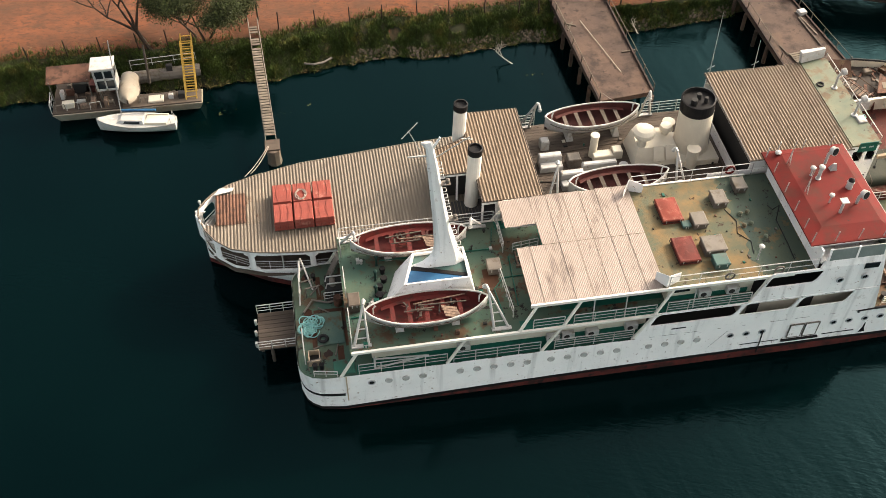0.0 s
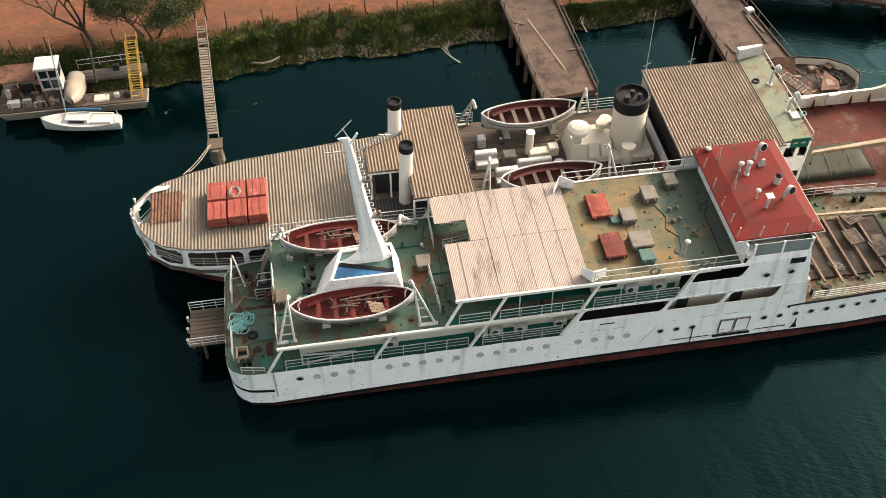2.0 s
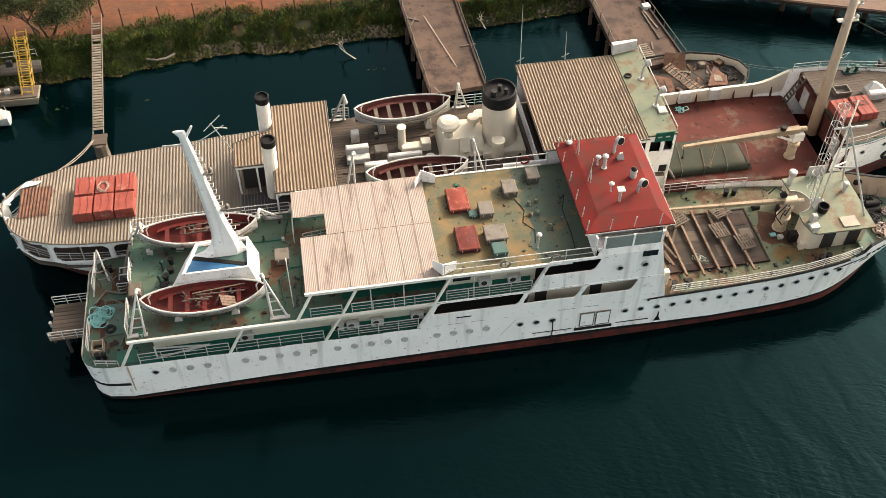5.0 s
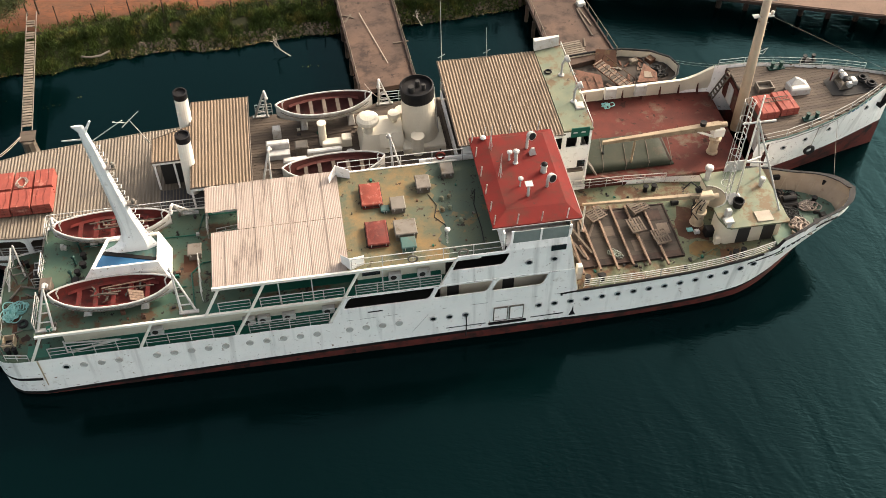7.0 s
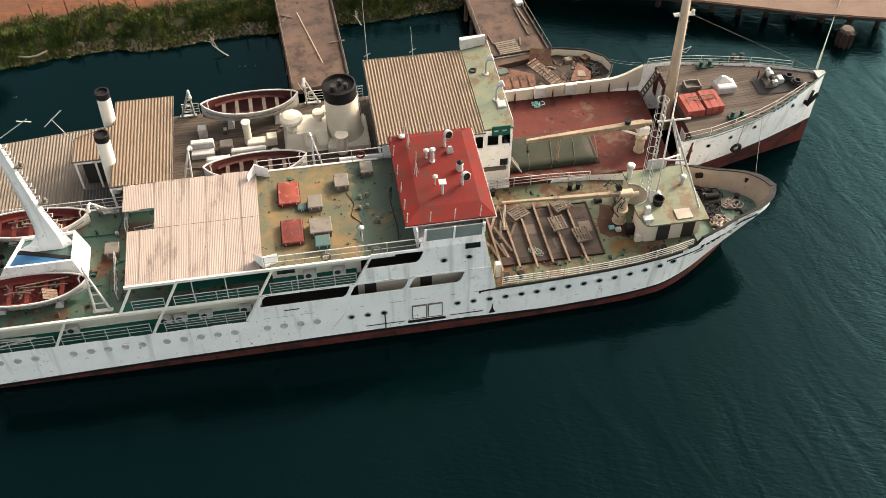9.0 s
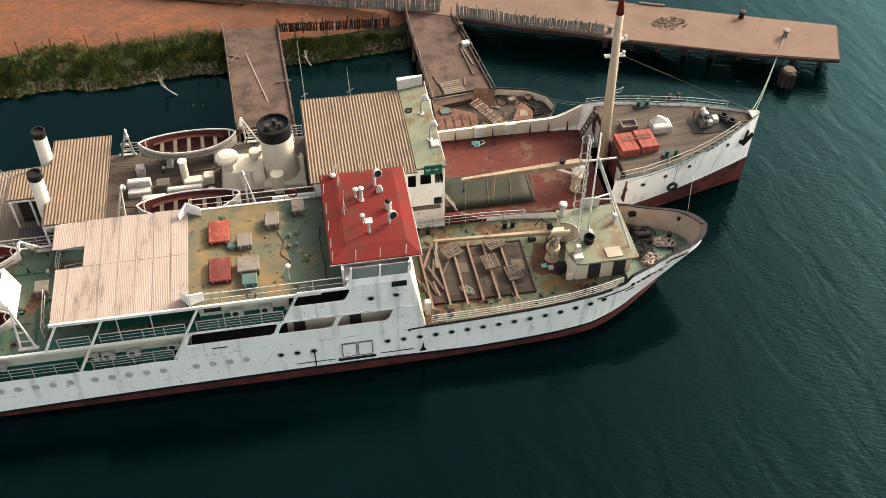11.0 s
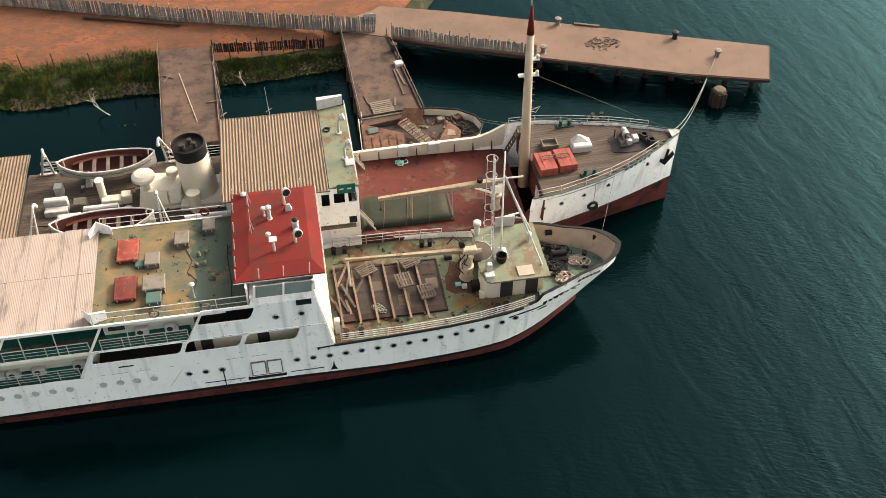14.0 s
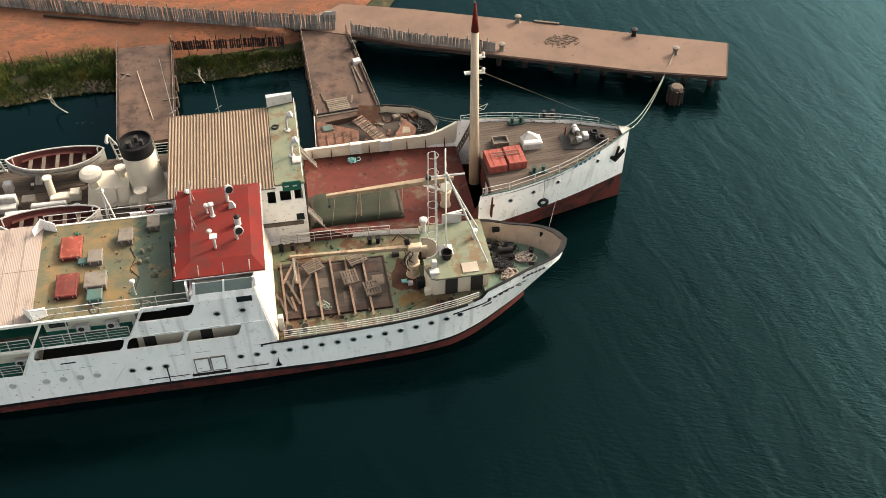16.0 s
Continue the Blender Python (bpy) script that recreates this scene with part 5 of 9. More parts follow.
# ---- near ferry: fore deck ----
bm = bmesh.new()
prism(bm, [(36.9, 1.9), (44.2, 1.9), (44.2, 6.6), (36.9, 7.0)], 2.66, 2.78)
part("cargo_hatch", bm, "hatch_wood", near, "dark planked cargo hatch")
for a, b, c, d in ((36.8, 44.3, 1.8, 1.9), (36.8, 44.3, 6.6, 6.7), (44.2, 44.3, 1.9, 6.6)):
    bm = bmesh.new()
    box(bm, a, b, c, d, 2.66, 2.84)
    part("hatch_coaming", bm, "fender", near, "tarred hatch coaming")
for x, y, w, d, m in ((37.0, 1.95, 7.1, 0.42, "fender"), (41.1, 2.7, 0.8, 1.0, "planks"), (39.3, 4.3, 0.9, 0.9, "planks"), (37.2, 2.6, 1.0, 1.6, "fender"), (42.6, 5.2, 1.2, 1.1, "fender"), (38.3, 5.6, 1.1, 1.0, "planks"), (43.2, 3.9, 0.8, 1.0, "old_wood"), (40.4, 5.7, 1.2, 0.7, "fender")):
    bm = bmesh.new()
    box(bm, x, x + w, y, y + d, 2.78, 2.792)
    part("hatch_board", bm, m, near)
bm = bmesh.new()
prism(bm, [(44.5, 3.7), (45.1, 3.2), (45.7, 3.3), (46.4, 2.9), (46.7, 3.9), (46.4, 4.6), (46.6, 5.6), (45.8, 6.2), (45.2, 6.4), (44.9, 5.4), (44.6, 5.0)], 2.66, 2.665)
part("rust_patch", bm, "brown_rust", near, "large brown rust patch on the deck")
bm = bmesh.new()
prism(bm, [(44.7, 2.0), (45.3, 1.5), (46.0, 1.7), (46.7, 1.4), (46.9, 2.3), (46.2, 2.9), (45.4, 3.0), (44.9, 2.7)], 2.66, 2.664)
part("rust_patch", bm, "ochre", near, "ochre rust stain on the deck")
for x, y in ((37.3, 0.75), (38.3, 0.75), (37.2, 8.5), (38.0, 8.5), (43.5, 8.2), (44.1, 8.2), (47.6, 1.3), (48.2, 1.4)):
    bm = bmesh.new()
    lathe(bm, [(0.17, 0), (0.14, 0.4), (0.2, 0.43), (0.2, 0.52)], (x, y, 2.66), 12)
    part("bollard", bm, "black", near)
bm = bmesh.new()
rbox(bm, 36.6, 36.95, 1.0, 1.4, 2.66, 3.9, 0.04)
part("switch_box", bm, "rail", near, "white switch box on the bridge front")
rr = random.Random(64)
for k in range(40):
    x, y = rr.uniform(36.8, 50.5), rr.choice((rr.uniform(0.7, 1.7), rr.uniform(7.1, 8.3), rr.uniform(0.9, 1.9)))
    if x > 46.8 and y > 2:
        continue
    w = rr.uniform(0.06, 0.22)
    bm = bmesh.new()
    rbox(bm, x, x + w, y, y + w * rr.uniform(0.5, 1.6), 2.66, 2.66 + rr.uniform(0.04, 0.2), 0.015)
    part("deck_fitting", bm, rr.choice(("black", "dark", "rust", "old_wood", "green_wall", "grey")), near)
for pts in ([(37.0, 7.4, 2.7), (41.0, 7.5, 2.7), (44.0, 7.2, 2.7), (46.8, 7.3, 2.7)], [(44.6, 1.2, 2.7), (46.2, 2.0, 2.7), (47.0, 2.3, 2.7)]):
    bm = bmesh.new()
    tube(bm, pts, 0.04, 5)
    part("deck_pipe", bm, "green_fore", near)
# deck house under the mast, its aft wall hollowed in a half round behind the crane
RECESS = [(46.95 + 1.0 * math.sin(math.pi * k / 14), 5.15 + 1.0 * math.cos(math.pi * k / 14)) for k in range(15)]
bm = bmesh.new()
box(bm, 47.45, 51.0, 2.45, 2.55, 2.66, 4.45)
box(bm, 47.1, 51.0, 7.1, 7.2, 2.66, 4.45)
box(bm, 50.9, 51.0, 2.55, 7.1, 2.66, 4.45)
box(bm, 47.0, 47.1, 6.15, 7.2, 2.66, 4.45)
house = part("winch_house", bm, "cream", near, "cream deck house under the mast")
bm = bmesh.new()
corner = [(46.75 + 0.7 - 0.7 * math.sin(math.pi / 2 * k / 6), 2.45 + 0.7 - 0.7 * math.cos(math.pi / 2 * k / 6)) for k in range(7)]
grid_skin(bm, [[(x, y, 2.66), (x, y, 4.45)] for x, y in corner + [(46.75, 3.9), (46.95, 4.15)]])
part("rounded_corner", bm, "cream", house, smooth=True)
bm = bmesh.new()
grid_skin(bm, [[(x, y, 2.66), (x, y, 4.58)] for x, y in RECESS])
part("curved_bulkhead", bm, "cream", house, "half-round cream bulkhead behind the crane", smooth=True)
# Dark panels laid on the wall carry the shade of open doorways.
for x in (48.0, 49.75):
    bm = bmesh.new()
    box(bm, x, x + 0.85, 2.40, 2.46, 2.7, 4.3)
    part("doorway", bm, "dark", house, "dark panel for the shade of an open doorway")
bm = bmesh.new()
prism(bm, [(46.9, 2.55), (47.0, 2.25), (47.3, 2.1), (51.35, 2.1), (51.35, 7.4), (46.9, 7.4)] + RECESS + [(46.72, 4.1), (46.72, 3.2)], 4.45, 4.58)
part("house_roof", bm, "pale_green", near, "pale green deck house roof")
bm = bmesh.new()
tube(bm, [(x, y, 4.6) for x, y in RECESS], 0.03, 5)
part("recess_rim", bm, "rail", near)
bm = bmesh.new()
rbox(bm, 46.95, 47.6, 2.5, 3.0, 4.58, 4.75, 0.03)
rbox(bm, 47.15, 47.5, 3.0, 3.35, 4.58, 5.3, 0.05)
part("signal_box", bm, "rail", near, "white electrical box with a lamp")
bm = bmesh.new()
box(bm, 46.95, 47.25, 2.2, 2.24, 4.58, 5.1)
part("weather_screen", bm, "rail", near)
bm = bmesh.new()
box(bm, 48.6, 50.0, 7.3, 7.36, 4.58, 5.5)
part("weather_screen", bm, "rail", near, "white upright weather screen")
for x, y, r, h in ((50.6, 5.6, 0.14, 0.5), (47.2, 6.85, 0.19, 0.9)):
    bm = bmesh.new()
    lathe(bm, [(r, 0), (r, h), (r * 1.5, h + 0.02), (r * 1.5, h + 0.25), (r, h + 0.32)], (x, y, 4.58), 14)
    part("vent_cowl", bm, "rail", near)
bm = bmesh.new()
lathe(bm, [(0.3, 0), (0.33, 0.1), (0.38, 0.5), (0.4, 0.55), (0.33, 0.56), (0.3, 0.2)], (48.35, 4.0, 4.58), 18)
part("roof_drum", bm, "black", near, "open black drum on the roof")
bm = bmesh.new()
box(bm, 49.2, 50.3, 2.35, 3.25, 4.58, 4.66)
part("roof_hatch", bm, "dinghy_grey", near)
# lattice mast with hooped ladder and stays
bm = bmesh.new()
rod(bm, (48.45, 4.7, 4.58), (48.3, 4.7, 13.6), 0.075, 0.05, 8)
amast = part("mast", bm, "stack", near, "white steel mast with caged ladder", smooth=True)
for y in (4.45, 4.95):
    bm = bmesh.new()
    rod(bm, (47.8, y, 4.9), (47.65, y, 13.3), 0.035)
    part("ladder_rail", bm, "rail", amast)
for k in range(20):
    z = 5.1 + 0.42 * k
    bm = bmesh.new()
    rod(bm, (47.78 - 0.004 * k, 4.45, z), (47.78 - 0.004 * k, 4.95, z), 0.02, seg=5)
    part("rung", bm, "rail", amast)
for k in range(6):
    bm = bmesh.new()
    torus(bm, (47.5, 4.7, 6.2 + 1.4 * k), 0.36, 0.02, "z", 14, 5)
    part("cage_hoop", bm, "rail", amast)
for a in (0.9, 2.2, 3.6, 5.0):
    bm = bmesh.new()
    rod(bm, (47.5 + 0.38 * math.cos(a), 4.7 + 0.38 * math.sin(a), 6.2), (47.5 + 0.38 * math.cos(a), 4.7 + 0.38 * math.sin(a), 13.2), 0.02, seg=5)
    part("cage_bar", bm, "rail", amast)
bm = bmesh.new()
rod(bm, (48.4, 4.7, 11.6), (51.0, 3.2, 4.58), 0.07, 0.07, 8)
part("stay", bm, "rail", amast)
bm = bmesh.new()
rod(bm, (48.4, 4.7, 11.4), (51.0, 6.6, 4.58), 0.07, 0.07, 8)
part("stay", bm, "rail", amast)
bm = bmesh.new()
rod(bm, (48.4, 4.7, 8.0), (49.6, 4.0, 8.4), 0.06)
rod(bm, (48.4, 4.7, 8.0), (49.9, 5.6, 7.4), 0.06)
part("bracket", bm, "rail", amast)
bm = bmesh.new()
rod(bm, (47.4, 4.7, 11.4), (49.6, 4.7, 11.4), 0.07)
part("spreader", bm, "rail", amast)
bm = bmesh.new()
hexa(bm, [(47.9, 4.2, 4.58), (48.9, 4.2, 4.58), (48.9, 5.2, 4.58), (47.9, 5.2, 4.58)], [(48.3, 4.6, 5.1), (48.5, 4.6, 5.1), (48.5, 4.8, 5.1), (48.3, 4.8, 5.1)])
part("mast_foot", bm, "rail", amast)
# deck crane
bm = bmesh.new()
lathe(bm, [(0.5, 0), (0.42, 0.1), (0.42, 1.0), (0.5, 1.05), (0.5, 1.2), (0.4, 1.25), (0.38, 2.0), (0.46, 2.05), (0.46, 2.3), (0.25, 2.4)], (46.1, 4.7, 2.66), 18)
crane = part("deck_crane", bm, "tan_paint", near, "cream deck crane with lowered boom", smooth=False)
bm = bmesh.new()
hexa(bm, [(45.9, 4.58, 5.1), (45.9, 4.86, 5.1), (45.9, 4.86, 5.42), (45.9, 4.58, 5.42)], [(37.8, 4.98, 5.35), (37.8, 5.12, 5.35), (37.8, 5.12, 5.49), (37.8, 4.98, 5.49)])
part("boom", bm, "boom_paint", crane)
bm = bmesh.new()
rbox(bm, 45.75, 46.75, 4.45, 5.0, 5.0, 5.45, 0.08)
part("crane_head", bm, "tan_paint", crane)
bm = bmesh.new()
tube(bm, [(46.0, 4.9, 5.6), (45.2, 5.2, 6.2), (44.8, 5.2, 5.6)], 0.05)
tube(bm, [(45.9, 4.4, 5.2), (45.2, 4.2, 4.4), (45.8, 4.1, 3.6)], 0.04)
part("crane_hose", bm, "rubber", crane)
bm = bmesh.new()
rod(bm, (45.6, 5.0, 5.5), (45.95, 5.0, 5.6), 0.2, 0.24, 12)
part("crane_lamp", bm, "black", crane, "black flood lamp on the crane")
bm = bmesh.new()
rod(bm, (46.6, 4.6, 5.2), (47.1, 4.55, 5.25), 0.17, seg=12)
part("crane_motor", bm, "tan_paint", crane)
for k, (dx, dy, dz) in enumerate(((-0.5, 0.3, -0.7), (-0.45, -0.3, -1.1), (-0.6, 0.05, -1.5), (-0.35, -0.45, -0.5))):
    bm = bmesh.new()
    tube(bm, [(46.1, 4.7 + dy, 5.1), (46.1 + dx, 4.7 + dy * 1.6, 5.0 + dz * 0.5), (46.1 + dx * 0.8, 4.7 + dy, 4.9 + dz), (46.1, 4.7 + dy * 0.8, 4.6 + dz * 0.9)], 0.035, 5)
    part("crane_hose", bm, "rubber", crane)
for x, y, w, h, m in ((46.2, 3.2, 0.7, 0.7, "black"), (46.4, 5.9, 0.5, 0.9, "dark"), (45.6, 3.6, 0.35, 0.3, "rail"), (45.2, 3.9, 0.4, 0.15, "teal_rope"), (44.9, 6.5, 0.5, 0.35, "dark"), (46.6, 2.5, 0.4, 0.6, "cream")):
    bm = bmesh.new()
    rbox(bm, x, x + w, y, y + w * 0.8, 2.66, 2.66 + h, 0.06)
    part("deck_fitting", bm, m, near)
bm = bmesh.new()
rod(bm, (38.0, 5.05, 2.7), (38.0, 5.05, 5.36), 0.07)
part("boom_rest", bm, "rail", crane)
# forecastle bulwark: white outside, cream inside, grey capping
bow = [(x, lerp(HALF_DECK, x), lerp(SHEER, x), mid_y(x)) for x in sorted(hx + [50.2, 50.6, 51.5]) if x >= 49]
rise = lambda x: lerp([(49.0, 0.02), (50.2, 0.25), (50.6, 0.72), (52, 0.82), (57.2, 0.72)], x)
bm = bmesh.new()
for s in (-1, 1):
    grid_skin(bm, [[(x - 0.2 * bow_ramp(x), m + s * max(0.03, h - 0.12 * bow_ramp(x)), z - 0.02), (x - 0.08 * bow_ramp(x), m + s * max(0.03, h - 0.13 * bow_ramp(x)), z + rise(x))] for x, h, z, m in bow])
part("bulwark", bm, "white", near, "white outside of the bow bulwark", smooth=True)
bm = bmesh.new()
for s in (-1, 1):
    grid_skin(bm, [[(x - 0.12 * bow_ramp(x), m + s * max(h - 0.06 - 0.12 * bow_ramp(x), 0.0), z + rise(x)), (x - 0.1 - 0.2 * bow_ramp(x), m + s * max(h - 0.1 - 0.14 * bow_ramp(x), 0.0), z - 0.02), (hull_x(x, 2.8 / z) - 0.06, m + s * max(hull_half(x, min(1.0, 2.8 / z)) - 0.09, 0.0), 2.8)] for x, h, z, m in bow])
part("bulwark_lining", bm, "inner_cream", near, "cream inside of the bow bulwark")
for x in (51.3, 52.3, 53.3, 54.3, 55.2):
    for s in (-1, 1):
        bm = bmesh.new()
        h, z, m = lerp(HALF_DECK, x), lerp(SHEER, x), mid_y(x)
        rod(bm, (x, m + s * (h - 0.05), z + rise(x) - 0.03), (x - 0.6, m + s * (h - 0.54), 2.95), 0.025, seg=6)
        part("bulwark_stay", bm, "tan_paint", near)
bm = bmesh.new()
rim = [(x - 0.06 * bow_ramp(x), side, h - 0.16 * bow_ramp(x), z + rise(x), m) for side, line in ((-1, bow), (1, bow[::-1])) for x, h, z, m in line]
wide = lambda x: 0.07 + 0.42 * max(0.0, (x - 55.0) / 2.0) ** 1.5
cap = [[(x + 0.03, m + s * (h + 0.1), z - 0.02), (x + 0.03, m + s * (h + 0.1), z + 0.05), (x - 0.5 * wide(x), m + s * max(h - wide(x), 0.02), z + 0.05), (x - 0.5 * wide(x), m + s * max(h - wide(x), 0.02), z - 0.02)] for x, s, h, z, m in rim]
grid_skin(bm, cap, True)
part("bulwark_rail", bm, "black", near, "black capping rail round the bow")
bm = bmesh.new()
tube(bm, [(x, mid_y(x) - lerp(HALF_DECK, x) + 0.12 * bow_ramp(x) - 0.02, lerp(SHEER, x) + 0.02) for x in (36.4, 38, 40, 42, 44, 46, 48, 49.2)], 0.09, 6)
part("gunwale", bm, "black", near, "dark gunwale capping along the fore deck")
for k in range(6):
    x = 53.2 + 0.3 * k
    z = lerp(SHEER, x) + 0.3
    bm = bmesh.new()
    y, y2 = (mid_y(u) - lerp(HALF_DECK, u) + 0.06 for u in (x, x + 0.15))
    hexa(bm, [(x, y - 0.05, z), (x + 0.15, y2 - 0.05, z), (x + 0.15, y2 + 0.03, z), (x, y + 0.03, z)], [(x + 0.06, y - 0.13, z + 0.18), (x + 0.21, y2 - 0.13, z + 0.18), (x + 0.21, y2, z + 0.18), (x + 0.06, y, z + 0.18)])
    part("lettering_bar", bm, "black", near)
for x0, x1, dz in ((48.2, 51.2, -0.62), (51.6, 52.6, -0.25)):
    bm = bmesh.new()
    pts = []
    for k in range(7):
        x = x0 + (x1 - x0) * k / 6
        z = lerp(SHEER, x) + dz
        f = z / lerp(SHEER, x)
        y = mid_y(x) - hull_half(x, f) - 0.03
        pts.append([(hull_x(x, f), y, z), (hull_x(x, f), y, z + 0.12), (hull_x(x, f), y + 0.06, z + 0.12), (hull_x(x, f), y + 0.06, z)])
    grid_skin(bm, pts, True)
    part("rubbing_bar", bm, "black", near)
for k in range(9):
    x = 51.4 + 0.6 * k
    h, z, m = lerp(HALF_DECK, x), lerp(SHEER, x), mid_y(x)
    bm = bmesh.new()
    hexa(bm, [(x, m + h - 0.42, 2.95), (x + 0.05, m + h - 0.42, 2.95), (x + 0.05, m + h - 0.65, 2.95), (x, m + h - 0.65, 2.95)], [(x, m + h - 0.02, z + 0.6), (x + 0.05, m + h - 0.02, z + 0.6), (x + 0.05, m + h - 0.1, z + 0.6), (x, m + h - 0.1, z + 0.6)])
    part("bulwark_stay", bm, "inner_cream", near)
rr = random.Random(23)
for cx, cy, wide, n_loops, m, nm in ((52.3, 4.2, 0.75, 26, "rubber", "dark tangled hose and net heap"), (53.3, 5.6, 0.6, 12, "black", "black rubber hose"), (52.1, 5.9, 0.5, 10, "black", "black rubber hose")):
    bm = bmesh.new()
    for k in range(n_loops):
        a0, r0 = rr.uniform(0, 6.28), rr.uniform(0.25, 1.0) * wide
        ox, oy = cx + rr.uniform(-0.5, 0.5) * wide, cy + rr.uniform(-0.5, 0.5) * wide
        tube(bm, [(ox + r0 * math.cos(a0 + 0.7 * q) * rr.uniform(0.7, 1.1), oy + r0 * math.sin(a0 + 0.7 * q) * rr.uniform(0.6, 1.0), 3.0 + 0.014 * k + 0.05 * rr.random()) for q in range(8)], 0.035, 5)
    part("hose_heap", bm, m, near, nm)
for k in range(14):
    x, y = rr.uniform(51.6, 55.0), rr.uniform(3.0, 6.0)
    w, h = rr.uniform(0.15, 0.4), rr.uniform(0.1, 0.35)
    bm = bmesh.new()
    rbox(bm, x, x + w, y, y + w * rr.uniform(0.5, 1.2), 2.95, 2.95 + h, 0.02)
    part("deck_fitting", bm, rr.choice(("black", "dark", "rust", "old_wood", "grey", "teal")), near)
for x, y, z in ((52.2, 7.0, 3.9), (55.4, 5.95, 4.0)):
    bm = bmesh.new()
    rbox(bm, x, x + 0.5, y - 0.25, y, z - 0.2, z + 0.15, 0.04)
    part("fairlead", bm, "black", near)
for x, y in ((53.2, 5.9), (53.8, 3.2), (54.6, 5.3), (51.8, 6.6)):
    bm = bmesh.new()
    lathe(bm, [(0.18, 0), (0.14, 0.45), (0.2, 0.48), (0.2, 0.58)], (x, y - 0.4, 2.95), 12)
    part("bollard", bm, "black", near)
bm = bmesh.new()
rbox(bm, 52.2, 53.4, 4.6, 5.6, 2.95, 3.35, 0.1)
rod(bm, (52.3, 5.1, 3.5), (53.3, 5.1, 3.5), 0.22, seg=12)
part("windlass", bm, "black", near, "dark anchor windlass")

# ---- far steamer: hull ----
BY = 13.8
far = thing("steamer", "old white lake steamer with cream funnel and corrugated roofs", "ship")
BH_DECK = [(-6.05, 0.3), (-5.8, 1.4), (-5.1, 2.6), (-4, 3.6), (-2, 4.3), (1, 4.6), (8, 4.7), (45, 4.7), (50, 4.6), (54, 4.3), (57, 3.6), (60, 2.5), (62.3, 1.3), (63.7, 0.45), (64.25, 0.1)]
BH_FAR = [(-6.05, 0.1), (-5.8, 0.6), (-5.1, 1.45), (-4, 2.1), (-2, 2.8), (1, 3.5), (5, 3.95), (9, 4.4), (14, 4.7)]   # the side towards the shore lies closer in
BH_WL = [(-6.05, 0.2), (-4, 1.5), (-2, 2.7), (1, 3.9), (4, 4.4), (8, 4.6), (44, 4.65), (48, 4.35), (53, 3.1), (58, 1.7), (62, 0.6), (64.2, 0.08), (64.6, 0.05)]
B_SHEER = [(-6.3, 2.6), (0, 2.3), (30, 2.9), (51.6, 3.5), (51.8, 5.0), (58, 5.3), (64.6, 6.1)]
B_BOOT = [(-6.3, -0.2), (10, 0.0), (20, 0.3), (45, 0.75), (64.6, 1.75)]
bx = [-6.05, -5.95, -5.8, -5.6, -5.2, -4.6, -4, -3, -2, -0.5, 1, 4, 8, 15, 25, 35, 40.5, 41, 41.4, 42, 46, 49, 51.0, 51.6, 51.8, 53, 54.5, 56, 57.5, 59, 60.5, 61.7, 62.7, 63.4, 63.9, 64.25]


def b_half(x, s):
    return lerp(BH_FAR, x) if s > 0 and x < 14 else lerp(BH_DECK, x)


def near_top(x):
    """The side towards the ferry is cut down along the well deck."""
    return lerp([(40.6, 9.0), (41.0, 3.35), (41.8, 2.78), (51.0, 2.85), (51.55, 3.3), (51.7, 9.0)], x)


def b_band(lo, hi, steps, off=0.0):
    near_rows, far_rows = [], []
    for x in bx:
        a, b = lo(x), hi(x)
        rn, rf = [], []
        for i in range(steps + 1):
            z = a + (b - a) * i / steps
            f = max(0.0, min(1.0, z / lerp(B_SHEER, x)))
            w = min(lerp(BH_WL, x), b_half(x, 1) * 0.95) if x < 14 else lerp(BH_WL, x)
            h = w + (b_half(x, 1) - w) * f ** 0.7 + off
            rf.append((x, BY + h, z))
            z = a + (min(b, near_top(x)) - a) * i / steps
            f = max(0.0, min(1.0, z / lerp(B_SHEER, x)))
            rn.append((x, BY - lerp(BH_WL, x) - (lerp(BH_DECK, x) - lerp(BH_WL, x)) * f ** 0.7 - off, z))
        near_rows.append(rn)
        far_rows.append(rf[::-1])
    bm = bmesh.new()
    grid_skin(bm, near_rows)
    grid_skin(bm, far_rows)
    return bm


part("hull_plating", b_band(lambda x: lerp(B_BOOT, x), lambda x: lerp(B_SHEER, x), 6), "white", far, "white riveted steel plating", smooth=True)
part("boot_topping", b_band(lambda x: -1.4, lambda x: lerp(B_BOOT, x), 3, 0.015), "red_boot", far, "red underwater paint", smooth=True)


def b_plan(x0, x1, inset=0.08):
    xs = [x0] + [x for x in bx if x0 < x < x1] + [x1]
    return [(x, BY - lerp(BH_DECK, x) + inset) for x in xs] + [(x, BY + b_half(x, 1) - inset) for x in xs[::-1]]


bm = bmesh.new()
prism(bm, b_plan(-6.2, 39.5), 1.7, 1.85)
part("main_deck", bm, "old_wood", far)
bm = bmesh.new()
prism(bm, b_plan(39.5, 51.7), 2.45, 2.6)
part("well_deck", bm, "red_deck", far, "red oxide well deck")

# covered aft deck: arched windows between white frames
WIN = [(-5.9, -5.15), (-4.75, -2.95), (-2.55, 1.05), (1.4, 4.9), (5.3, 8.8), (9.2, 12.2)]


def b_side(x, s, z, out=0.0):
    return BY + s * (b_half(x, s) + out)


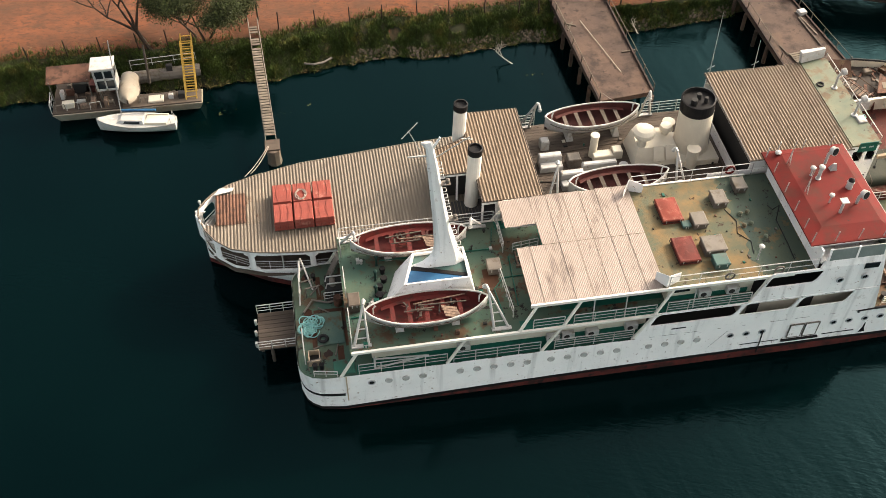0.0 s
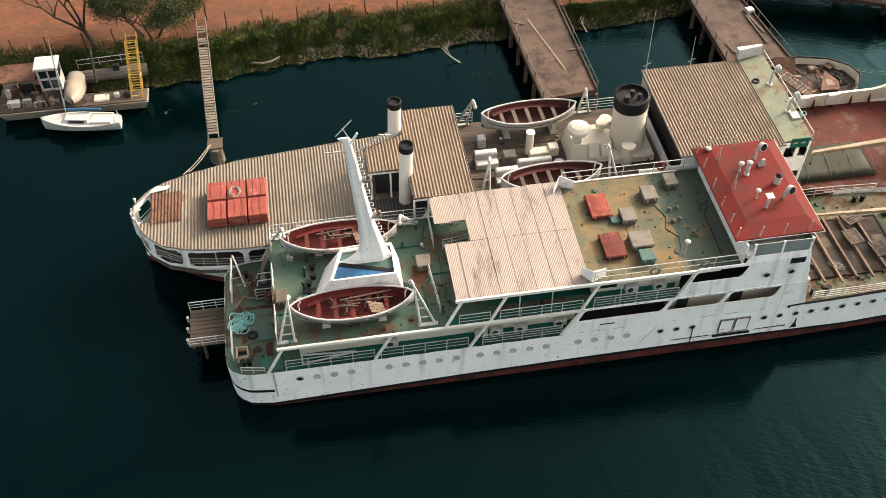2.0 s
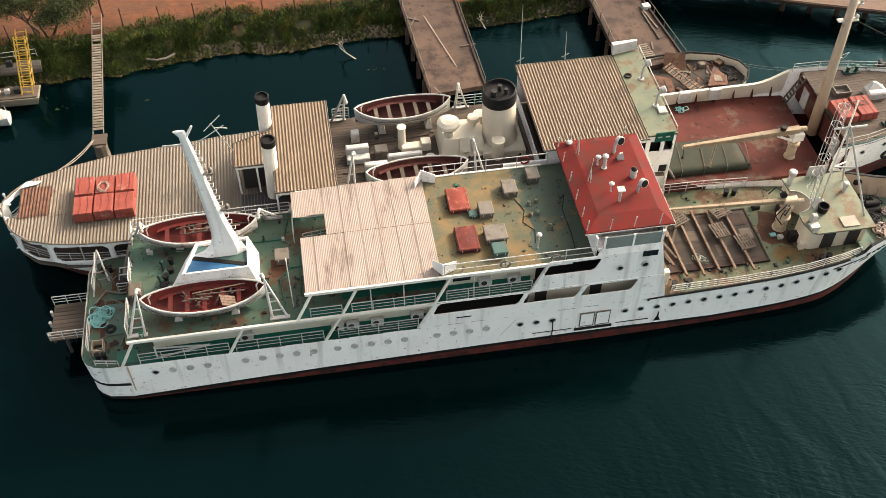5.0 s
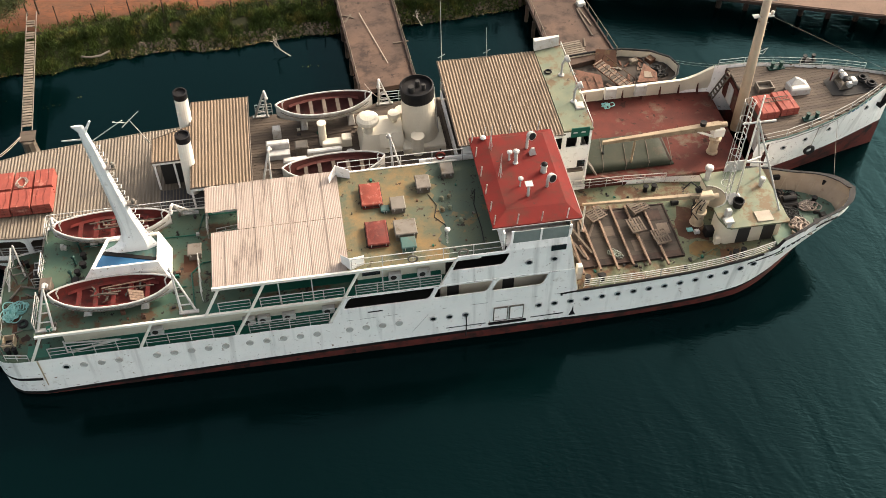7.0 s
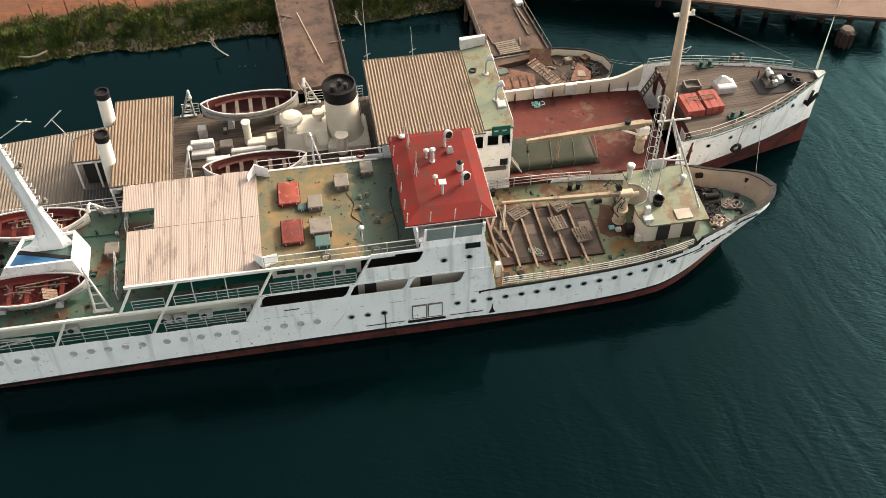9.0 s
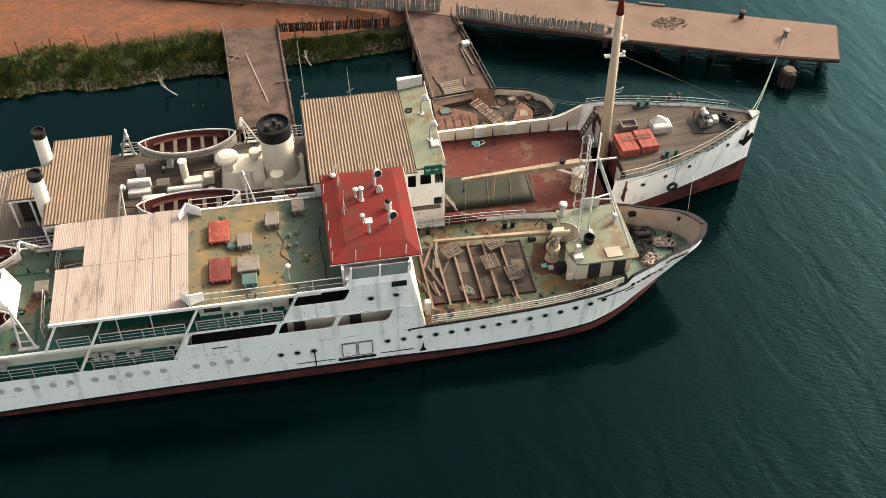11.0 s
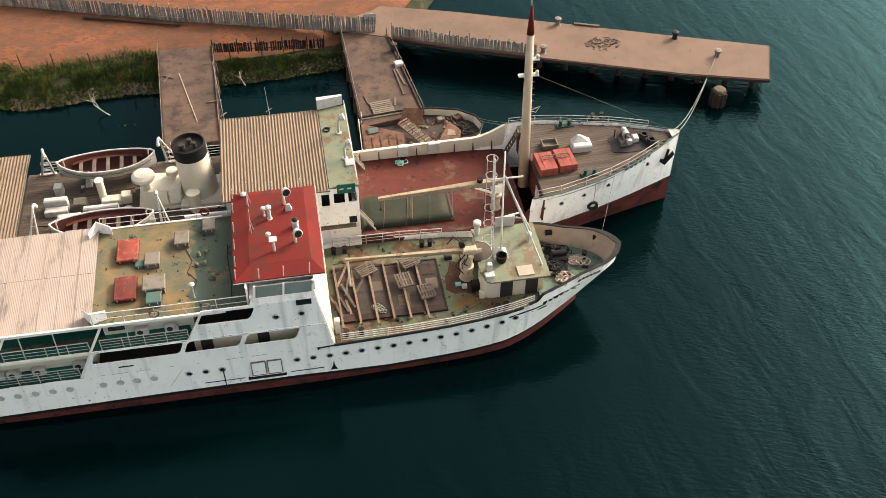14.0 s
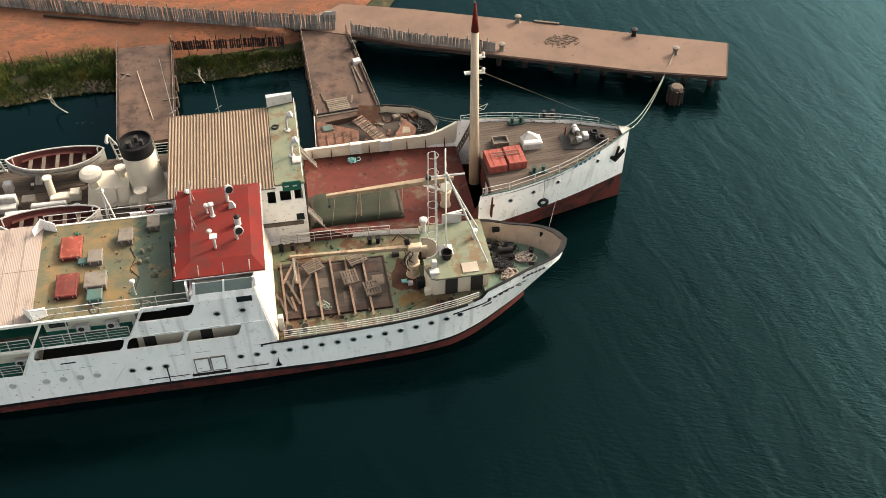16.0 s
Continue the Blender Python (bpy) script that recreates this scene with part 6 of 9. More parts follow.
for s in (-1, 1):
    rows = []
    xs = [-6.2 + 0.2 * k for k in range(95)]

    def strip(xa, xb, za, zb, name="window_frame", label=""):
        k = max(1, int((xb - xa) / 0.4))
        pts = [xa + (xb - xa) * i / k for i in range(k + 1)]
        bm = bmesh.new()
        grid_skin(bm, [[(x, b_side(x, s, 0), za), (x, b_side(x, s, 0), zb), (x, b_side(x, s, 0, -0.1), zb), (x, b_side(x, s, 0, -0.1), za)] for x in pts], True)
        part(name, bm, "white", far, label)
    strip(-6.3, 12.6, 3.85, 4.22, "fascia", "white fascia under the roof edge")
    strip(-6.3, 12.6, 2.25, 2.42, "sill_band")
    edges = [-6.3] + [v for w in WIN for v in w] + [12.6]
    for a, b in zip(edges[::2], edges[1::2]):
        strip(a, b, 2.4, 3.87)
    for a, b in WIN:
        for x, d in ((a, 1), (b, -1)):
            for z, e in ((2.42, 1), (3.85, -1)):
                bm = bmesh.new()
                y = b_side(x, s, 0)
                hexa(bm, [(x, y, z), (x + 0.25 * d, y, z), (x, y, z + 0.25 * e)], [(x, y - 0.08 * s, z), (x + 0.25 * d, y - 0.08 * s, z), (x, y - 0.08 * s, z + 0.25 * e)])
                part("window_corner", bm, "white", far)
        k = max(1, round((b - a) / 1.5))
        pts = [(a + (b - a) * i / k, b_side(a + (b - a) * i / k, s, 0, -0.15), 2.3) for i in range(k + 1)]
        railing(far, pts, h=0.75, bars=3, gap=1.2)
        if b - a > 3:
            bm = bmesh.new()
            x = (a + b) / 2
            rod(bm, (x, b_side(x, s, 0, -0.1), 2.3), (x, b_side(x, s, 0, -0.1), 3.9), 0.05)
            part("awning_post", bm, "rail", far)
# Solid block; the unlit inside is put into its dark colour.
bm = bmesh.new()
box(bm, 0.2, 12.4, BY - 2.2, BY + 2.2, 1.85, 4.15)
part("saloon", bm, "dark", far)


def b_stern(x):
    return BY - b_half(x, -1) - 0.12, BY + b_half(x, 1) + 0.12


rnd = random.Random(5)
corrugated(far, "aft_roof_sheet", b_stern, -1.7, 12.6, 4.3, "cream_roof", rnd=rnd)
corrugated(far, "aft_roof_sheet", lambda x: (BY - lerp(BH_DECK, x) - 0.12, 12.3), -5.6, -1.7, 4.3, "cream_roof", rnd=rnd)
corrugated(far, "aft_roof_sheet", lambda x: (15.0, max(15.02, BY + b_half(x, 1) + 0.12)), -4.9, -1.7, 4.3, "cream_roof", rnd=rnd)
corrugated(far, "patched_roof_sheet", lambda x: (12.2, 15.0), -4.9, -2.9, 4.36, "rust", sheet=0.9, rnd=rnd)
corrugated(far, "patched_roof_sheet", lambda x: (12.1, 15.1), -2.9, -2.3, 4.34, "patch_sheet", sheet=0.9, rnd=rnd)
corrugated(far, "patched_roof_sheet", lambda x: (12.1, 15.2), -2.3, -1.6, 4.36, "patch_sheet", sheet=0.9, rnd=rnd)
bm = bmesh.new()
pts = [(x, b_stern(x)[0], 4.27) for x in (12.6, 8, 4, 1, -1, -2.5, -4, -5, -5.6, -5.9, -6.07)] + [(x, b_stern(x)[1], 4.27) for x in (-6.07, -5.9, -5.6, -5, -4, -2.5, -1, 1, 4, 8, 12.6)]
tube(bm, pts, 0.06, 6)
part("roof_gutter", bm, "cream_roof", far)
bm = bmesh.new()
hexa(bm, [(-5.1, 14.95, 4.4), (-3.8, 15.2, 4.4), (-3.6, 15.55, 4.4), (-4.6, 15.6, 4.4)], [(-5.1, 14.95, 4.45), (-3.8, 15.2, 4.45), (-3.6, 15.55, 4.45), (-4.6, 15.6, 4.45)])
part("loose_sheet", bm, "rail", far)
for y in (12.6, 14.4):
    bm = bmesh.new()
    lathe(bm, [(0.06, 0), (0.06, 0.2), (0.1, 0.22), (0.1, 0.34), (0.05, 0.38)], (-5.95, y, 4.3), 10)
    part("stern_light", bm, "rail", far)

# high roofed engine casing
corrugated(far, "high_roof_sheet", lambda x: (BY - 4.6, BY + 4.08), 12.5, 16.4, 6.95, "tan_roof", rnd=rnd)
corrugated(far, "high_roof_sheet", lambda x: (12.1, 14.41 + 0.396 * (x - 9.9)), 9.9, 12.5, 6.92, "tan_roof", rnd=rnd)
bm = bmesh.new()
tube(bm, [(9.85, 12.05, 6.9), (12.45, 12.05, 6.9), (12.45, BY - 4.6, 6.9), (16.45, BY - 4.6, 6.9), (16.45, BY + 4.1, 6.9), (12.45, BY + 4.1, 6.9), (12.45, 15.45, 6.9), (9.85, 14.4, 6.9), (9.85, 12.05, 6.9)], 0.06, 6)
part("roof_edge", bm, "old_wood", far)
for x0, x1, y in ((12.5, 16.4, BY - 4.52), (9.9, 12.42, 12.16)):
    bm = bmesh.new()
    box(bm, x0, x1, y, y + 0.06, 6.56, 6.84)
    part("fascia", bm, "white", far)
bm = bmesh.new()
box(bm, 13.4, 15.6, BY - 4.3, BY - 4.2, 4.4, 6.85)
box(bm, 12.8, 15.5, BY - 1.8, BY + 4.0, 4.35, 6.8)
part("engine_casing", bm, "white", far, "white engine casing wall")
# Solid end wall; the shadow under the roof is put into its colour.
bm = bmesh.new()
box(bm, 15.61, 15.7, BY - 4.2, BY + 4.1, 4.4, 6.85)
part("casing_end", bm, "dark", far, "engine casing end wall with shade in its dark colour")
# Solid block, coloured dark for the shade inside the stair house.
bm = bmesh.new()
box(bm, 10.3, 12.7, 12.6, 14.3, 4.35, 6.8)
part("stair_house", bm, "dark", far, "stair house block with inner shade in its colour")
for x, y in ((10.0, 12.2), (12.5, BY - 4.5), (11.3, 12.15), (16.4, BY - 4.45), (14.5, BY - 4.45)):
    bm = bmesh.new()
    box(bm, x - 0.06, x + 0.06, y - 0.06, y + 0.06, 4.3, 6.9)
    part("roof_post", bm, "white", far)
bm = bmesh.new()
box(bm, 12.62, 16.5, BY - 4.6, BY + 4.5, 1.85, 4.2)
part("lower_casing", bm, "white", far)
bm = bmesh.new()
box(bm, 10.0, 16.5, BY - 4.5, BY - 1.8, 4.2, 4.34)
part("side_deck", bm, "capping", far, "dark weathered side deck")
for x, y, z0 in ((12.0, 16.1, 4.3), (12.2, 11.7, 4.3)):
    bm = bmesh.new()
    lathe(bm, [(0.46, 0), (0.46, 4.9)], (0, 0, 0), 20)
    pipe = part("exhaust_pipe", bm, "stack", far, "white exhaust stack with a black top", smooth=False)
    pipe.matrix_basis = pose(x, y, z0, 0, 2.0)
    bm = bmesh.new()
    lathe(bm, [(0.48, 4.62), (0.49, 5.1), (0.4, 5.12), (0.38, 4.97), (0.05, 4.95)], (0, 0, 0), 20)
    part("stack_cap", bm, "black", pipe)
bm = bmesh.new()
rod(bm, (10.0, 15.5, 4.4), (8.5, 15.5, 8.0), 0.03)
rod(bm, (8.0, 15.2, 7.6), (9.2, 15.9, 8.3), 0.03)
part("aerial", bm, "rail", far)

# boat deck of planks
for k in range(33):
    y = BY - 4.55 + 0.276 * k
    bm = bmesh.new()
    box(bm, 15.72, 30.2, y, y + 0.262, 4.6, 4.7)
    part("plank", bm, "planks", far)
bm = bmesh.new()
prism(bm, b_plan(15.72, 39.0, 0.02), 4.45, 4.59)
part("boat_deck", bm, "old_wood", far, "weathered planked boat deck")
bm = bmesh.new()
box(bm, 16.6, 39.2, BY - 4.3, BY + 4.3, 1.85, 4.45)
part("saloon_house", bm, "white", far)
railing(far, [(16.8, BY + 4.55, 4.7), (18.0, BY + 4.55, 4.7)], h=1.0, bars=4, gap=0.6)
railing(far, [(26.0, BY + 4.55, 4.7), (30.0, BY + 4.55, 4.7)], h=1.0, bars=4, gap=1.2)
# funnel, raked slightly aft
bm = bmesh.new()
lathe(bm, [(1.38, 0.0), (1.32, 0.1), (1.22, 0.5), (1.14, 3.7), (1.14, 3.9)], (0, 0, 0), 36)
funnel = part("funnel", bm, "cream", far, "cream funnel with a broad black top", smooth=False)
funnel.matrix_basis = pose(28.3, 14.1, 4.9, 0, -2.5)
bm = bmesh.new()
lathe(bm, [(1.16, 3.68), (1.17, 4.6), (1.08, 4.63), (1.05, 4.35), (0.5, 4.35)], (0, 0, 0), 36)
part("funnel_top", bm, "black", funnel)
bm = bmesh.new()
for x, y, r in ((0.1, 0.2, 0.16), (-0.4, -0.3, 0.22), (0.45, -0.25, 0.14)):
    lathe(bm, [(r, 4.35), (r, 4.8), (r * 0.7, 4.8)], (x, y, 0), 10)
part("uptake", bm, "dark", funnel)
bm = bmesh.new()
for dy in (-0.18, 0.18):
    rod(bm, (1.3, dy, 0.2), (1.18, dy, 4.3), 0.02)
for k in range(13):
    rod(bm, (1.29 - 0.011 * k, -0.18, 0.4 + 0.31 * k), (1.29 - 0.011 * k, 0.18, 0.4 + 0.31 * k), 0.015, seg=4)
part("ladder", bm, "rail", funnel)
bm = bmesh.new()
rbox(bm, 26.9, 29.9, 12.5, 15.6, 4.7, 5.25, 0.08)
part("funnel_base", bm, "cream", far)
# skylight house with vents
bm = bmesh.new()
hexa(bm, [(23.9, 12.9, 4.7), (27.2, 12.9, 4.7), (27.2, 15.6, 4.7), (23.9, 15.6, 4.7)], [(24.2, 13.5, 6.0), (27.0, 13.5, 5.8), (27.0, 15.2, 6.1), (24.2, 15.2, 6.3)])
sk = part("boiler_casing", bm, "cream", far, "cream sloping boiler casing with skylight hatches")
for x in (25.3, 26.2):
    bm = bmesh.new()
    hexa(bm, [(x, 13.0, 5.1), (x + 0.75, 13.0, 5.06), (x + 0.75, 13.5, 6.0), (x, 13.5, 6.02)], [(x, 12.94, 5.14), (x + 0.75, 12.94, 5.1), (x + 0.75, 13.44, 6.04), (x, 13.44, 6.06)])
    part("skylight_lid", bm, "cream", sk)
bm = bmesh.new()
lathe(bm, [(0.35, 0), (0.32, 0.7), (0.7, 0.85), (0.82, 1.05), (0.78, 1.25), (0.55, 1.45), (0.2, 1.55)], (24.6, 13.9, 6.0), 20)
part("mushroom_vent", bm, "cream", far, "large cream mushroom ventilator", smooth=False)
bm = bmesh.new()
lathe(bm, [(0.25, 0), (0.22, 0.7), (0.45, 0.95), (0.4, 1.3), (0.1, 1.35)], (26.5, 14.7, 5.5), 16)
part("mushroom_vent", bm, "cream", far)
for x, y, r, h in ((27.9, 12.6, 0.42, 1.6), (27.2, 15.9, 0.4, 1.3), (21.4, 14.6, 0.28, 1.95)):
    bm = bmesh.new()
    lathe(bm, [(r, 0), (r * 0.95, h - 0.12), (r * 1.15, h - 0.1), (r * 1.15, h), (r * 0.3, h + 0.05)], (x, y, 4.7), 18)
    part("vent_drum", bm, "cream", far)


def bench(x, y, w, d, m="rail"):
    bm = bmesh.new()
    rbox(bm, x, x + w, y, y + d * 0.55, 4.7, 5.15, 0.05)
    rbox(bm, x, x + w, y + d * 0.55, y + d, 4.7, 5.65, 0.08)
    part("deck_seat", bm, m, far, "white painted deck seat locker")


bench(17.4, 13.4, 1.6, 1.1)
bench(18.5, 11.5, 1.6, 1.1)
bench(20.2, 12.3, 2.4, 0.9)
for a in ((19.4, 20.3, 13.6, 14.4, 5.45, "grey"), (21.3, 22.7, 13.9, 14.6, 5.2, "cream"), (22.7, 23.4, 14.0, 14.7, 5.4, "cream"), (17.9, 18.5, 15.6, 16.2, 5.5, "rail")):
    bm = bmesh.new()
    rbox(bm, *a[:4], 4.7, a[4], 0.06)
    part("deck_locker", bm, a[5], far)
bm = bmesh.new()
lathe(bm, [(0.35, 0), (0.33, 0.4), (0.1, 0.45)], (23.2, 13.0, 4.7), 14)
part("capstan", bm, "rail", far)
for y, out in ((BY - 4.4, -1), (BY + 4.4, 1)):
    for x, lean in ((17.2, 0.5), (26.3, -0.5)):
        davit(far, x, y, 4.7, out, 6.85, lean)
for y in (10.4, 16.95):
    for x in (20.2, 23.6):
        bm = bmesh.new()
        hexa(bm, [(x - 0.25, y - 0.7, 4.7), (x + 0.25, y - 0.7, 4.7), (x + 0.25, y + 0.7, 4.7), (x - 0.25, y + 0.7, 4.7)], [(x - 0.1, y - 0.45, 5.4), (x + 0.1, y - 0.45, 5.4), (x + 0.1, y + 0.45, 5.4), (x - 0.1, y + 0.45, 5.4)])
        part("boat_chock", bm, "rail", far)

rr = random.Random(19)
for k in range(26):
    x, y, w = rr.uniform(17.0, 30.0), rr.choice((rr.uniform(12.3, 13.0), rr.uniform(15.6, 16.2), rr.uniform(9.5, 9.9))), rr.uniform(0.08, 0.3)
    bm = bmesh.new()
    rbox(bm, x, x + w, y, y + w * rr.uniform(0.6, 1.4), 4.7, 4.75 + rr.uniform(0.03, 0.3), 0.01)
    part("deck_fitting", bm, rr.choice(("dark", "rust", "grey", "cream", "old_wood", "green_wall")), far)
for pts in ([(17.0, 12.6, 4.75), (20.0, 12.1, 4.75), (26.5, 12.2, 4.75)], [(19.0, 15.2, 4.75), (23.5, 15.6, 4.75)]):
    bm = bmesh.new()
    tube(bm, pts, 0.05, 5)
    part("deck_pipe", bm, "old_wood", far)
# bridge block
corrugated(far, "bridge_roof_sheet", lambda x: (BY - 4.75, BY + 4.35), 30.2, 37.3, 8.15, "tan_roof", rnd=rnd)
bm = bmesh.new()
tube(bm, [(30.15, BY - 4.75, 8.12), (37.4, BY - 4.75, 8.12)], 0.05)
tube(bm, [(30.15, BY + 4.35, 8.12), (37.4, BY + 4.35, 8.12)], 0.05)
tube(bm, [(30.15, BY - 4.75, 8.12), (30.15, BY + 4.35, 8.12)], 0.05)
part("roof_edge", bm, "old_wood", far)
bm = bmesh.new()
prism(bm, [(37.35, BY - 4.5), (39.4, BY - 4.5), (39.4, BY + 4.6), (37.35, BY + 4.6)], 8.05, 8.2)
part("monkey_deck", bm, "pale_green", far, "pale green deck over the wheelhouse")
for a in ((30.4, 39.2, BY - 4.5, BY - 4.4), (30.4, 39.2, BY + 4.3, BY + 4.4), (30.4, 30.5, BY - 4.4, BY + 4.3)):
    bm = bmesh.new()
    box(bm, *a, 4.7, 5.5)
    box(bm, *a, 7.6, 8.05)
    part("bridge_wall", bm, "white", far)
for y in (BY - 4.5, BY + 4.3):
    for x0, x1, za, zb in ((30.4, 36.75, 5.5, 7.6), (37.3, 37.6, 5.5, 7.6), (38.35, 38.6, 5.5, 7.6), (39.15, 39.2, 5.5, 7.6), (36.75, 37.3, 5.5, 6.5), (37.6, 38.35, 5.5, 6.65), (38.6, 39.15, 5.5, 6.7)):
        bm = bmesh.new()
        box(bm, x0, x1, y, y + 0.1, za, zb)
        part("bridge_frame", bm, "white", far)
bm = bmesh.new()
box(bm, 38.55, 39.1, BY - 4.52, BY - 4.48, 4.75, 5.35)
part("bridge_window", bm, "glass", far, "dark bridge window")
# Dark block filling the bridge; its colour stands for inner shade.
bm = bmesh.new()
box(bm, 31.0, 38.6, BY - 3.6, BY + 3.6, 4.7, 8.0)
part("chart_house", bm, "dark", far)
# bridge front: white wall with two rows of window openings
z_rows = ((2.6, 4.7), (5.6, 6.5), (7.35, 8.05))
for za, zb in z_rows:
    bm = bmesh.new()
    box(bm, 39.2, 39.32, BY - 4.5, BY + 4.6, za, zb)
    part("bridge_front", bm, "white", far, "white steel bridge front")
for za, zb, k in ((4.7, 5.6, 5), (6.5, 7.35, 7)):
    w = 9.1 / k
    for i in range(k + 1):
        y = BY - 4.5 + w * i - (0.2 if i else 0)
        bm = bmesh.new()
        box(bm, 39.2, 39.32, y, y + (0.4 if 0 < i < k else 0.2), za, zb)
        part("bridge_frame", bm, "white", far)
    for i in range(k):
        y = BY - 4.5 + w * i
        bm = bmesh.new()
        box(bm, 39.15, 39.18, y, y + w, za, zb)
        part("bridge_window", bm, "glass", far, "dark bridge window")
bm = bmesh.new()
box(bm, 37.85, 39.12, BY - 4.56, BY - 4.5, 7.6, 8.4)
sign = part("name_board", bm, "green_wall", far, "dark green board with faded white marks")
for x in (38.0, 38.55):
    bm = bmesh.new()
    box(bm, x, x + 0.3, BY - 4.57, BY - 4.55, 7.95, 8.07)
    part("lettering_bar", bm, "rail", sign)
for x, y in ((38.6, 15.15), (38.75, 12.2)):
    bm = bmesh.new()
    tube(bm, [(x, y, 8.2), (x, y, 9.2), (x + 0.15, y, 9.5)], 0.09, 8)
    lathe(bm, [(0.22, 0), (0.22, 0.06), (0.1, 0.1)], (x, y, 8.2), 10)
    p = part("searchlight_post", bm, "rail", far, "white searchlight post")
    bm = bmesh.new()
    lathe(bm, [(0.1, 0), (0.24, 0.1), (0.26, 0.35), (0.2, 0.4)], (0, 0, 0), 14)
    q = part("lamp_drum", bm, "rail", p)
    q.matrix_basis = pose(x + 0.1, y, 9.5, 0, 70)
bm = bmesh.new()
torus(bm, (37.75, 15.6, 8.26), 0.22, 0.06, "z", 16, 6)
part("hatch_ring", bm, "black", far)
bm = bmesh.new()
rbox(bm, 38.7, 39.3, 11.3, 12.0, 8.2, 8.34, 0.03)
part("deck_panel", bm, "rail", far, "pale square panel on the wheelhouse deck")
bm = bmesh.new()
hexa(bm, [(37.3, 18.0, 8.3), (39.2, 18.4, 8.3), (39.2, 18.6, 8.3), (37.3, 18.4, 8.3)], [(37.3, 18.2, 9.0), (39.2, 18.5, 9.0), (39.2, 18.7, 9.0), (37.3, 18.6, 9.0)])
part("wind_screen", bm, "rail", far)
for x, y, h in ((30.5, 18.1, 5.2), (33.8, 18.1, 2.6)):
    bm = bmesh.new()
    rod(bm, (x, y, 8.1), (x - 0.1, y, 8.1 + h), 0.03, 0.012)
    rod(bm, (x - 0.25, y, 8.5), (x + 0.25, y, 8.8), 0.025)
    part("whip_aerial", bm, "rail", far)
railing(far, [(39.3, BY - 4.4, 8.2), (39.3, BY + 4.5, 8.2)], h=0.5, bars=1, gap=1.5)
for y in (17.0, 17.6, 10.2, 10.8):
    bm = bmesh.new()
    hexa(bm, [(39.4, y, 4.4), (39.4, y + 0.08, 4.4), (39.4, y + 0.08, 4.6), (39.4, y, 4.6)], [(40.5, y, 2.6), (40.5, y + 0.08, 2.6), (40.5, y + 0.08, 2.8), (40.5, y, 2.8)])
    part("ladder_side", bm, "grey", far)
for y in (17.08, 10.28):
    for k in range(8):
        u = (k + 0.5) / 8
        bm = bmesh.new()
        box(bm, 39.4 + 1.1 * u - 0.06, 39.4 + 1.1 * u + 0.06, y, y + 0.52, 4.5 - 1.8 * u, 4.53 - 1.8 * u)
        part("ladder_tread", bm, "grey", far)

# well deck: bulwarks, covered hatch, crane
for s in (-1, 1):
    xs = [39.3 + 0.62 * k for k in range(21)]
    bm = bmesh.new()
    top_z = lambda x: min(lerp(B_SHEER, min(x, 51.5)) + 0.45 + (1.05 * min(1, max(0, (x - 49.3) / 2.3)) ** 1.6 if s > 0 else 0), near_top(x) + 0.12 if s < 0 else 9)
    grid_skin(bm, [[(x, BY + s * lerp(BH_DECK, x), 2.6), (x, BY + s * lerp(BH_DECK, x), top_z(x)), (x, BY + s * (lerp(BH_DECK, x) - 0.22), top_z(x)), (x, BY + s * (lerp(BH_DECK, x) - 0.1), 2.6)] for x in xs], True)
    part("bulwark", bm, "cream" if s > 0 else "red_deck", far, "cream painted bulwark" if s > 0 else "low red oxide bulwark")
    for k in range(8 if s > 0 else 0):
        x = 40.2 + 1.5 * k
        bm = bmesh.new()
        y = BY + s * (lerp(BH_DECK, x) - 0.12)
        hexa(bm, [(x, y, 2.6), (x + 0.06, y, 2.6), (x + 0.06, y - 0.35 * s, 2.6), (x, y - 0.35 * s, 2.6)], [(x, y, 3.5), (x + 0.06, y, 3.5), (x + 0.06, y - 0.05 * s, 3.5), (x, y - 0.05 * s, 3.5)])
        part("bulwark_stay", bm, "red_deck", far)
for x in (43.2, 45.6):
    bm = bmesh.new()
    rbox(bm, x, x + 0.9, BY + 4.15, BY + 4.55, 3.0, 3.95, 0.05)
    part("locker", bm, "rail", far, "white locker on the bulwark")
bm = bmesh.new()
prism(bm, [(39.7, 10.7), (46.2, 10.7), (46.2, 13.6), (39.7, 13.6)], 2.6, 2.96)
part("hatch_coaming", bm, "fender", far, "dark tarred hatch coaming")
bm = bmesh.new()
rows = []
for i in range(15):
    x = 39.5 + 6.9 * i / 14
    r = []
    for j in range(9):
        y = (10.5, 10.62, 11.1, 11.6, 12.1, 12.6, 13.1, 13.66, 13.8)[j]
        z = 3.02 + 0.08 * (1 - abs(j - 4) / 4) + 0.06 * noise.noise((x * 1.3, y * 1.3, 0))
        r.append((x, y, z if 0 < j < 8 and 0 < i < 14 else 2.68))
    rows.append(r)
grid_skin(bm, rows)
part("hatch_tarpaulin", bm, "tarp", far, "dull green tarpaulin over the cargo hatch", smooth=True)
bm = bmesh.new()
for k in range(4):
    x = 41 + 1.7 * k
    tube(bm, [(x, 10.47, 2.7), (x + 0.1, 10.6, 3.05), (x + 0.35, 12.1, 3.15), (x + 0.6, 13.65, 3.06), (x + 0.7, 13.83, 2.72)], 0.025, 4)
part("lashing", bm, "old_wood", far)
bm = bmesh.new()
lathe(bm, [(0.42, 0), (0.4, 0.15), (0.34, 0.2), (0.34, 1.2), (0.44, 1.25), (0.44, 1.45), (0.3, 1.5), (0.3, 2.2), (0.15, 2.3)], (49.6, 11.4, 2.6), 18)
bcrane = part("deck_crane", bm, "tan_paint", far, "cream deck crane with a long boom")
bm = bmesh.new()
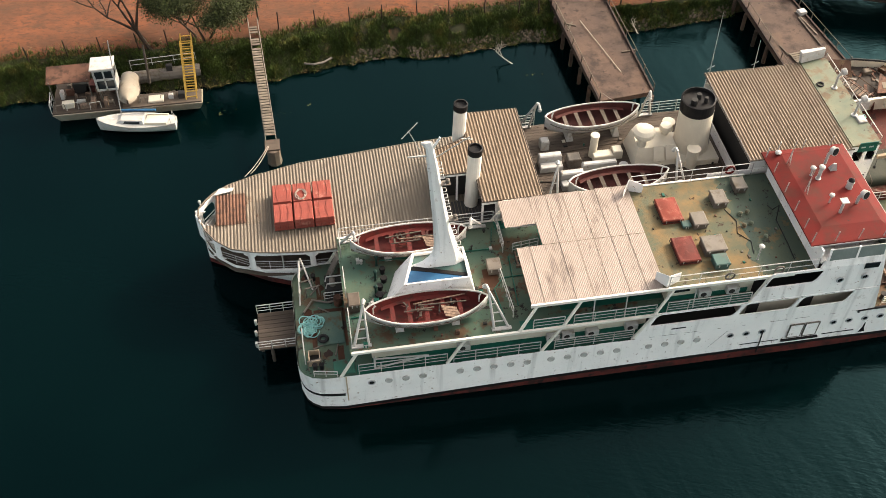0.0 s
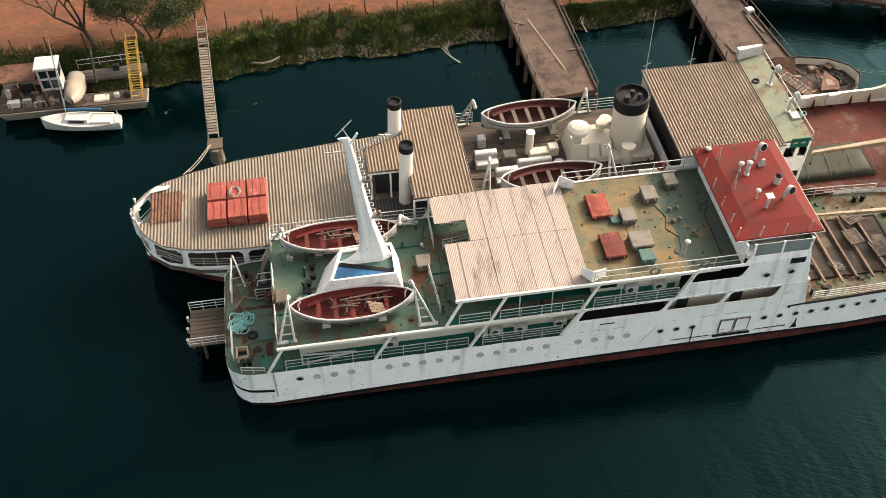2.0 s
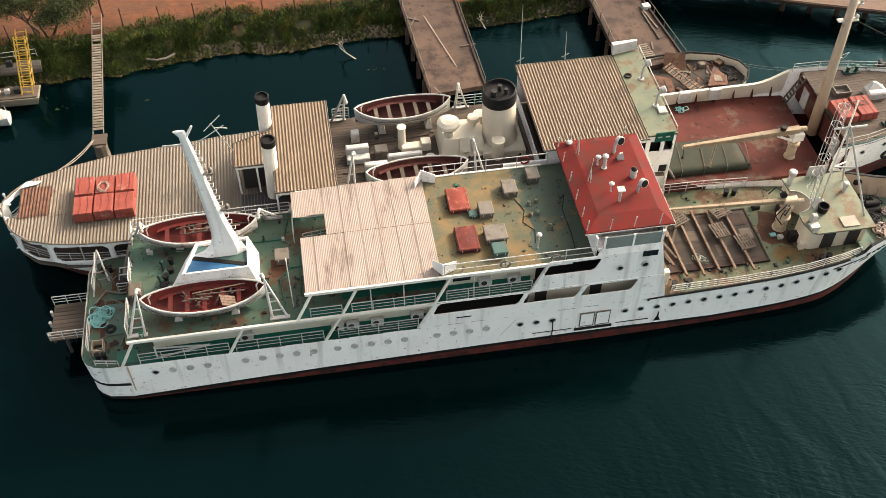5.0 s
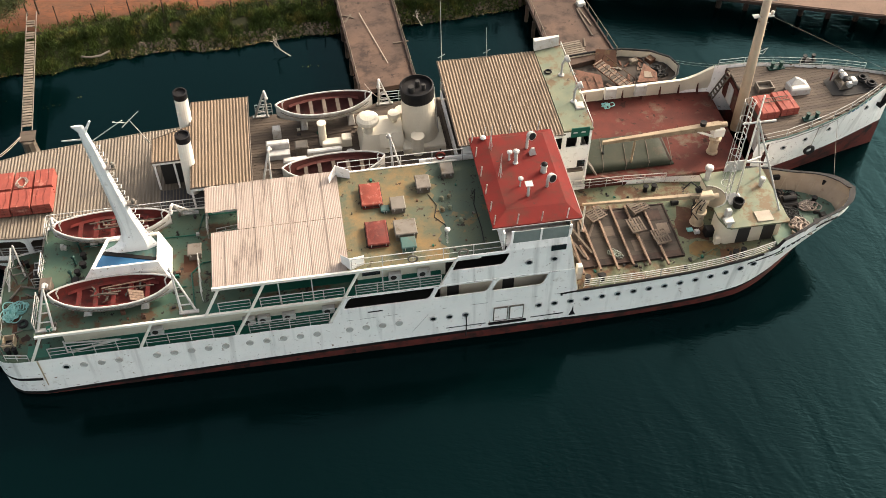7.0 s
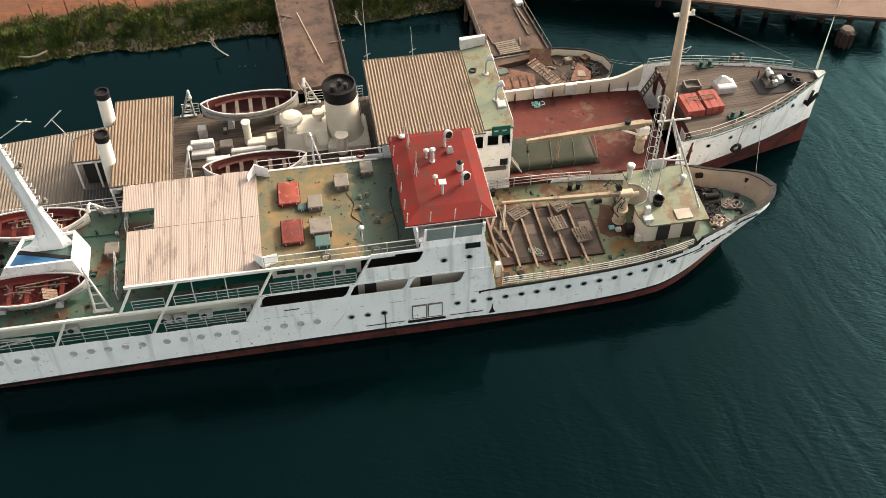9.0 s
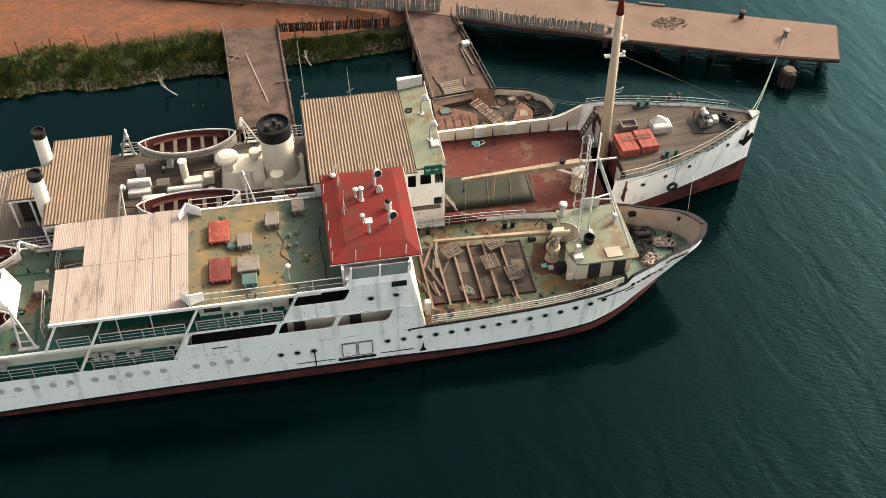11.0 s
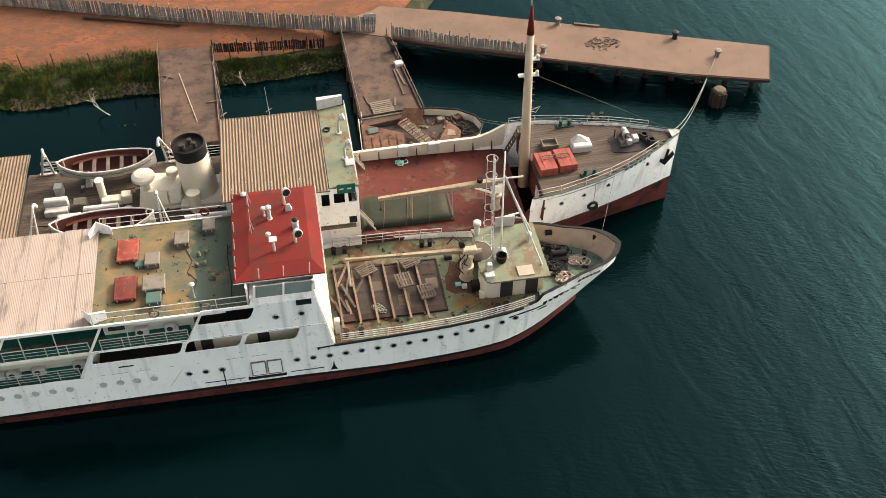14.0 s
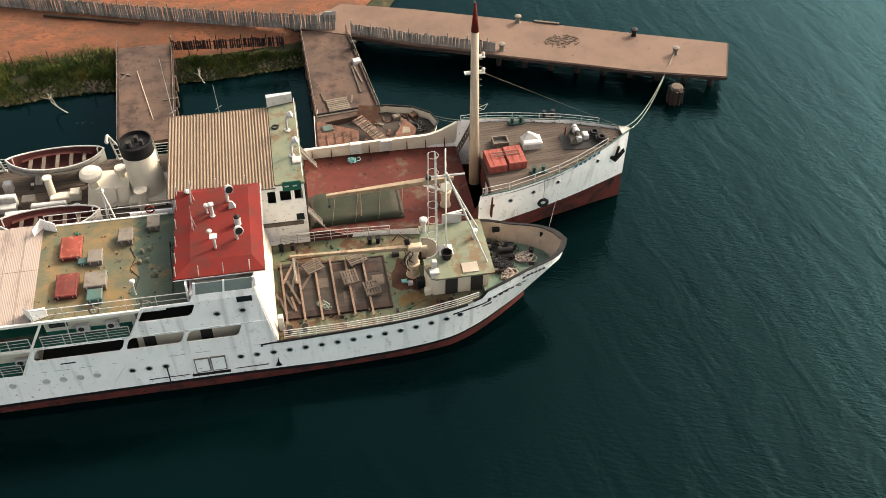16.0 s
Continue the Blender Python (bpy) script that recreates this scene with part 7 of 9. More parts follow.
hexa(bm, [(49.6, 11.1, 5.05), (49.6, 11.55, 5.05), (49.6, 11.55, 5.5), (49.6, 11.1, 5.5)], [(40.8, 10.75, 5.15), (40.8, 10.95, 5.15), (40.8, 10.95, 5.4), (40.8, 10.75, 5.4)])
part("boom", bm, "boom_paint", bcrane)
bm = bmesh.new()
rod(bm, (43.2, 10.85, 2.65), (43.2, 10.85, 5.2), 0.08)
part("boom_rest", bm, "boom_paint", bcrane)
bm = bmesh.new()
rbox(bm, 49.2, 50.0, 11.0, 11.8, 4.4, 5.1, 0.08)
part("crane_motor", bm, "stack", bcrane, "cream winch casing on the crane")
bm = bmesh.new()
rod(bm, (48.3, 11.25, 5.4), (48.3, 11.25, 5.8), 0.2, 0.24, 12)
part("crane_lamp", bm, "black", bcrane, "black flood lamp on the boom")
bm = bmesh.new()
rod(bm, (49.5, 11.2, 4.2), (47.9, 11.1, 5.1), 0.09)
part("lifting_ram", bm, "stack", bcrane)
bm = bmesh.new()
rod(bm, (49.6, 11.35, 5.3), (50.15, 11.35, 5.25), 0.2, seg=10)
part("counterweight", bm, "boom_paint", bcrane)
bm = bmesh.new()
rod(bm, (40.9, 10.85, 5.2), (40.95, 10.85, 4.4), 0.02)
rod(bm, (40.95, 10.85, 4.4), (40.95, 10.85, 4.2), 0.1)
part("hook_wire", bm, "rubber", bcrane)

# forecastle: planked deck rising to the stem, front bulkhead, rails
def fore_z(x):
    return lerp([(51.8, 4.78), (54, 4.9), (58, 5.12), (60, 5.35), (62, 5.6), (64.4, 5.9)], x)


def on_fore(ob, x):
    """Lift a piece of gear, built at 4.8, onto the rising deck."""
    ob.location.z += fore_z(x) - 4.8
    return ob


for k in range(34):
    y = BY - 4.6 + 0.272 * k
    off = abs(y + 0.13 - BY)
    xe = 0.0
    for x in [60 - 0.3 * q + 4 for q in range(45)]:
        if lerp(BH_DECK, x) > off + 0.18:
            xe = x
            break
    if xe < 53.4:
        continue
    bm = bmesh.new()
    grid_skin(bm, [[(x, y, fore_z(x) - 0.08), (x, y + 0.258, fore_z(x) - 0.08), (x, y + 0.258, fore_z(x)), (x, y, fore_z(x))] for x in [52.75] + [v for v in (54, 56, 58, 60, 62) if v < xe - 0.2] + [xe]], True)
    part("plank", bm, "planks", far)
bm = bmesh.new()
rows = []
for x in [52.7] + [v for v in bx if 52.9 < v < 64.2] + [64.22]:
    h = max(0.03, lerp(BH_DECK, x) - 0.08)
    rows.append([(x, BY - h, fore_z(x) - 0.25), (x, BY + h, fore_z(x) - 0.25), (x, BY + h, fore_z(x) - 0.09), (x, BY - h, fore_z(x) - 0.09)])
grid_skin(bm, rows, True)
part("forecastle_deck", bm, "old_wood", far, "weathered planked forecastle deck")
bm = bmesh.new()
box(bm, 52.68, 52.8, BY - 4.35, BY + 4.35, 2.6, 4.6)
part("forecastle_bulkhead", bm, "red_deck", far)
for y in (BY - 3.2, BY + 2.2):
    bm = bmesh.new()
    box(bm, 52.62, 52.67, y, y + 0.9, 2.7, 4.3)
    part("bulkhead_door", bm, "rail", far, "white door standing open")
    if y < BY:
        continue
    bm = bmesh.new()
    for dy in (1.0, 1.55):
        hexa(bm, [(51.5, y + dy, 2.6), (51.5, y + dy + 0.06, 2.6), (51.62, y + dy + 0.06, 2.6), (51.62, y + dy, 2.6)], [(52.6, y + dy, 5.0), (52.6, y + dy + 0.06, 5.0), (52.72, y + dy + 0.06, 5.0), (52.72, y + dy, 5.0)])
    for k in range(8):
        u = (k + 0.5) / 8
        box(bm, 51.5 + 1.1 * u, 51.66 + 1.1 * u, y + 1.06, y + 1.55, 2.6 + 2.4 * u, 2.63 + 2.4 * u)
    part("well_ladder", bm, "pale_slat", far)
for s in (-1, 1):
    pts = [(x, BY + s * (lerp(BH_DECK, x) - 0.12), lerp([(51.8, 4.8), (58, 5.2), (64.6, 5.9)], x)) for x in (52.0, 54, 56, 58, 59.5, 61, 62.2)]
    railing(far, pts, h=0.75, bars=2 if s < 0 else 3, gap=1.7, r=0.016, post_r=0.022)
bm = bmesh.new()
tube(bm, [(x, BY - lerp(BH_DECK, x) - 0.03, lerp(B_SHEER, x)) for x in (51.9, 54, 56, 58, 60, 62, 63.3, 64.2)] + [(x, BY + lerp(BH_DECK, x) + 0.03, lerp(B_SHEER, x)) for x in (64.2, 63.3, 62, 60, 58, 56, 54, 51.9)], 0.06, 6)
part("gunwale", bm, "teal", far, "faded teal capping strip along the bow")
bm = bmesh.new()
hexa(bm, [(63.55, BY - 0.45, 5.95), (64.25, BY - 0.12, 6.05), (64.25, BY + 0.12, 6.05), (63.55, BY + 0.45, 5.95)], [(63.55, BY - 0.45, 6.02), (64.25, BY - 0.12, 6.15), (64.25, BY + 0.12, 6.15), (63.55, BY + 0.45, 6.02)])
part("stem_plate", bm, "rail", far)
# mast
bm = bmesh.new()
rod(bm, (52.25, 13.6, 2.6), (51.95, 13.8, 16.0), 0.42, 0.26, 16)
bmast = part("mast", bm, "inner_cream", far, "cream mast with a red pointed top", smooth=True)
bm = bmesh.new()
rod(bm, (51.95, 13.8, 16.0), (51.9, 13.8, 18.2), 0.27, 0.07, 12)
part("mast_top", bm, "red_roof", bmast, "red mast top", smooth=True)
bm = bmesh.new()
rod(bm, (51.85, 13.8, 18.2), (51.84, 13.8, 20.0), 0.05, 0.03)
part("mast_pole", bm, "steel", bmast)
for z, d in ((13.9, 0.5), (12.6, 0.55)):
    bm = bmesh.new()
    box(bm, 51.9, 52.2 + d, 13.6, 14.0, z, z + 0.07)
    lathe(bm, [(0.12, 0.07), (0.13, 0.3), (0.05, 0.38)], (52.1 + d, 13.8, z), 10)
    if d > 0.52:
        box(bm, 51.3, 51.75, 13.6, 14.0, z, z + 0.07)
    part("mast_lamp", bm, "rail", bmast, "white lamp bracket")
for k in range(18):
    z = 5.4 + 0.55 * k
    bm = bmesh.new()
    rod(bm, (52.35 - 0.012 * k, 13.8, z), (52.7 - 0.012 * k, 13.8, z), 0.02, seg=4)
    part("mast_step", bm, "grey", bmast)
bm = bmesh.new()
tube(bm, [(52.1, 13.8, 9.6), (52.8, 13.8, 9.3), (53.1, 13.8, 9.8), (52.1, 13.8, 9.4)], 0.025, 4)
part("bracket", bm, "rail", bmast)
bm = bmesh.new()
rod(bm, (52.0, 13.8, 12.9), (63.9, BY + 0.1, 6.1), 0.011, seg=4)
part("forestay", bm, "old_wood", bmast)
# gear on the forecastle
bm = bmesh.new()
for a in ((53.9, 55.1, 14.6, 14.68), (53.9, 55.1, 15.42, 15.5), (53.9, 53.98, 14.68, 15.42), (55.02, 55.1, 14.68, 15.42)):
    box(bm, *a, 4.8, 5.2)
box(bm, 53.98, 55.02, 14.68, 15.42, 4.8, 4.88)
on_fore(part("open_tray", bm, "grey", far, "grey open deck tray"), 54.4)
bm = bmesh.new()
rbox(bm, 56.0, 57.5, 13.75, 14.85, 4.8, 5.4, 0.1)
hexa(bm, [(56.1, 14.2, 5.38), (57.3, 14.2, 5.38), (57.3, 14.8, 5.38), (56.1, 14.8, 5.38)], [(56.5, 14.5, 5.85), (56.8, 14.5, 5.75), (56.8, 14.7, 5.75), (56.5, 14.7, 5.85)])
on_fore(part("white_cover", bm, "rail", far, "white canvas cover with a raised peak"), 57.0)
bm = bmesh.new()
grid_skin(bm, [[(x, a, fore_z(x) + 0.01), (x, b, fore_z(x) + 0.01), (x, b, fore_z(x) + 0.05), (x, a, fore_z(x) + 0.05)] for x, a, b in ((59.0, 13.1, 14.8), (60.0, 12.8, 15.3), (61.2, 12.7, 15.0), (62.3, 12.9, 14.7))], True)
part("winch_plate", bm, "dark", far, "dark tarred deck plate under the winch")
bm = bmesh.new()
for y in (13.45, 14.55):
    slab(bm, [(59.6, 4.87), (60.7, 4.87), (60.45, 5.55), (59.95, 5.55)], "y", y, y + 0.1)
rbox(bm, 59.7, 60.6, 13.5, 14.6, 4.85, 5.0, 0.03)
on_fore(part("anchor_winch", bm, "grey", far, "grey anchor winch"), 60.1)
for y0, y1, r in ((13.2, 13.44, 0.22), (13.6, 14.0, 0.2), (14.08, 14.5, 0.27), (14.66, 14.9, 0.22)):
    bm = bmesh.new()
    rod(bm, (60.2, y0, 5.4), (60.2, y1, 5.4), r, seg=14)
    on_fore(part("winch_drum", bm, "steel" if r > 0.21 else "dark", far), 60.1)
bm = bmesh.new()
rbox(bm, 60.65, 61.1, 13.7, 14.3, 4.87, 5.3, 0.06)
on_fore(part("winch_motor", bm, "rail", far), 60.6)
bm = bmesh.new()
rod(bm, (59.5, 14.75, 4.84), (59.5, 14.75, 5.6), 0.05)
on_fore(part("winch_brake", bm, "red_roof", far), 59.6)
for x, y in ((61.6, 14.1), (61.95, 13.35)):
    bm = bmesh.new()
    torus(bm, (x, y, 5.0), 0.38, 0.11)
    torus(bm, (x, y, 5.14), 0.25, 0.09)
    on_fore(part("chain_coil", bm, "black", far), x)
for x, y in ((55.6, 16.9), (55.9, 10.9), (58.2, 17.1)):
    bm = bmesh.new()
    rbox(bm, x, x + 1.3, y, y + 0.45, 4.8, 4.92, 0.03)
    for dx in (0.3, 1.0):
        lathe(bm, [(0.14, 0.1), (0.12, 0.5), (0.18, 0.52), (0.18, 0.6)], (x + dx, y + 0.22, 4.8), 10)
    on_fore(part("mooring_bitt", bm, "dark_green" if x < 58 else "black", far, "dark green mooring bitts"), x + 0.6)
# portholes, anchor, tyre, lettering bars on the near bow
def bow_y(x, z):
    f = max(0.0, min(1.0, z / lerp(B_SHEER, x)))
    return BY - (lerp(BH_WL, x) + (lerp(BH_DECK, x) - lerp(BH_WL, x)) * f ** 0.7)


for x, z in ((52.8, 3.6), (54.2, 3.75), (56.0, 3.95), (58.0, 4.15), (61.4, 4.6)):
    bm = bmesh.new()
    torus(bm, (x, bow_y(x, z) - 0.02, z), 0.17, 0.045, "y", 14, 6)
    rim = part("porthole", bm, "steel", far)
    bm = bmesh.new()
    lathe(bm, [(0.16, 0.0), (0.16, 0.03)], (0, 0, 0), 14)
    g = part("pane", bm, "glass", rim)
    g.matrix_basis = pose(x, bow_y(x, z) + 0.005, z, 90)
bm = bmesh.new()
torus(bm, (57.05, bow_y(57.05, 2.2) - 0.14, 2.2), 0.32, 0.13, "y")
part("tyre_fender", bm, "rubber", far, "black tyre hung as a fender")
bm = bmesh.new()
rod(bm, (57.05, bow_y(57.05, 2.5) - 0.1, 2.5), (56.8, bow_y(56.8, 5.1), 5.2), 0.02, seg=4)
part("fender_rope", bm, "grey_rope", far)
bm = bmesh.new()
ax, az = 63.2, 3.9
ay = bow_y(ax, az) - 0.15
rod(bm, (ax, ay, az), (ax + 0.1, ay - 0.05, az + 1.2), 0.1)
hexa(bm, [(ax - 0.8, ay - 0.1, az + 0.4), (ax, ay - 0.15, az - 0.25), (ax, ay + 0.1, az - 0.25), (ax - 0.8, ay + 0.1, az + 0.4)], [(ax - 0.7, ay - 0.1, az + 0.6), (ax, ay - 0.15, az + 0.15), (ax, ay + 0.1, az + 0.15), (ax - 0.7, ay + 0.1, az + 0.6)])
hexa(bm, [(ax, ay - 0.15, az - 0.25), (ax + 0.7, ay, az + 0.6), (ax + 0.7, ay + 0.2, az + 0.6), (ax, ay + 0.1, az - 0.25)], [(ax, ay - 0.15, az + 0.15), (ax + 0.6, ay, az + 0.8), (ax + 0.6, ay + 0.2, az + 0.8), (ax, ay + 0.1, az + 0.15)])
part("anchor", bm, "black", far, "black stockless anchor")
for i in range(6):
    x = 59.3 + 0.4 * i
    z = lerp(B_SHEER, x) - 0.35
    bm = bmesh.new()
    y, y2 = bow_y(x, z), bow_y(x + 0.22, z)
    hexa(bm, [(x, y - 0.03, z), (x + 0.22, y2 - 0.03, z), (x + 0.22, y2 + 0.03, z), (x, y + 0.03, z)], [(x, y - 0.06, z + 0.2), (x + 0.22, y2 - 0.06, z + 0.2), (x + 0.22, y2, z + 0.2), (x, y, z + 0.2)])
    part("lettering_bar", bm, "blue", far)


# ---- boats and loose gear on the ships ----
def lifeboat(label, x, y, z, length=7.4, beam=2.4, depth=0.95, clutter=True, seed=1, rz=0.0, inside="red_boat"):
    """Double-ended open boat; z is the height of the gunwale amidships. Local origin at the keel."""
    t = thing("lifeboat", label, "lifeboat", (x, y, z - depth), rz, "ship's lifeboats")
    n = 22
    sec = []
    for i in range(n + 1):
        u = -1 + 2 * i / n
        b = beam / 2 * (1 - abs(u) ** 2.3) ** 0.75 + 0.015
        sheer = depth + 0.38 * u ** 2 * abs(u)
        keel = 0.32 * abs(u) ** 3
        sec.append((u * length / 2, b, sheer, keel))
    def skin(inset, lo):
        rows = []
        for X, b, s, k in sec:
            bb = max(b - inset, 0.004)
            kk = k + lo
            r = [(X, -bb, s), (X, -bb * 0.93, s - 0.35 * (s - kk)), (X, -bb * 0.72, s - 0.72 * (s - kk)), (X, -bb * 0.3, kk + 0.03), (X, bb * 0.3, kk + 0.03),
                 (X, bb * 0.72, s - 0.72 * (s - kk)), (X, bb * 0.93, s - 0.35 * (s - kk)), (X, bb, s)]
            rows.append(r)
        return rows
    bm = bmesh.new()
    grid_skin(bm, skin(0, 0))
    part("hull", bm, "rail", t, "white clinker hull", smooth=True)
    bm = bmesh.new()
    grid_skin(bm, [r[::-1] for r in skin(0.07, 0.08)])
    part("lining", bm, inside, t, "dull red inside", smooth=True)
    for s in (-1, 1):
        bm = bmesh.new()
        tube(bm, [(X, s * b, sh + 0.01) for X, b, sh, k in sec], 0.065, 6)
        part("gunwale", bm, "rail", t)
        bm = bmesh.new()
        tube(bm, [(X, s * (b + 0.02), sh - 0.3) for X, b, sh, k in sec[1:-1]], 0.035, 5)
        part("rubbing_strake", bm, "grey", t)
    for i, u in enumerate((-0.55, -0.28, 0.0, 0.28, 0.55)):
        b = beam / 2 * (1 - abs(u) ** 2.3) ** 0.75 - 0.06
        bm = bmesh.new()
        box(bm, u * length / 2 - 0.13, u * length / 2 + 0.13, -b, b, depth - 0.34, depth - 0.29)
        part("thwart", bm, "red_boat" if clutter else "old_wood", t)
    for s in (-1, 1):
        bm = bmesh.new()
        pts = []
        for X, b, sh, k in sec[3:-3]:
            pts.append([(X, s * (b - 0.08), depth - 0.28), (X, s * max(b - 0.42, 0.02), depth - 0.28)])
        grid_skin(bm, pts)
        part("side_bench", bm, inside, t)
    for u in (-0.86, 0.86):
        bm = bmesh.new()
        tube(bm, [(u * length / 2, 0, depth - 0.1), (u * length / 2, 0, depth + 0.45), (u * length / 2 + 0.15, 0.1, depth + 0.6)], 0.05, 6)
        part("lifting_hook", bm, "rail", t)
    bm = bmesh.new()
    for k in range(9):
        u = -0.8 + 0.2 * k
        b = beam / 2 * (1 - abs(u) ** 2.3) ** 0.75
        tube(bm, [(u * length / 2 - 0.3, -b * 0.99 - 0.05, depth - 0.06), (u * length / 2, -b - 0.06, depth - 0.24), (u * length / 2 + 0.3, -b * 0.99 - 0.05, depth - 0.06)], 0.014, 4)
    part("grab_line", bm, "grey_rope", t)
    if clutter:
        r = random.Random(seed)
        for k in range(26):
            a, yy, ln, w = r.uniform(-0.42, 0.5) * length / 2, r.uniform(-0.6, 0.45), r.uniform(0.25, 0.9), r.uniform(0.06, 0.16)
            bm = bmesh.new()
            zz = depth - 0.52 + 0.012 * k
            dx = r.uniform(-0.25, 0.25)
            hexa(bm, [(a, yy, zz), (a + w, yy, zz), (a + w + dx, yy + ln * 0.6, zz), (a + dx, yy + ln * 0.6, zz)], [(a, yy, zz + 0.03), (a + w, yy, zz + 0.03), (a + w + dx, yy + ln * 0.6, zz + 0.04), (a + dx, yy + ln * 0.6, zz + 0.04)])
            part("broken_board", bm, r.choice(("old_wood", "dark", "maroon", "old_wood")), t)
        for k in range(4):
            bm = bmesh.new()
            a = r.uniform(-0.5, 0.1) * length / 2
            yy = r.uniform(-0.5, 0.5)
            ln = r.uniform(1.2, 3.6)
            dy = r.uniform(-0.3, 0.3)
            rod(bm, (a, yy, depth - 0.2 + 0.03 * k), (a + ln, yy + dy, depth - 0.12 + 0.03 * k), 0.045)
            part("oar", bm, "old_wood" if k else "wood", t)
        bm = bmesh.new()
        for k in range(4):
            a = 0.9 + 0.05 * k
            hexa(bm, [(a, -0.1 - 0.22 * k, depth - 0.18), (a + 0.9, -0.35 - 0.22 * k, depth - 0.2), (a + 0.9, -0.17 - 0.22 * k, depth - 0.2), (a, 0.08 - 0.22 * k, depth - 0.18)],
                 [(a, -0.1 - 0.22 * k, depth - 0.1), (a + 0.9, -0.35 - 0.22 * k, depth - 0.12), (a + 0.9, -0.17 - 0.22 * k, depth - 0.12), (a, 0.08 - 0.22 * k, depth - 0.1)])
        part("bottom_board", bm, "wood", t)
    return t


lifeboat("white lifeboat, red inside, with loose boards, on the ferry's deck", 7.7, 1.85, 6.22, seed=2)
lifeboat("white lifeboat, red inside, with oars, on the ferry's deck", 7.4, 7.5, 6.22, seed=5)
lifeboat("white lifeboat with pale thwarts on the steamer's boat deck", 21.8, 16.95, 6.4, length=6.9, depth=1.15, seed=3, clutter=False, rz=2, inside="maroon")
lifeboat("white lifeboat with dark red inside on the steamer's boat deck", 21.9, 10.4, 6.4, length=6.9, depth=1.15, seed=4, clutter=False, rz=2, inside="maroon")


def raft_case(label, x, y, z, w, d, h, group, rz=0.0, seed=0):
    """A stacked float raft under faded orange cloth."""
    t = thing("life_raft", label, "life raft", (x, y, z), rz, group)
    for k in range(3):
        hh = h / 3
        bm = bmesh.new()
        hexa(bm, [(0.05, 0.05, k * hh), (w - 0.05, 0.05, k * hh), (w - 0.05, d - 0.05, k * hh), (0.05, d - 0.05, k * hh)],
             [(0, 0, k * hh + hh * 0.35), (w, 0, k * hh + hh * 0.35), (w, d, k * hh + hh * 0.35), (0, d, k * hh + hh * 0.35)])
        hexa(bm, [(0, 0, k * hh + hh * 0.35), (w, 0, k * hh + hh * 0.35), (w, d, k * hh + hh * 0.35), (0, d, k * hh + hh * 0.35)],
             [(0.06, 0.06, k * hh + hh * 0.97), (w - 0.06, 0.06, k * hh + hh * 0.97), (w - 0.06, d - 0.06, k * hh + hh * 0.97), (0.06, d - 0.06, k * hh + hh * 0.97)])
        part("float_tier", bm, "raft_red", t)
    bm = bmesh.new()
    r = random.Random(seed)
    for k in range(2):
        a = w * (0.3 + 0.4 * k)
        tube(bm, [(a, -0.01, 0.1), (a, 0.02, h + 0.01), (a + r.uniform(-0.2, 0.2), d * 0.5, h + 0.015), (a, d - 0.02, h + 0.01), (a, d + 0.01, 0.1)], 0.014, 4)
    part("lashing", bm, "dark_red", t)
    return t


for i in range(3):
    for j in range(2):
        raft_case("faded orange canvas life raft stacked on the steamer's aft roof", -1.03 + 1.34 * i, 11.05 + 1.8 * j, 4.38, 1.29, 1.74, 0.8 + 0.05 * ((i + j) % 2), "rafts on the aft roof", seed=i * 2 + j)
bm = bmesh.new()
rr = random.Random(8)
p = [(0.9 + 0.5 * math.cos(k * 0.9) * (1 - k / 60) + rr.uniform(-0.1, 0.1), 13.4 + 0.5 * math.sin(k * 0.9) + rr.uniform(-0.1, 0.1), 5.25) for k in range(30)]
tube(bm, p, 0.025, 4)
tagged(part("rope", bm, "grey_rope"), "thin grey rope tangled on orange rafts", "rope")
raft_case("orange canvas life raft on the steamer's forecastle", 52.95, 11.65, fore_z(53.7), 1.42, 2.1, 0.65, "rafts on the forecastle", 3, 11)
raft_case("orange canvas life raft on the steamer's forecastle", 54.45, 11.75, fore_z(55.1), 1.42, 2.1, 0.65, "rafts on the forecastle", 3, 12)
bm = bmesh.new()
for dy in (12.7, 13.1):
    rod(bm, (53.4, dy, 5.53), (55.4, dy + 0.1, 5.53), 0.03)
for k in range(8):
    rod(bm, (53.5 + 0.25 * k, 12.7, 5.53), (53.5 + 0.25 * k, 13.1, 5.53), 0.02, seg=4)
tagged(on_fore(part("wooden_ladder", bm, "old_wood"), 54.9), "small dark wooden ladder lying on the rafts", "ladder")


def rope_heap(name, label, x, y, z, r, material, n, seed, rope_r=0.045):
    rnd = random.Random(seed)
    bm = bmesh.new()
    for c in range(n):
        cx, cy, rad = x + rnd.uniform(-r, r) * 0.6, y + rnd.uniform(-r, r) * 0.6, rnd.uniform(0.25, 0.6) * r
        el, a0 = rnd.uniform(0.5, 1.0), rnd.uniform(0, 6.28)
        pts = []
        for k in range(15):
            a = a0 + 5.6 * k / 14
            X, Y = rad * math.cos(a), rad * el * math.sin(a)
            pts.append((cx + X * math.cos(a0) - Y * math.sin(a0), cy + X * math.sin(a0) + Y * math.cos(a0), z + rope_r + 0.35 * r * (c / n) + 0.05 * math.sin(3 * a + c)))
        tube(bm, pts, rope_r, 5)
    return tagged(part(name, bm, material, smooth=True), label, "rope")


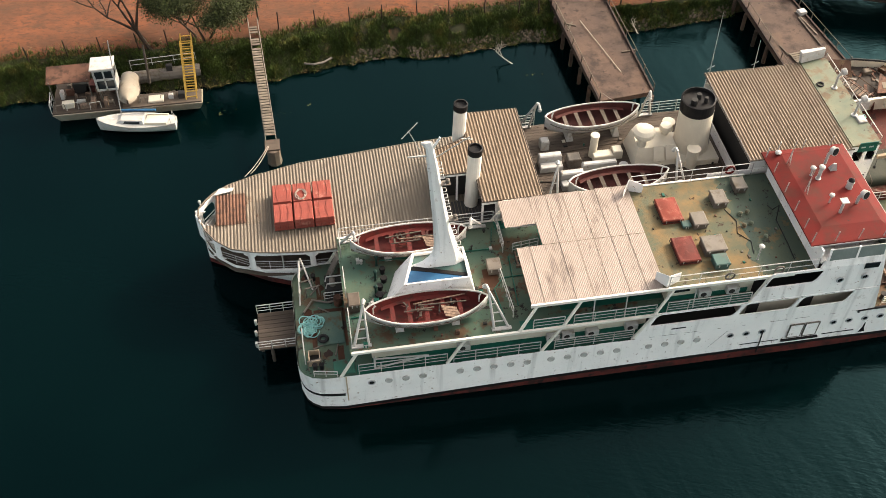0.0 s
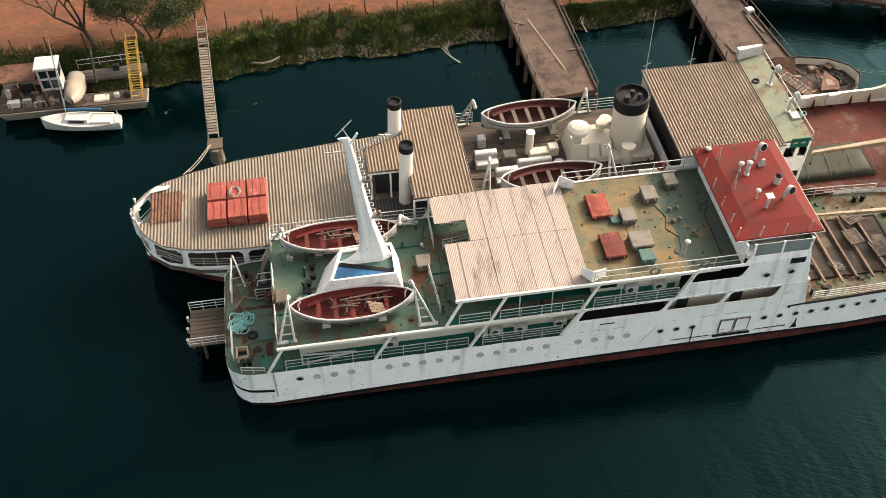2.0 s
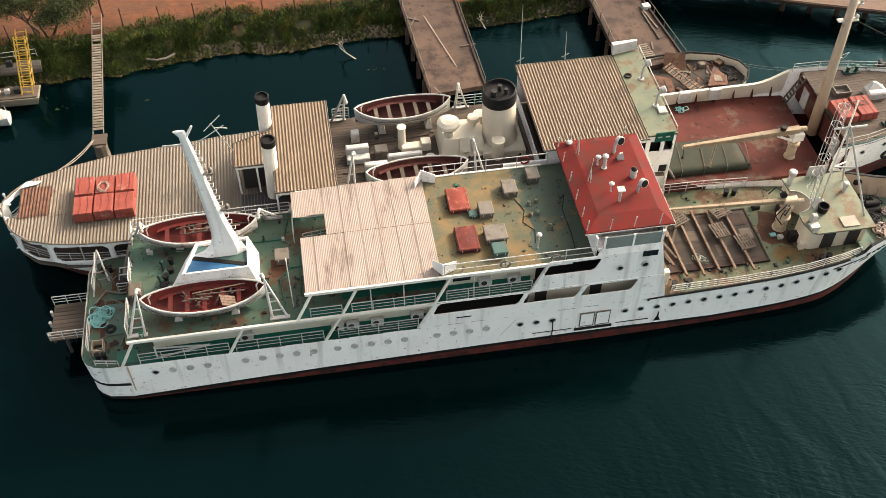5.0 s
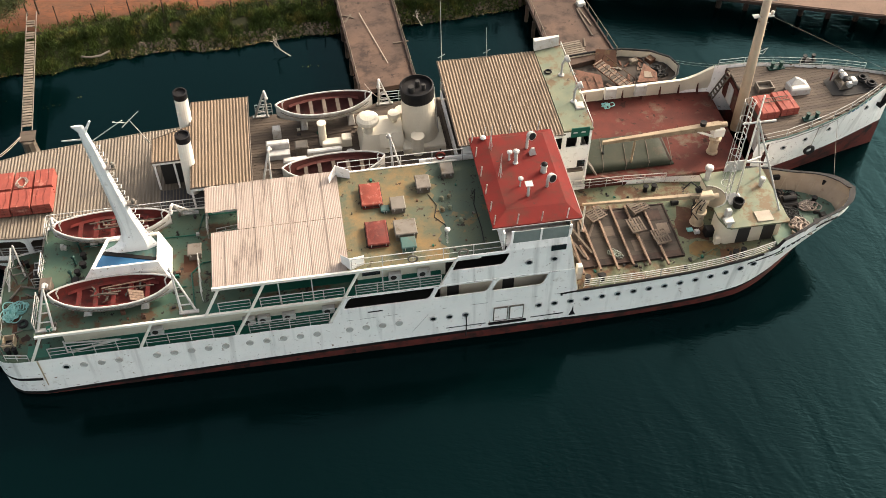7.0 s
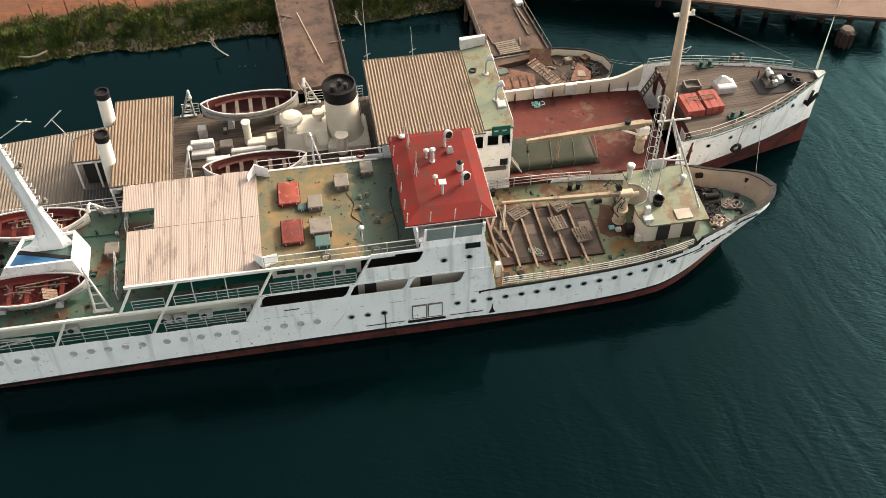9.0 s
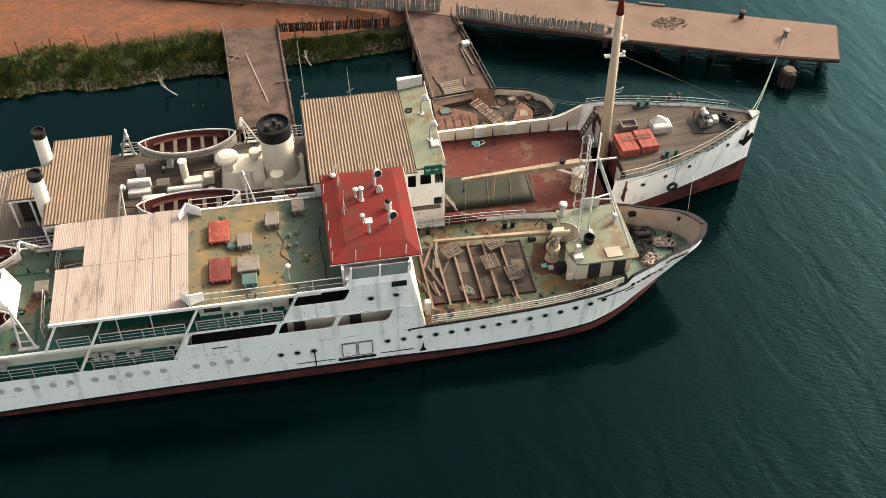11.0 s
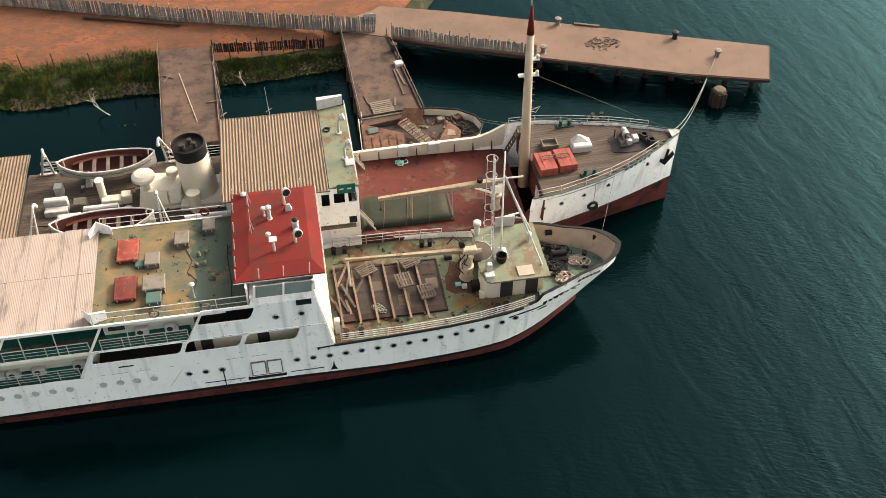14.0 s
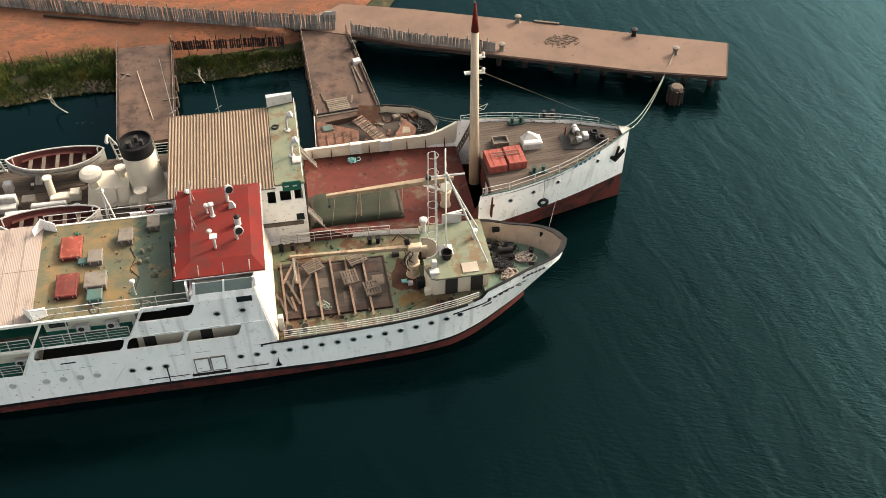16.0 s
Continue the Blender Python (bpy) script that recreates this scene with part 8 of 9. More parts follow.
rope_heap("tangled_rope", "tangled heap of teal mooring rope on the stern deck", 0.75, 4.1, 2.65, 0.8, "teal_rope", 30, 4, 0.035)
rope_heap("tangled_rope", "tangled heap of thick pale hawser on the bow deck", 52.7, 2.75, 2.97, 0.85, "grey_rope", 22, 6, 0.06)
rope_heap("rope_coil", "coil of grey hawser on the bow deck", 54.1, 4.6, 2.97, 0.7, "grey_rope", 16, 9, 0.05)
rope_heap("old_net", "dark heap of old ropes beside the deck house", 52.0, 4.1, 2.97, 0.8, "rubber", 18, 12, 0.05)
rope_heap("tangled_rope", "small heap of teal rope on the well deck", 43.4, 17.6, 2.62, 0.5, "teal_rope", 8, 14, 0.035)
rope_heap("tangled_rope", "loose grey rope on the cargo hatch", 39.7, 2.6, 2.8, 0.45, "pale_rope", 8, 15, 0.03)

# timber on the cargo hatch
rr = random.Random(21)
for i, (x0, x1) in enumerate(((36.95, 37.1), (38.1, 38.3), (39.3, 39.45), (40.4, 40.55), (41.45, 41.65), (42.65, 42.85))):
    t = thing("timber_beam", "long squared timber lying across the cargo hatch", "beam", (0, 0, 0), 0, "beams on the hatch")
    bm = bmesh.new()
    ya, yb = rr.uniform(1.1, 1.5), rr.uniform(6.6, 7.2)
    hexa(bm, [(x1, ya, 2.85), (x1 + 0.14, ya, 2.85), (x0 + 0.14, yb, 2.85), (x0, yb, 2.85)], [(x1, ya, 3.0), (x1 + 0.14, ya, 3.0), (x0 + 0.14, yb, 3.0), (x0, yb, 3.0)])
    part("beam", bm, "wood", t)
for i in range(9):
    x, y, a, ln = rr.uniform(36.9, 38.6), rr.uniform(2.2, 5.6), rr.uniform(60, 110), rr.uniform(1.0, 2.6)
    t = thing("board", "loose split board lying on the cargo hatch", "board", (x, y, 2.79 + 0.02 * i), a, "loose boards")
    bm = bmesh.new()
    box(bm, 0, ln, 0, 0.16, 0, 0.05)
    part("board", bm, "old_wood" if i % 4 else "wood", t)


def pallet(x, y, z, rz, tilt=0.0):
    t = thing("pallet", "grey weathered slatted pallet on the cargo hatch", "pallet", (x, y, z), rz, "pallets on the hatch")
    for k in range(6):
        bm = bmesh.new()
        box(bm, 0, 1.3, 0.19 * k, 0.19 * k + 0.11, 0.12, 0.145)
        part("slat", bm, "old_wood", t)
    for k in range(3):
        bm = bmesh.new()
        box(bm, 0.58 * k, 0.58 * k + 0.12, 0, 1.06, 0.0, 0.12)
        part("bearer", bm, "old_wood", t)
    return t


pallet(38.9, 5.4, 3.0, 25)
pallet(42.3, 4.05, 3.12, 98)
pallet(41.9, 5.6, 3.12, 20)
pallet(43.7, 2.9, 3.0, 98)

# stern platform with white rails
sp = thing("stern_platform", "small planked boarding platform with white rails at the stern", "platform")
for k in range(9):
    bm = bmesh.new()
    box(bm, -2.75, -0.3, 3.75 + 0.33 * k, 4.05 + 0.33 * k, 1.38, 1.46)
    part("plank", bm, "planks", sp)
bm = bmesh.new()
for x in (-2.6, -0.5):
    box(bm, x, x + 0.15, 3.75, 6.7, 1.2, 1.38)
rod(bm, (-2.0, 4.3, -1.0), (-2.0, 4.3, 1.2), 0.12)
rod(bm, (-2.0, 6.2, -1.0), (-2.0, 6.2, 1.2), 0.12)
part("bearer", bm, "old_wood", sp)
railing(sp, [(-2.75, 3.75, 1.46), (-0.2, 3.75, 1.46)], h=0.8, bars=3, gap=0.8)
railing(sp, [(-2.75, 6.7, 1.46), (-0.2, 6.7, 1.46)], h=0.8, bars=3, gap=0.8)
for y in (4.3, 5.2, 6.1):
    bm = bmesh.new()
    rod(bm, (-2.9, y, 1.1), (-2.9, y, 1.55), 0.1)
    part("fender_post", bm, "rail", sp)

# ---- hulk moored between the jetty and the steamer ----
hulk = thing("barge", "rusty old barge with a bluff bow full of scrap", "barge")
BO = [(40.6, 20.2), (44.5, 20.1), (47.5, 20.25), (49.2, 20.7), (50.5, 21.6), (51.0, 22.7), (50.6, 23.9), (49.2, 25.0), (47.0, 25.6), (44.5, 25.6), (40.8, 25.2)]
n = len(BO)
bm = bmesh.new()
cx, cy = 45, 22.8
grid_skin(bm, [[(cx + (x - cx) * f, cy + (y - cy) * f, z) for x, y in BO] for f, z in ((0.9, -1.0), (0.97, 0.5), (1.0, 1.65), (0.985, 1.65), (0.97, 1.0))], True)
part("hull", bm, "cream", hulk, "dirty cream barge hull")
bm = bmesh.new()
prism(bm, [(cx + (x - cx) * 0.972, cy + (y - cy) * 0.972) for x, y in BO], 0.85, 0.98)
part("deck", bm, "hatch_wood", hulk, "dark dirty barge deck")
bm = bmesh.new()
tube(bm, [(x, y, 1.66) for x, y in BO], 0.09, 6)
part("gunwale", bm, "black", hulk)
bm = bmesh.new()
hexa(bm, [(40.75, 20.35, 0.98), (44.1, 20.35, 0.98), (44.3, 22.4, 0.98), (40.95, 24.2, 0.98)], [(40.75, 20.35, 1.72), (44.1, 20.35, 1.72), (44.3, 22.4, 1.78), (40.95, 24.2, 1.78)])
cabin = part("hold_cover", bm, "rust", hulk, "rusty brown hold cover")
for k in range(5):
    bm = bmesh.new()
    x = 40.9 + 0.68 * k
    box(bm, x, x + 0.05, 20.4, 22.3, 1.78, 1.81)
    part("cover_seam", bm, "brown_rust", cabin)
bm = bmesh.new()
box(bm, 40.75, 44.15, 20.27, 20.35, 1.0, 1.7)
part("side_board", bm, "cream", hulk)
bm = bmesh.new()
box(bm, 44.25, 47.6, 20.42, 20.5, 1.0, 1.5)
part("side_board", bm, "cream", hulk)
t = thing("plate", "rusty steel plate with a pale patch propped on timber", "steel plate", (47.1, 21.4, 1.0), 8)
bm = bmesh.new()
hexa(bm, [(0, 0, 0.45), (1.75, -0.2, 0.3), (2.15, 0.8, 0.35), (1.5, 2.0, 0.55)], [(0, 0, 0.49), (1.75, -0.2, 0.34), (2.15, 0.8, 0.39), (1.5, 2.0, 0.59)])
part("panel", bm, "rust", t)
bm = bmesh.new()
hexa(bm, [(0.8, 0.35, 0.485), (1.5, 0.25, 0.43), (1.6, 0.9, 0.465), (1.1, 1.1, 0.525)], [(0.8, 0.35, 0.5), (1.5, 0.25, 0.445), (1.6, 0.9, 0.48), (1.1, 1.1, 0.54)])
part("pale_patch", bm, "pale_slat", t)
for a in ((0.3, 0.1), (1.2, 0.1), (1.4, 0.9)):
    bm = bmesh.new()
    box(bm, a[0], a[0] + 0.25, a[1], a[1] + 0.6, 0, 0.36)
    part("prop", bm, "old_wood", t)
t = thing("plate", "brown rusted sheet leaning against the barge's side", "steel plate", (44.3, 24.2, 1.0), -12)
bm = bmesh.new()
hexa(bm, [(0, 0, 0.3), (1.85, 0, 0.25), (1.85, 0.05, 0.3), (0, 0.05, 0.35)], [(0.1, 1.25, 1.0), (1.8, 1.25, 0.95), (1.8, 1.3, 1.0), (0.1, 1.3, 1.05)])
part("panel", bm, "brown_rust", t)
for label, x, y, z, w, d, h, rz, m in (("small grey crate on the barge deck", 47.4, 24.2, 0.98, 0.7, 0.5, 0.35, 5, "pale_slat"), ("teal lid on the hold cover", 41.4, 22.6, 1.78, 0.9, 0.7, 0.12, 10, "teal"), ("dark crate on the barge deck", 49.0, 24.0, 0.98, 0.7, 0.6, 0.4, 30, "brown_rust")):
    t = thing("crate", label, "crate", (x, y, z), rz)
    bm = bmesh.new()
    rbox(bm, 0, w, 0, d, 0, h, 0.03)
    part("body", bm, m, t)
    for a in (0.06, w - 0.14):
        bm = bmesh.new()
        box(bm, a, a + 0.08, 0.02, d - 0.02, h, h + 0.025)
        part("batten", bm, "old_wood", t)
lad = thing("gangway_section", "broken slatted gangway lying across the barge", "gangway", (43.9, 23.6, 1.85), -56)
for k in range(13):
    bm = bmesh.new()
    box(bm, 0.27 * k, 0.27 * k + (0.19 if k % 4 else 0.12), 0.02, 1.1 - 0.06 * (k % 3), 0.06, 0.1)
    part("slat", bm, "old_wood" if k % 2 else "wood", lad)
for y in (0, 1.06):
    bm = bmesh.new()
    box(bm, 0, 3.6, y, y + 0.07, -0.02, 0.06)
    part("stringer", bm, "rust", lad)
    bm = bmesh.new()
    for x in (0.1, 1.8, 3.5):
        rod(bm, (x, y + 0.03, 0.06), (x, y + 0.03, 0.7), 0.025)
    rod(bm, (0.1, y + 0.03, 0.7), (3.5, y + 0.03, 0.7), 0.025)
    part("side_rail", bm, "brown_rust", lad)
lad.rotation_euler[1] = math.radians(9)
rr = random.Random(91)
for k in range(22):
    x, y = rr.uniform(44.8, 49.4), rr.uniform(21.0, 24.6)
    t = thing("scrap_board", "short rusty or splintered board lying on the barge", "scrap", (x, y, 1.0), rr.uniform(0, 180), "scrap on the barge")
    bm = bmesh.new()
    box(bm, 0, rr.uniform(0.4, 1.4), 0, rr.uniform(0.08, 0.25), 0, rr.uniform(0.03, 0.12))
    part("board", bm, rr.choice(("old_wood", "rust", "dark", "wood", "grey")), t)
rope_heap("tangled_scrap", "dark heap of scrap and rope in the barge's bow", 49.4, 22.9, 1.0, 0.8, "rubber", 16, 31, 0.05)

# ---- mooring lines, dolphin, pier fittings ----
def sag(a, b, drop, k=16):
    a, b = Vector(a), Vector(b)
    return [a.lerp(b, i / k) - Vector((0, 0, drop * 4 * (i / k) * (1 - i / k))) for i in range(k + 1)]


for a, b, d, m in (((63.9, 14.2, 5.7), (74.05, 29.05, 2.0), 2.6, "pale_rope"), ((63.9, 14.5, 5.7), (74.1, 29.1, 2.0), 2.2, "pale_rope"), ((56.0, 5.7, 4.65), (58.3, 10.65, 5.3), 0.1, "grey"),
                   ((52.2, 18.2, 4.9), (50.8, 23.0, 1.8), 0.15, "pale_rope"), ((52.2, 18.3, 5.0), (50.8, 23.3, 1.8), 0.1, "pale_rope"), ((-3.0, 17.8, 3.2), (-1.4, 22.6, 1.5), 0.2, "grey_rope"), ((-2.6, 18.0, 3.2), (-1.3, 22.6, 1.5), 0.25, "grey_rope"),
                   ((41.0, 24.4, 1.7), (41.2, 26.0, 1.6), 0.1, "grey_rope"), ((25.3, 24.6, 1.6), (26.4, 18.2, 4.9), 0.3, "grey_rope")):
    bm = bmesh.new()
    tube(bm, sag(a, b, d), 0.014 if a[0] in (56.0, 52.2) else 0.026, 5)
    tagged(part("mooring_line", bm, m), "mooring line running down from the ship's rail", "rope")
dol = thing("dolphin", "squat timber and concrete mooring dolphin standing in the water", "mooring dolphin")
bm = bmesh.new()
lathe(bm, [(0.6, -1.2), (0.6, 0.7), (0.5, 0.75)], (72.9, 24.9, 0), 10)
part("core", bm, "fender", dol)
for k in range(10):
    a = 2 * math.pi * k / 10
    bm = bmesh.new()
    rod(bm, (72.9 + 0.66 * math.cos(a), 24.9 + 0.66 * math.sin(a), -1.0), (72.9 + 0.62 * math.cos(a), 24.9 + 0.62 * math.sin(a), 0.75 + 0.12 * math.sin(3 * a)), 0.12, seg=7)
    part("pier_post", bm, "fender", dol)
bm = bmesh.new()
lathe(bm, [(0.5, 0.6), (0.58, 0.68), (0.6, 0.9), (0.5, 1.05), (0.2, 1.08)], (72.9, 24.95, 0), 8)
part("cap", bm, "stone", dol)
for x, y, big in ((61.1, 36.6, 1), (71.3, 32.6, 0), (58.6, 32.3, 1), (74.1, 29.1, 1)):
    t = thing("bollard", "small rusty iron bollard on the pier", "bollard", (x, y, 1.5), 0, "pier bollards")
    bm = bmesh.new()
    lathe(bm, [(0.3, 0), (0.22, 0.08), (0.2, 0.5), (0.32, 0.56), (0.32, 0.7), (0.1, 0.76)], (0, 0, 0), 14)
    part("post", bm, "grey" if big else "black", t)
t = thing("board", "loose timber lying on the pier", "board", (62.6, 36.3, 1.5), -20)
bm = bmesh.new()
box(bm, 0, 2.4, 0, 0.25, 0, 0.15)
part("board", bm, "old_wood", t)
bm = bmesh.new()
rr = random.Random(40)
for k in range(140):
    a, r = rr.uniform(0, 6.28), rr.random() ** 0.5
    x, y, s = 64.4 + 1.7 * r * math.cos(a), 32.8 + 1.1 * r * math.sin(a), rr.uniform(0.03, 0.1)
    hexa(bm, [(x - s, y - s, 1.5), (x + s, y - s, 1.5), (x + s, y + s, 1.5), (x - s, y + s, 1.5)], [(x - s * 0.6, y - s * 0.5, 1.5 + s), (x + s * 0.5, y - s * 0.7, 1.5 + s), (x + s * 0.6, y + s * 0.5, 1.5 + s), (x - s * 0.5, y + s * 0.6, 1.5 + s)])
tagged(part("rubble", bm, "stone"), "patch of grey rubble strewn on the pier", "rubble", kind="stuff")


# ---- fences ----
def picket_fence(label, pts, h, z, material, gap=0.18, seed=0, drop=0.0):
    f = thing("picket_fence", label, "fence")
    r = random.Random(seed)
    pts = [Vector((*p, 0)) for p in pts]
    meshes = []
    for v in range(4):
        bm = bmesh.new()
        w = 0.065 + 0.012 * v
        hexa(bm, [(-w, -0.012, 0), (w, -0.012, 0), (w, 0.012, 0), (-w, 0.012, 0)], [(-w * 0.8, -0.012, h - 0.05 * v), (w * 0.9, -0.012, h - 0.04 * v), (w * 0.9, 0.012, h - 0.04 * v), (-w * 0.8, 0.012, h - 0.05 * v)])
        me = bpy.data.meshes.new("picket")
        bm.to_mesh(me)
        bm.free()
        me.materials.append(M[material])
        meshes.append(me)
    for a, b in zip(pts, pts[1:]):
        k = int((b - a).length / gap)
        ang = math.degrees(math.atan2(b.y - a.y, b.x - a.x))
        for i in range(k):
            if r.random() < drop:
                continue
            p = a.lerp(b, i / k)
            ob = new("picket", r.choice(meshes))
            ob.parent = f
            ob.matrix_basis = pose(p.x, p.y, z + r.uniform(-0.04, 0.02), r.uniform(-3, 3), r.uniform(-3.5, 3.5), ang)
        for zz in (0.3 * h, 0.75 * h):
            bm = bmesh.new()
            rod(bm, a + Vector((0, 0, z + zz)), b + Vector((0, 0, z + zz)), 0.035, seg=4)
            part("rail", bm, material, f)
        for i in range(0, k, 11):
            p = a.lerp(b, i / k)
            bm = bmesh.new()
            rod(bm, (p.x, p.y, z - 0.2), (p.x, p.y, z + h + 0.35), 0.05)
            part("post", bm, material, f)
    return f


picket_fence("long grey weathered picket fence beside the pier road", [(-8.0, 53.0), (11.8, 47.4), (17.1, 45.6), (25.2, 43.0), (33.0, 40.8), (40.3, 38.95), (44.0, 38.15)], 1.65, 1.5, "picket", 0.165, seed=1, drop=0.02)
picket_fence("grey picket fence along the edge of the pier", [(45.4, 37.25), (50.4, 34.95), (58.0, 32.05)], 1.2, 1.45, "picket", 0.165, seed=2, drop=0.02)
picket_fence("low dark picket fence with leaning boards on the bank", [(28.95, 37.35), (33, 36.95), (39.1, 36.5)], 1.05, 1.4, "black", 0.2, 3, 0.04)
t = thing("log", "long dark log lying on the bare earth", "log")
bm = bmesh.new()
rod(bm, (17.0, 44.6, 1.85), (26.0, 41.9, 1.75), 0.14, 0.1, 7)
part("log", bm, "bark", t)
t = thing("notice_board", "small faded notice board by the pier gate", "sign")
bm = bmesh.new()
box(bm, 42.9, 44.1, 38.45, 38.5, 2.2, 3.3)
part("panel", bm, "steel", t)
for x in (43.0, 43.9):
    bm = bmesh.new()
    rod(bm, (x, 38.55, 1.4), (x, 38.55, 3.3), 0.04)
    part("post", bm, "old_wood", t)
t = thing("wire_fence", "line of thin dark fence posts with wire above the bank", "fence")
rr = random.Random(12)
px = [-38.4, -35.4, -32.4, -29.4, -26.4, -23.4, -20.4, -17.25, -14.5, -11.5, -9.1, 0.2, 3.4, 6.3, 9.05, 12.2, 15.0, 18.1, 21.1, 22.9, 24.0, 30.4, 33.3, 36.2, 39.0]
fence_y = lambda x: lerp([(-40, 36.0), (-21, 36.2), (-9, 36.6), (0, 37.3), (8, 37.6), (18, 37.3), (23, 36.9), (41, 37.4)], x)
for x in px:
    y = fence_y(x)
    z = ground_z(x, y - shore_y(x))
    bm = bmesh.new()
    rod(bm, (x, y, z - 0.2), (x + rr.uniform(-0.12, 0.06), y + rr.uniform(-0.05, 0.05), z + 1.75), 0.06, 0.05)
    part("post", bm, "fender", t)
for h in (0.6, 1.1, 1.55):
    bm = bmesh.new()
    tube(bm, [(x, fence_y(x), ground_z(x, fence_y(x) - shore_y(x)) + h) for x in px], 0.005, 4)
    part("wire", bm, "rust", t)

# ---- gangway from the shore to the steamer's stern ----
g = thing("gangway", "narrow slatted wooden gangway on grey side beams", "gangway")
A, B = Vector((-1.95, 37.2, 1.9)), Vector((-1.15, 23.9, 0.98))
for s in (-0.4, 0.4):
    bm = bmesh.new()
    rod(bm, A + Vector((s, 1.2, 0.12)), B + Vector((s, 0, 0)), 0.045, seg=6)
    part("side_beam", bm, "grey", g)
rr = random.Random(2)
for k in range(42):
    u = (k + 0.3) / 43
    if k in (3, 4, 8):
        continue
    p = A.lerp(B, u)
    bm = bmesh.new()
    box(bm, p.x - 0.36, p.x + 0.36, p.y - 0.12, p.y + 0.12, p.z + 0.02, p.z + 0.06 + rr.uniform(0, 0.03))
    part("slat", bm, "pale_slat", g)
for s in (-0.47, 0.47):
    bm = bmesh.new()
    rod(bm, A + Vector((s, 1.4, -0.3)), A + Vector((s, 1.4, 1.5)), 0.08)
    part("gate_post", bm, "bark", g)
t = thing("pile_cluster", "short timber and stone landing pile at the end of the gangway", "pile")
bm = bmesh.new()
lathe(bm, [(0.62, -1.2), (0.52, 0.3), (0.55, 0.75), (0.42, 0.8)], (-1.05, 23.1, 0), 9)
part("pier_post", bm, "stone", t)
bm = bmesh.new()
box(bm, -1.65, -0.5, 22.8, 24.0, 0.78, 0.9)
part("cap", bm, "planks", t)

# ---- workboat and small yacht ----
hb = thing("workboat", "cluttered old workboat on floats with cabin and tin roof", "workboat", (0.3, -0.6, 0))
bm = bmesh.new()
hexa(bm, [(-18.1, 31.1, -0.7), (-7.1, 31.0, -0.7), (-7.1, 32.0, -0.7), (-18.2, 32.2, -0.7)], [(-18.5, 30.6, 0.35), (-6.7, 30.5, 0.35), (-6.7, 32.2, 0.35), (-18.6, 32.4, 0.35)])
part("float", bm, "dinghy_grey", hb, "pale grey float hull")
bm = bmesh.new()
rod(bm, (-13.2, 34.6, 0.2), (-6.9, 34.9, 0.25), 0.55, seg=12)
part("float", bm, "grey", hb, "long grey drum float")
bm = bmesh.new()
box(bm, -18.5, -13.0, 30.7, 34.6, 0.35, 0.47)
part("deck", bm, "planks", hb)
bm = bmesh.new()
box(bm, -13.0, -6.8, 30.6, 32.1, 0.35, 0.47)
part("deck", bm, "stone", hb)
bm = bmesh.new()
hexa(bm, [(-18.6, 32.0, 2.35), (-15.2, 32.0, 2.35), (-15.2, 34.0, 2.6), (-18.7, 34.0, 2.6)], [(-18.6, 32.0, 2.4), (-15.2, 32.0, 2.4), (-15.2, 34.0, 2.65), (-18.7, 34.0, 2.65)])
part("tin_roof", bm, "rust", hb, "rusty tin roof")
for x, y in ((-18.4, 32.1), (-15.4, 32.1), (-18.4, 33.9), (-15.4, 33.9)):
    bm = bmesh.new()
    rod(bm, (x, y, 0.47), (x, y, 2.5), 0.05)
    part("roof_post", bm, "grey", hb)
bm = bmesh.new()
for x in (-14.7, -13.2):
    for y in (31.6, 32.9):
        box(bm, x - 0.06, x + 0.06, y - 0.06, y + 0.06, 1.6, 3.7)
for z in (1.6, 2.6, 3.5):
    box(bm, -14.7, -13.2, 31.56, 31.62, z, z + 0.18)
    box(bm, -14.7, -13.2, 32.88, 32.94, z, z + 0.18)
box(bm, -14.0, -13.9, 31.56, 31.62, 1.6, 3.6)
box(bm, -14.76, -14.7, 31.6, 32.9, 1.6, 2.6)
box(bm, -13.2, -13.14, 31.6, 32.9, 1.6, 2.6)
part("cabin", bm, "rail", hb, "white window cabin")
bm = bmesh.new()
box(bm, -14.6, -13.3, 31.63, 32.85, 1.62, 3.6)
part("cabin_glass", bm, "glass", hb)
bm = bmesh.new()
rbox(bm, -14.9, -13.05, 31.4, 33.1, 3.7, 3.85, 0.05)
part("cabin_roof", bm, "rail", hb)
bm = bmesh.new()
for x in (-14.6, -13.4):
    for y in (31.7, 32.8):
        rod(bm, (x, y, 0.47), (x, y, 1.6), 0.05)
part("cabin_stilts", bm, "grey", hb)
rr = random.Random(50)
for k in range(7):
    x, y, w = -18.2 + 0.95 * k + rr.uniform(-0.2, 0.2), 30.8 + rr.uniform(0, 0.4), rr.uniform(0.5, 0.9)
    bm = bmesh.new()
    tube(bm, [(x, y, 0.47), (x + 0.05, y, 1.1), (x + w, y + 0.1, 1.1), (x + w, y + 0.1, 0.47)], 0.035, 5)
    part("tube_frame", bm, "rail" if k % 2 else "grey", hb)
for k in range(5):
    x, y = rr.uniform(-12.6, -8.6), rr.uniform(30.8, 31.7)
    bm = bmesh.new()
    tube(bm, [(x, y, 0.47), (x + 0.05, y, 0.95), (x + 0.5, y + 0.1, 0.95), (x + 0.5, y + 0.1, 0.47)], 0.03, 5)
    part("tube_frame", bm, "grey", hb)
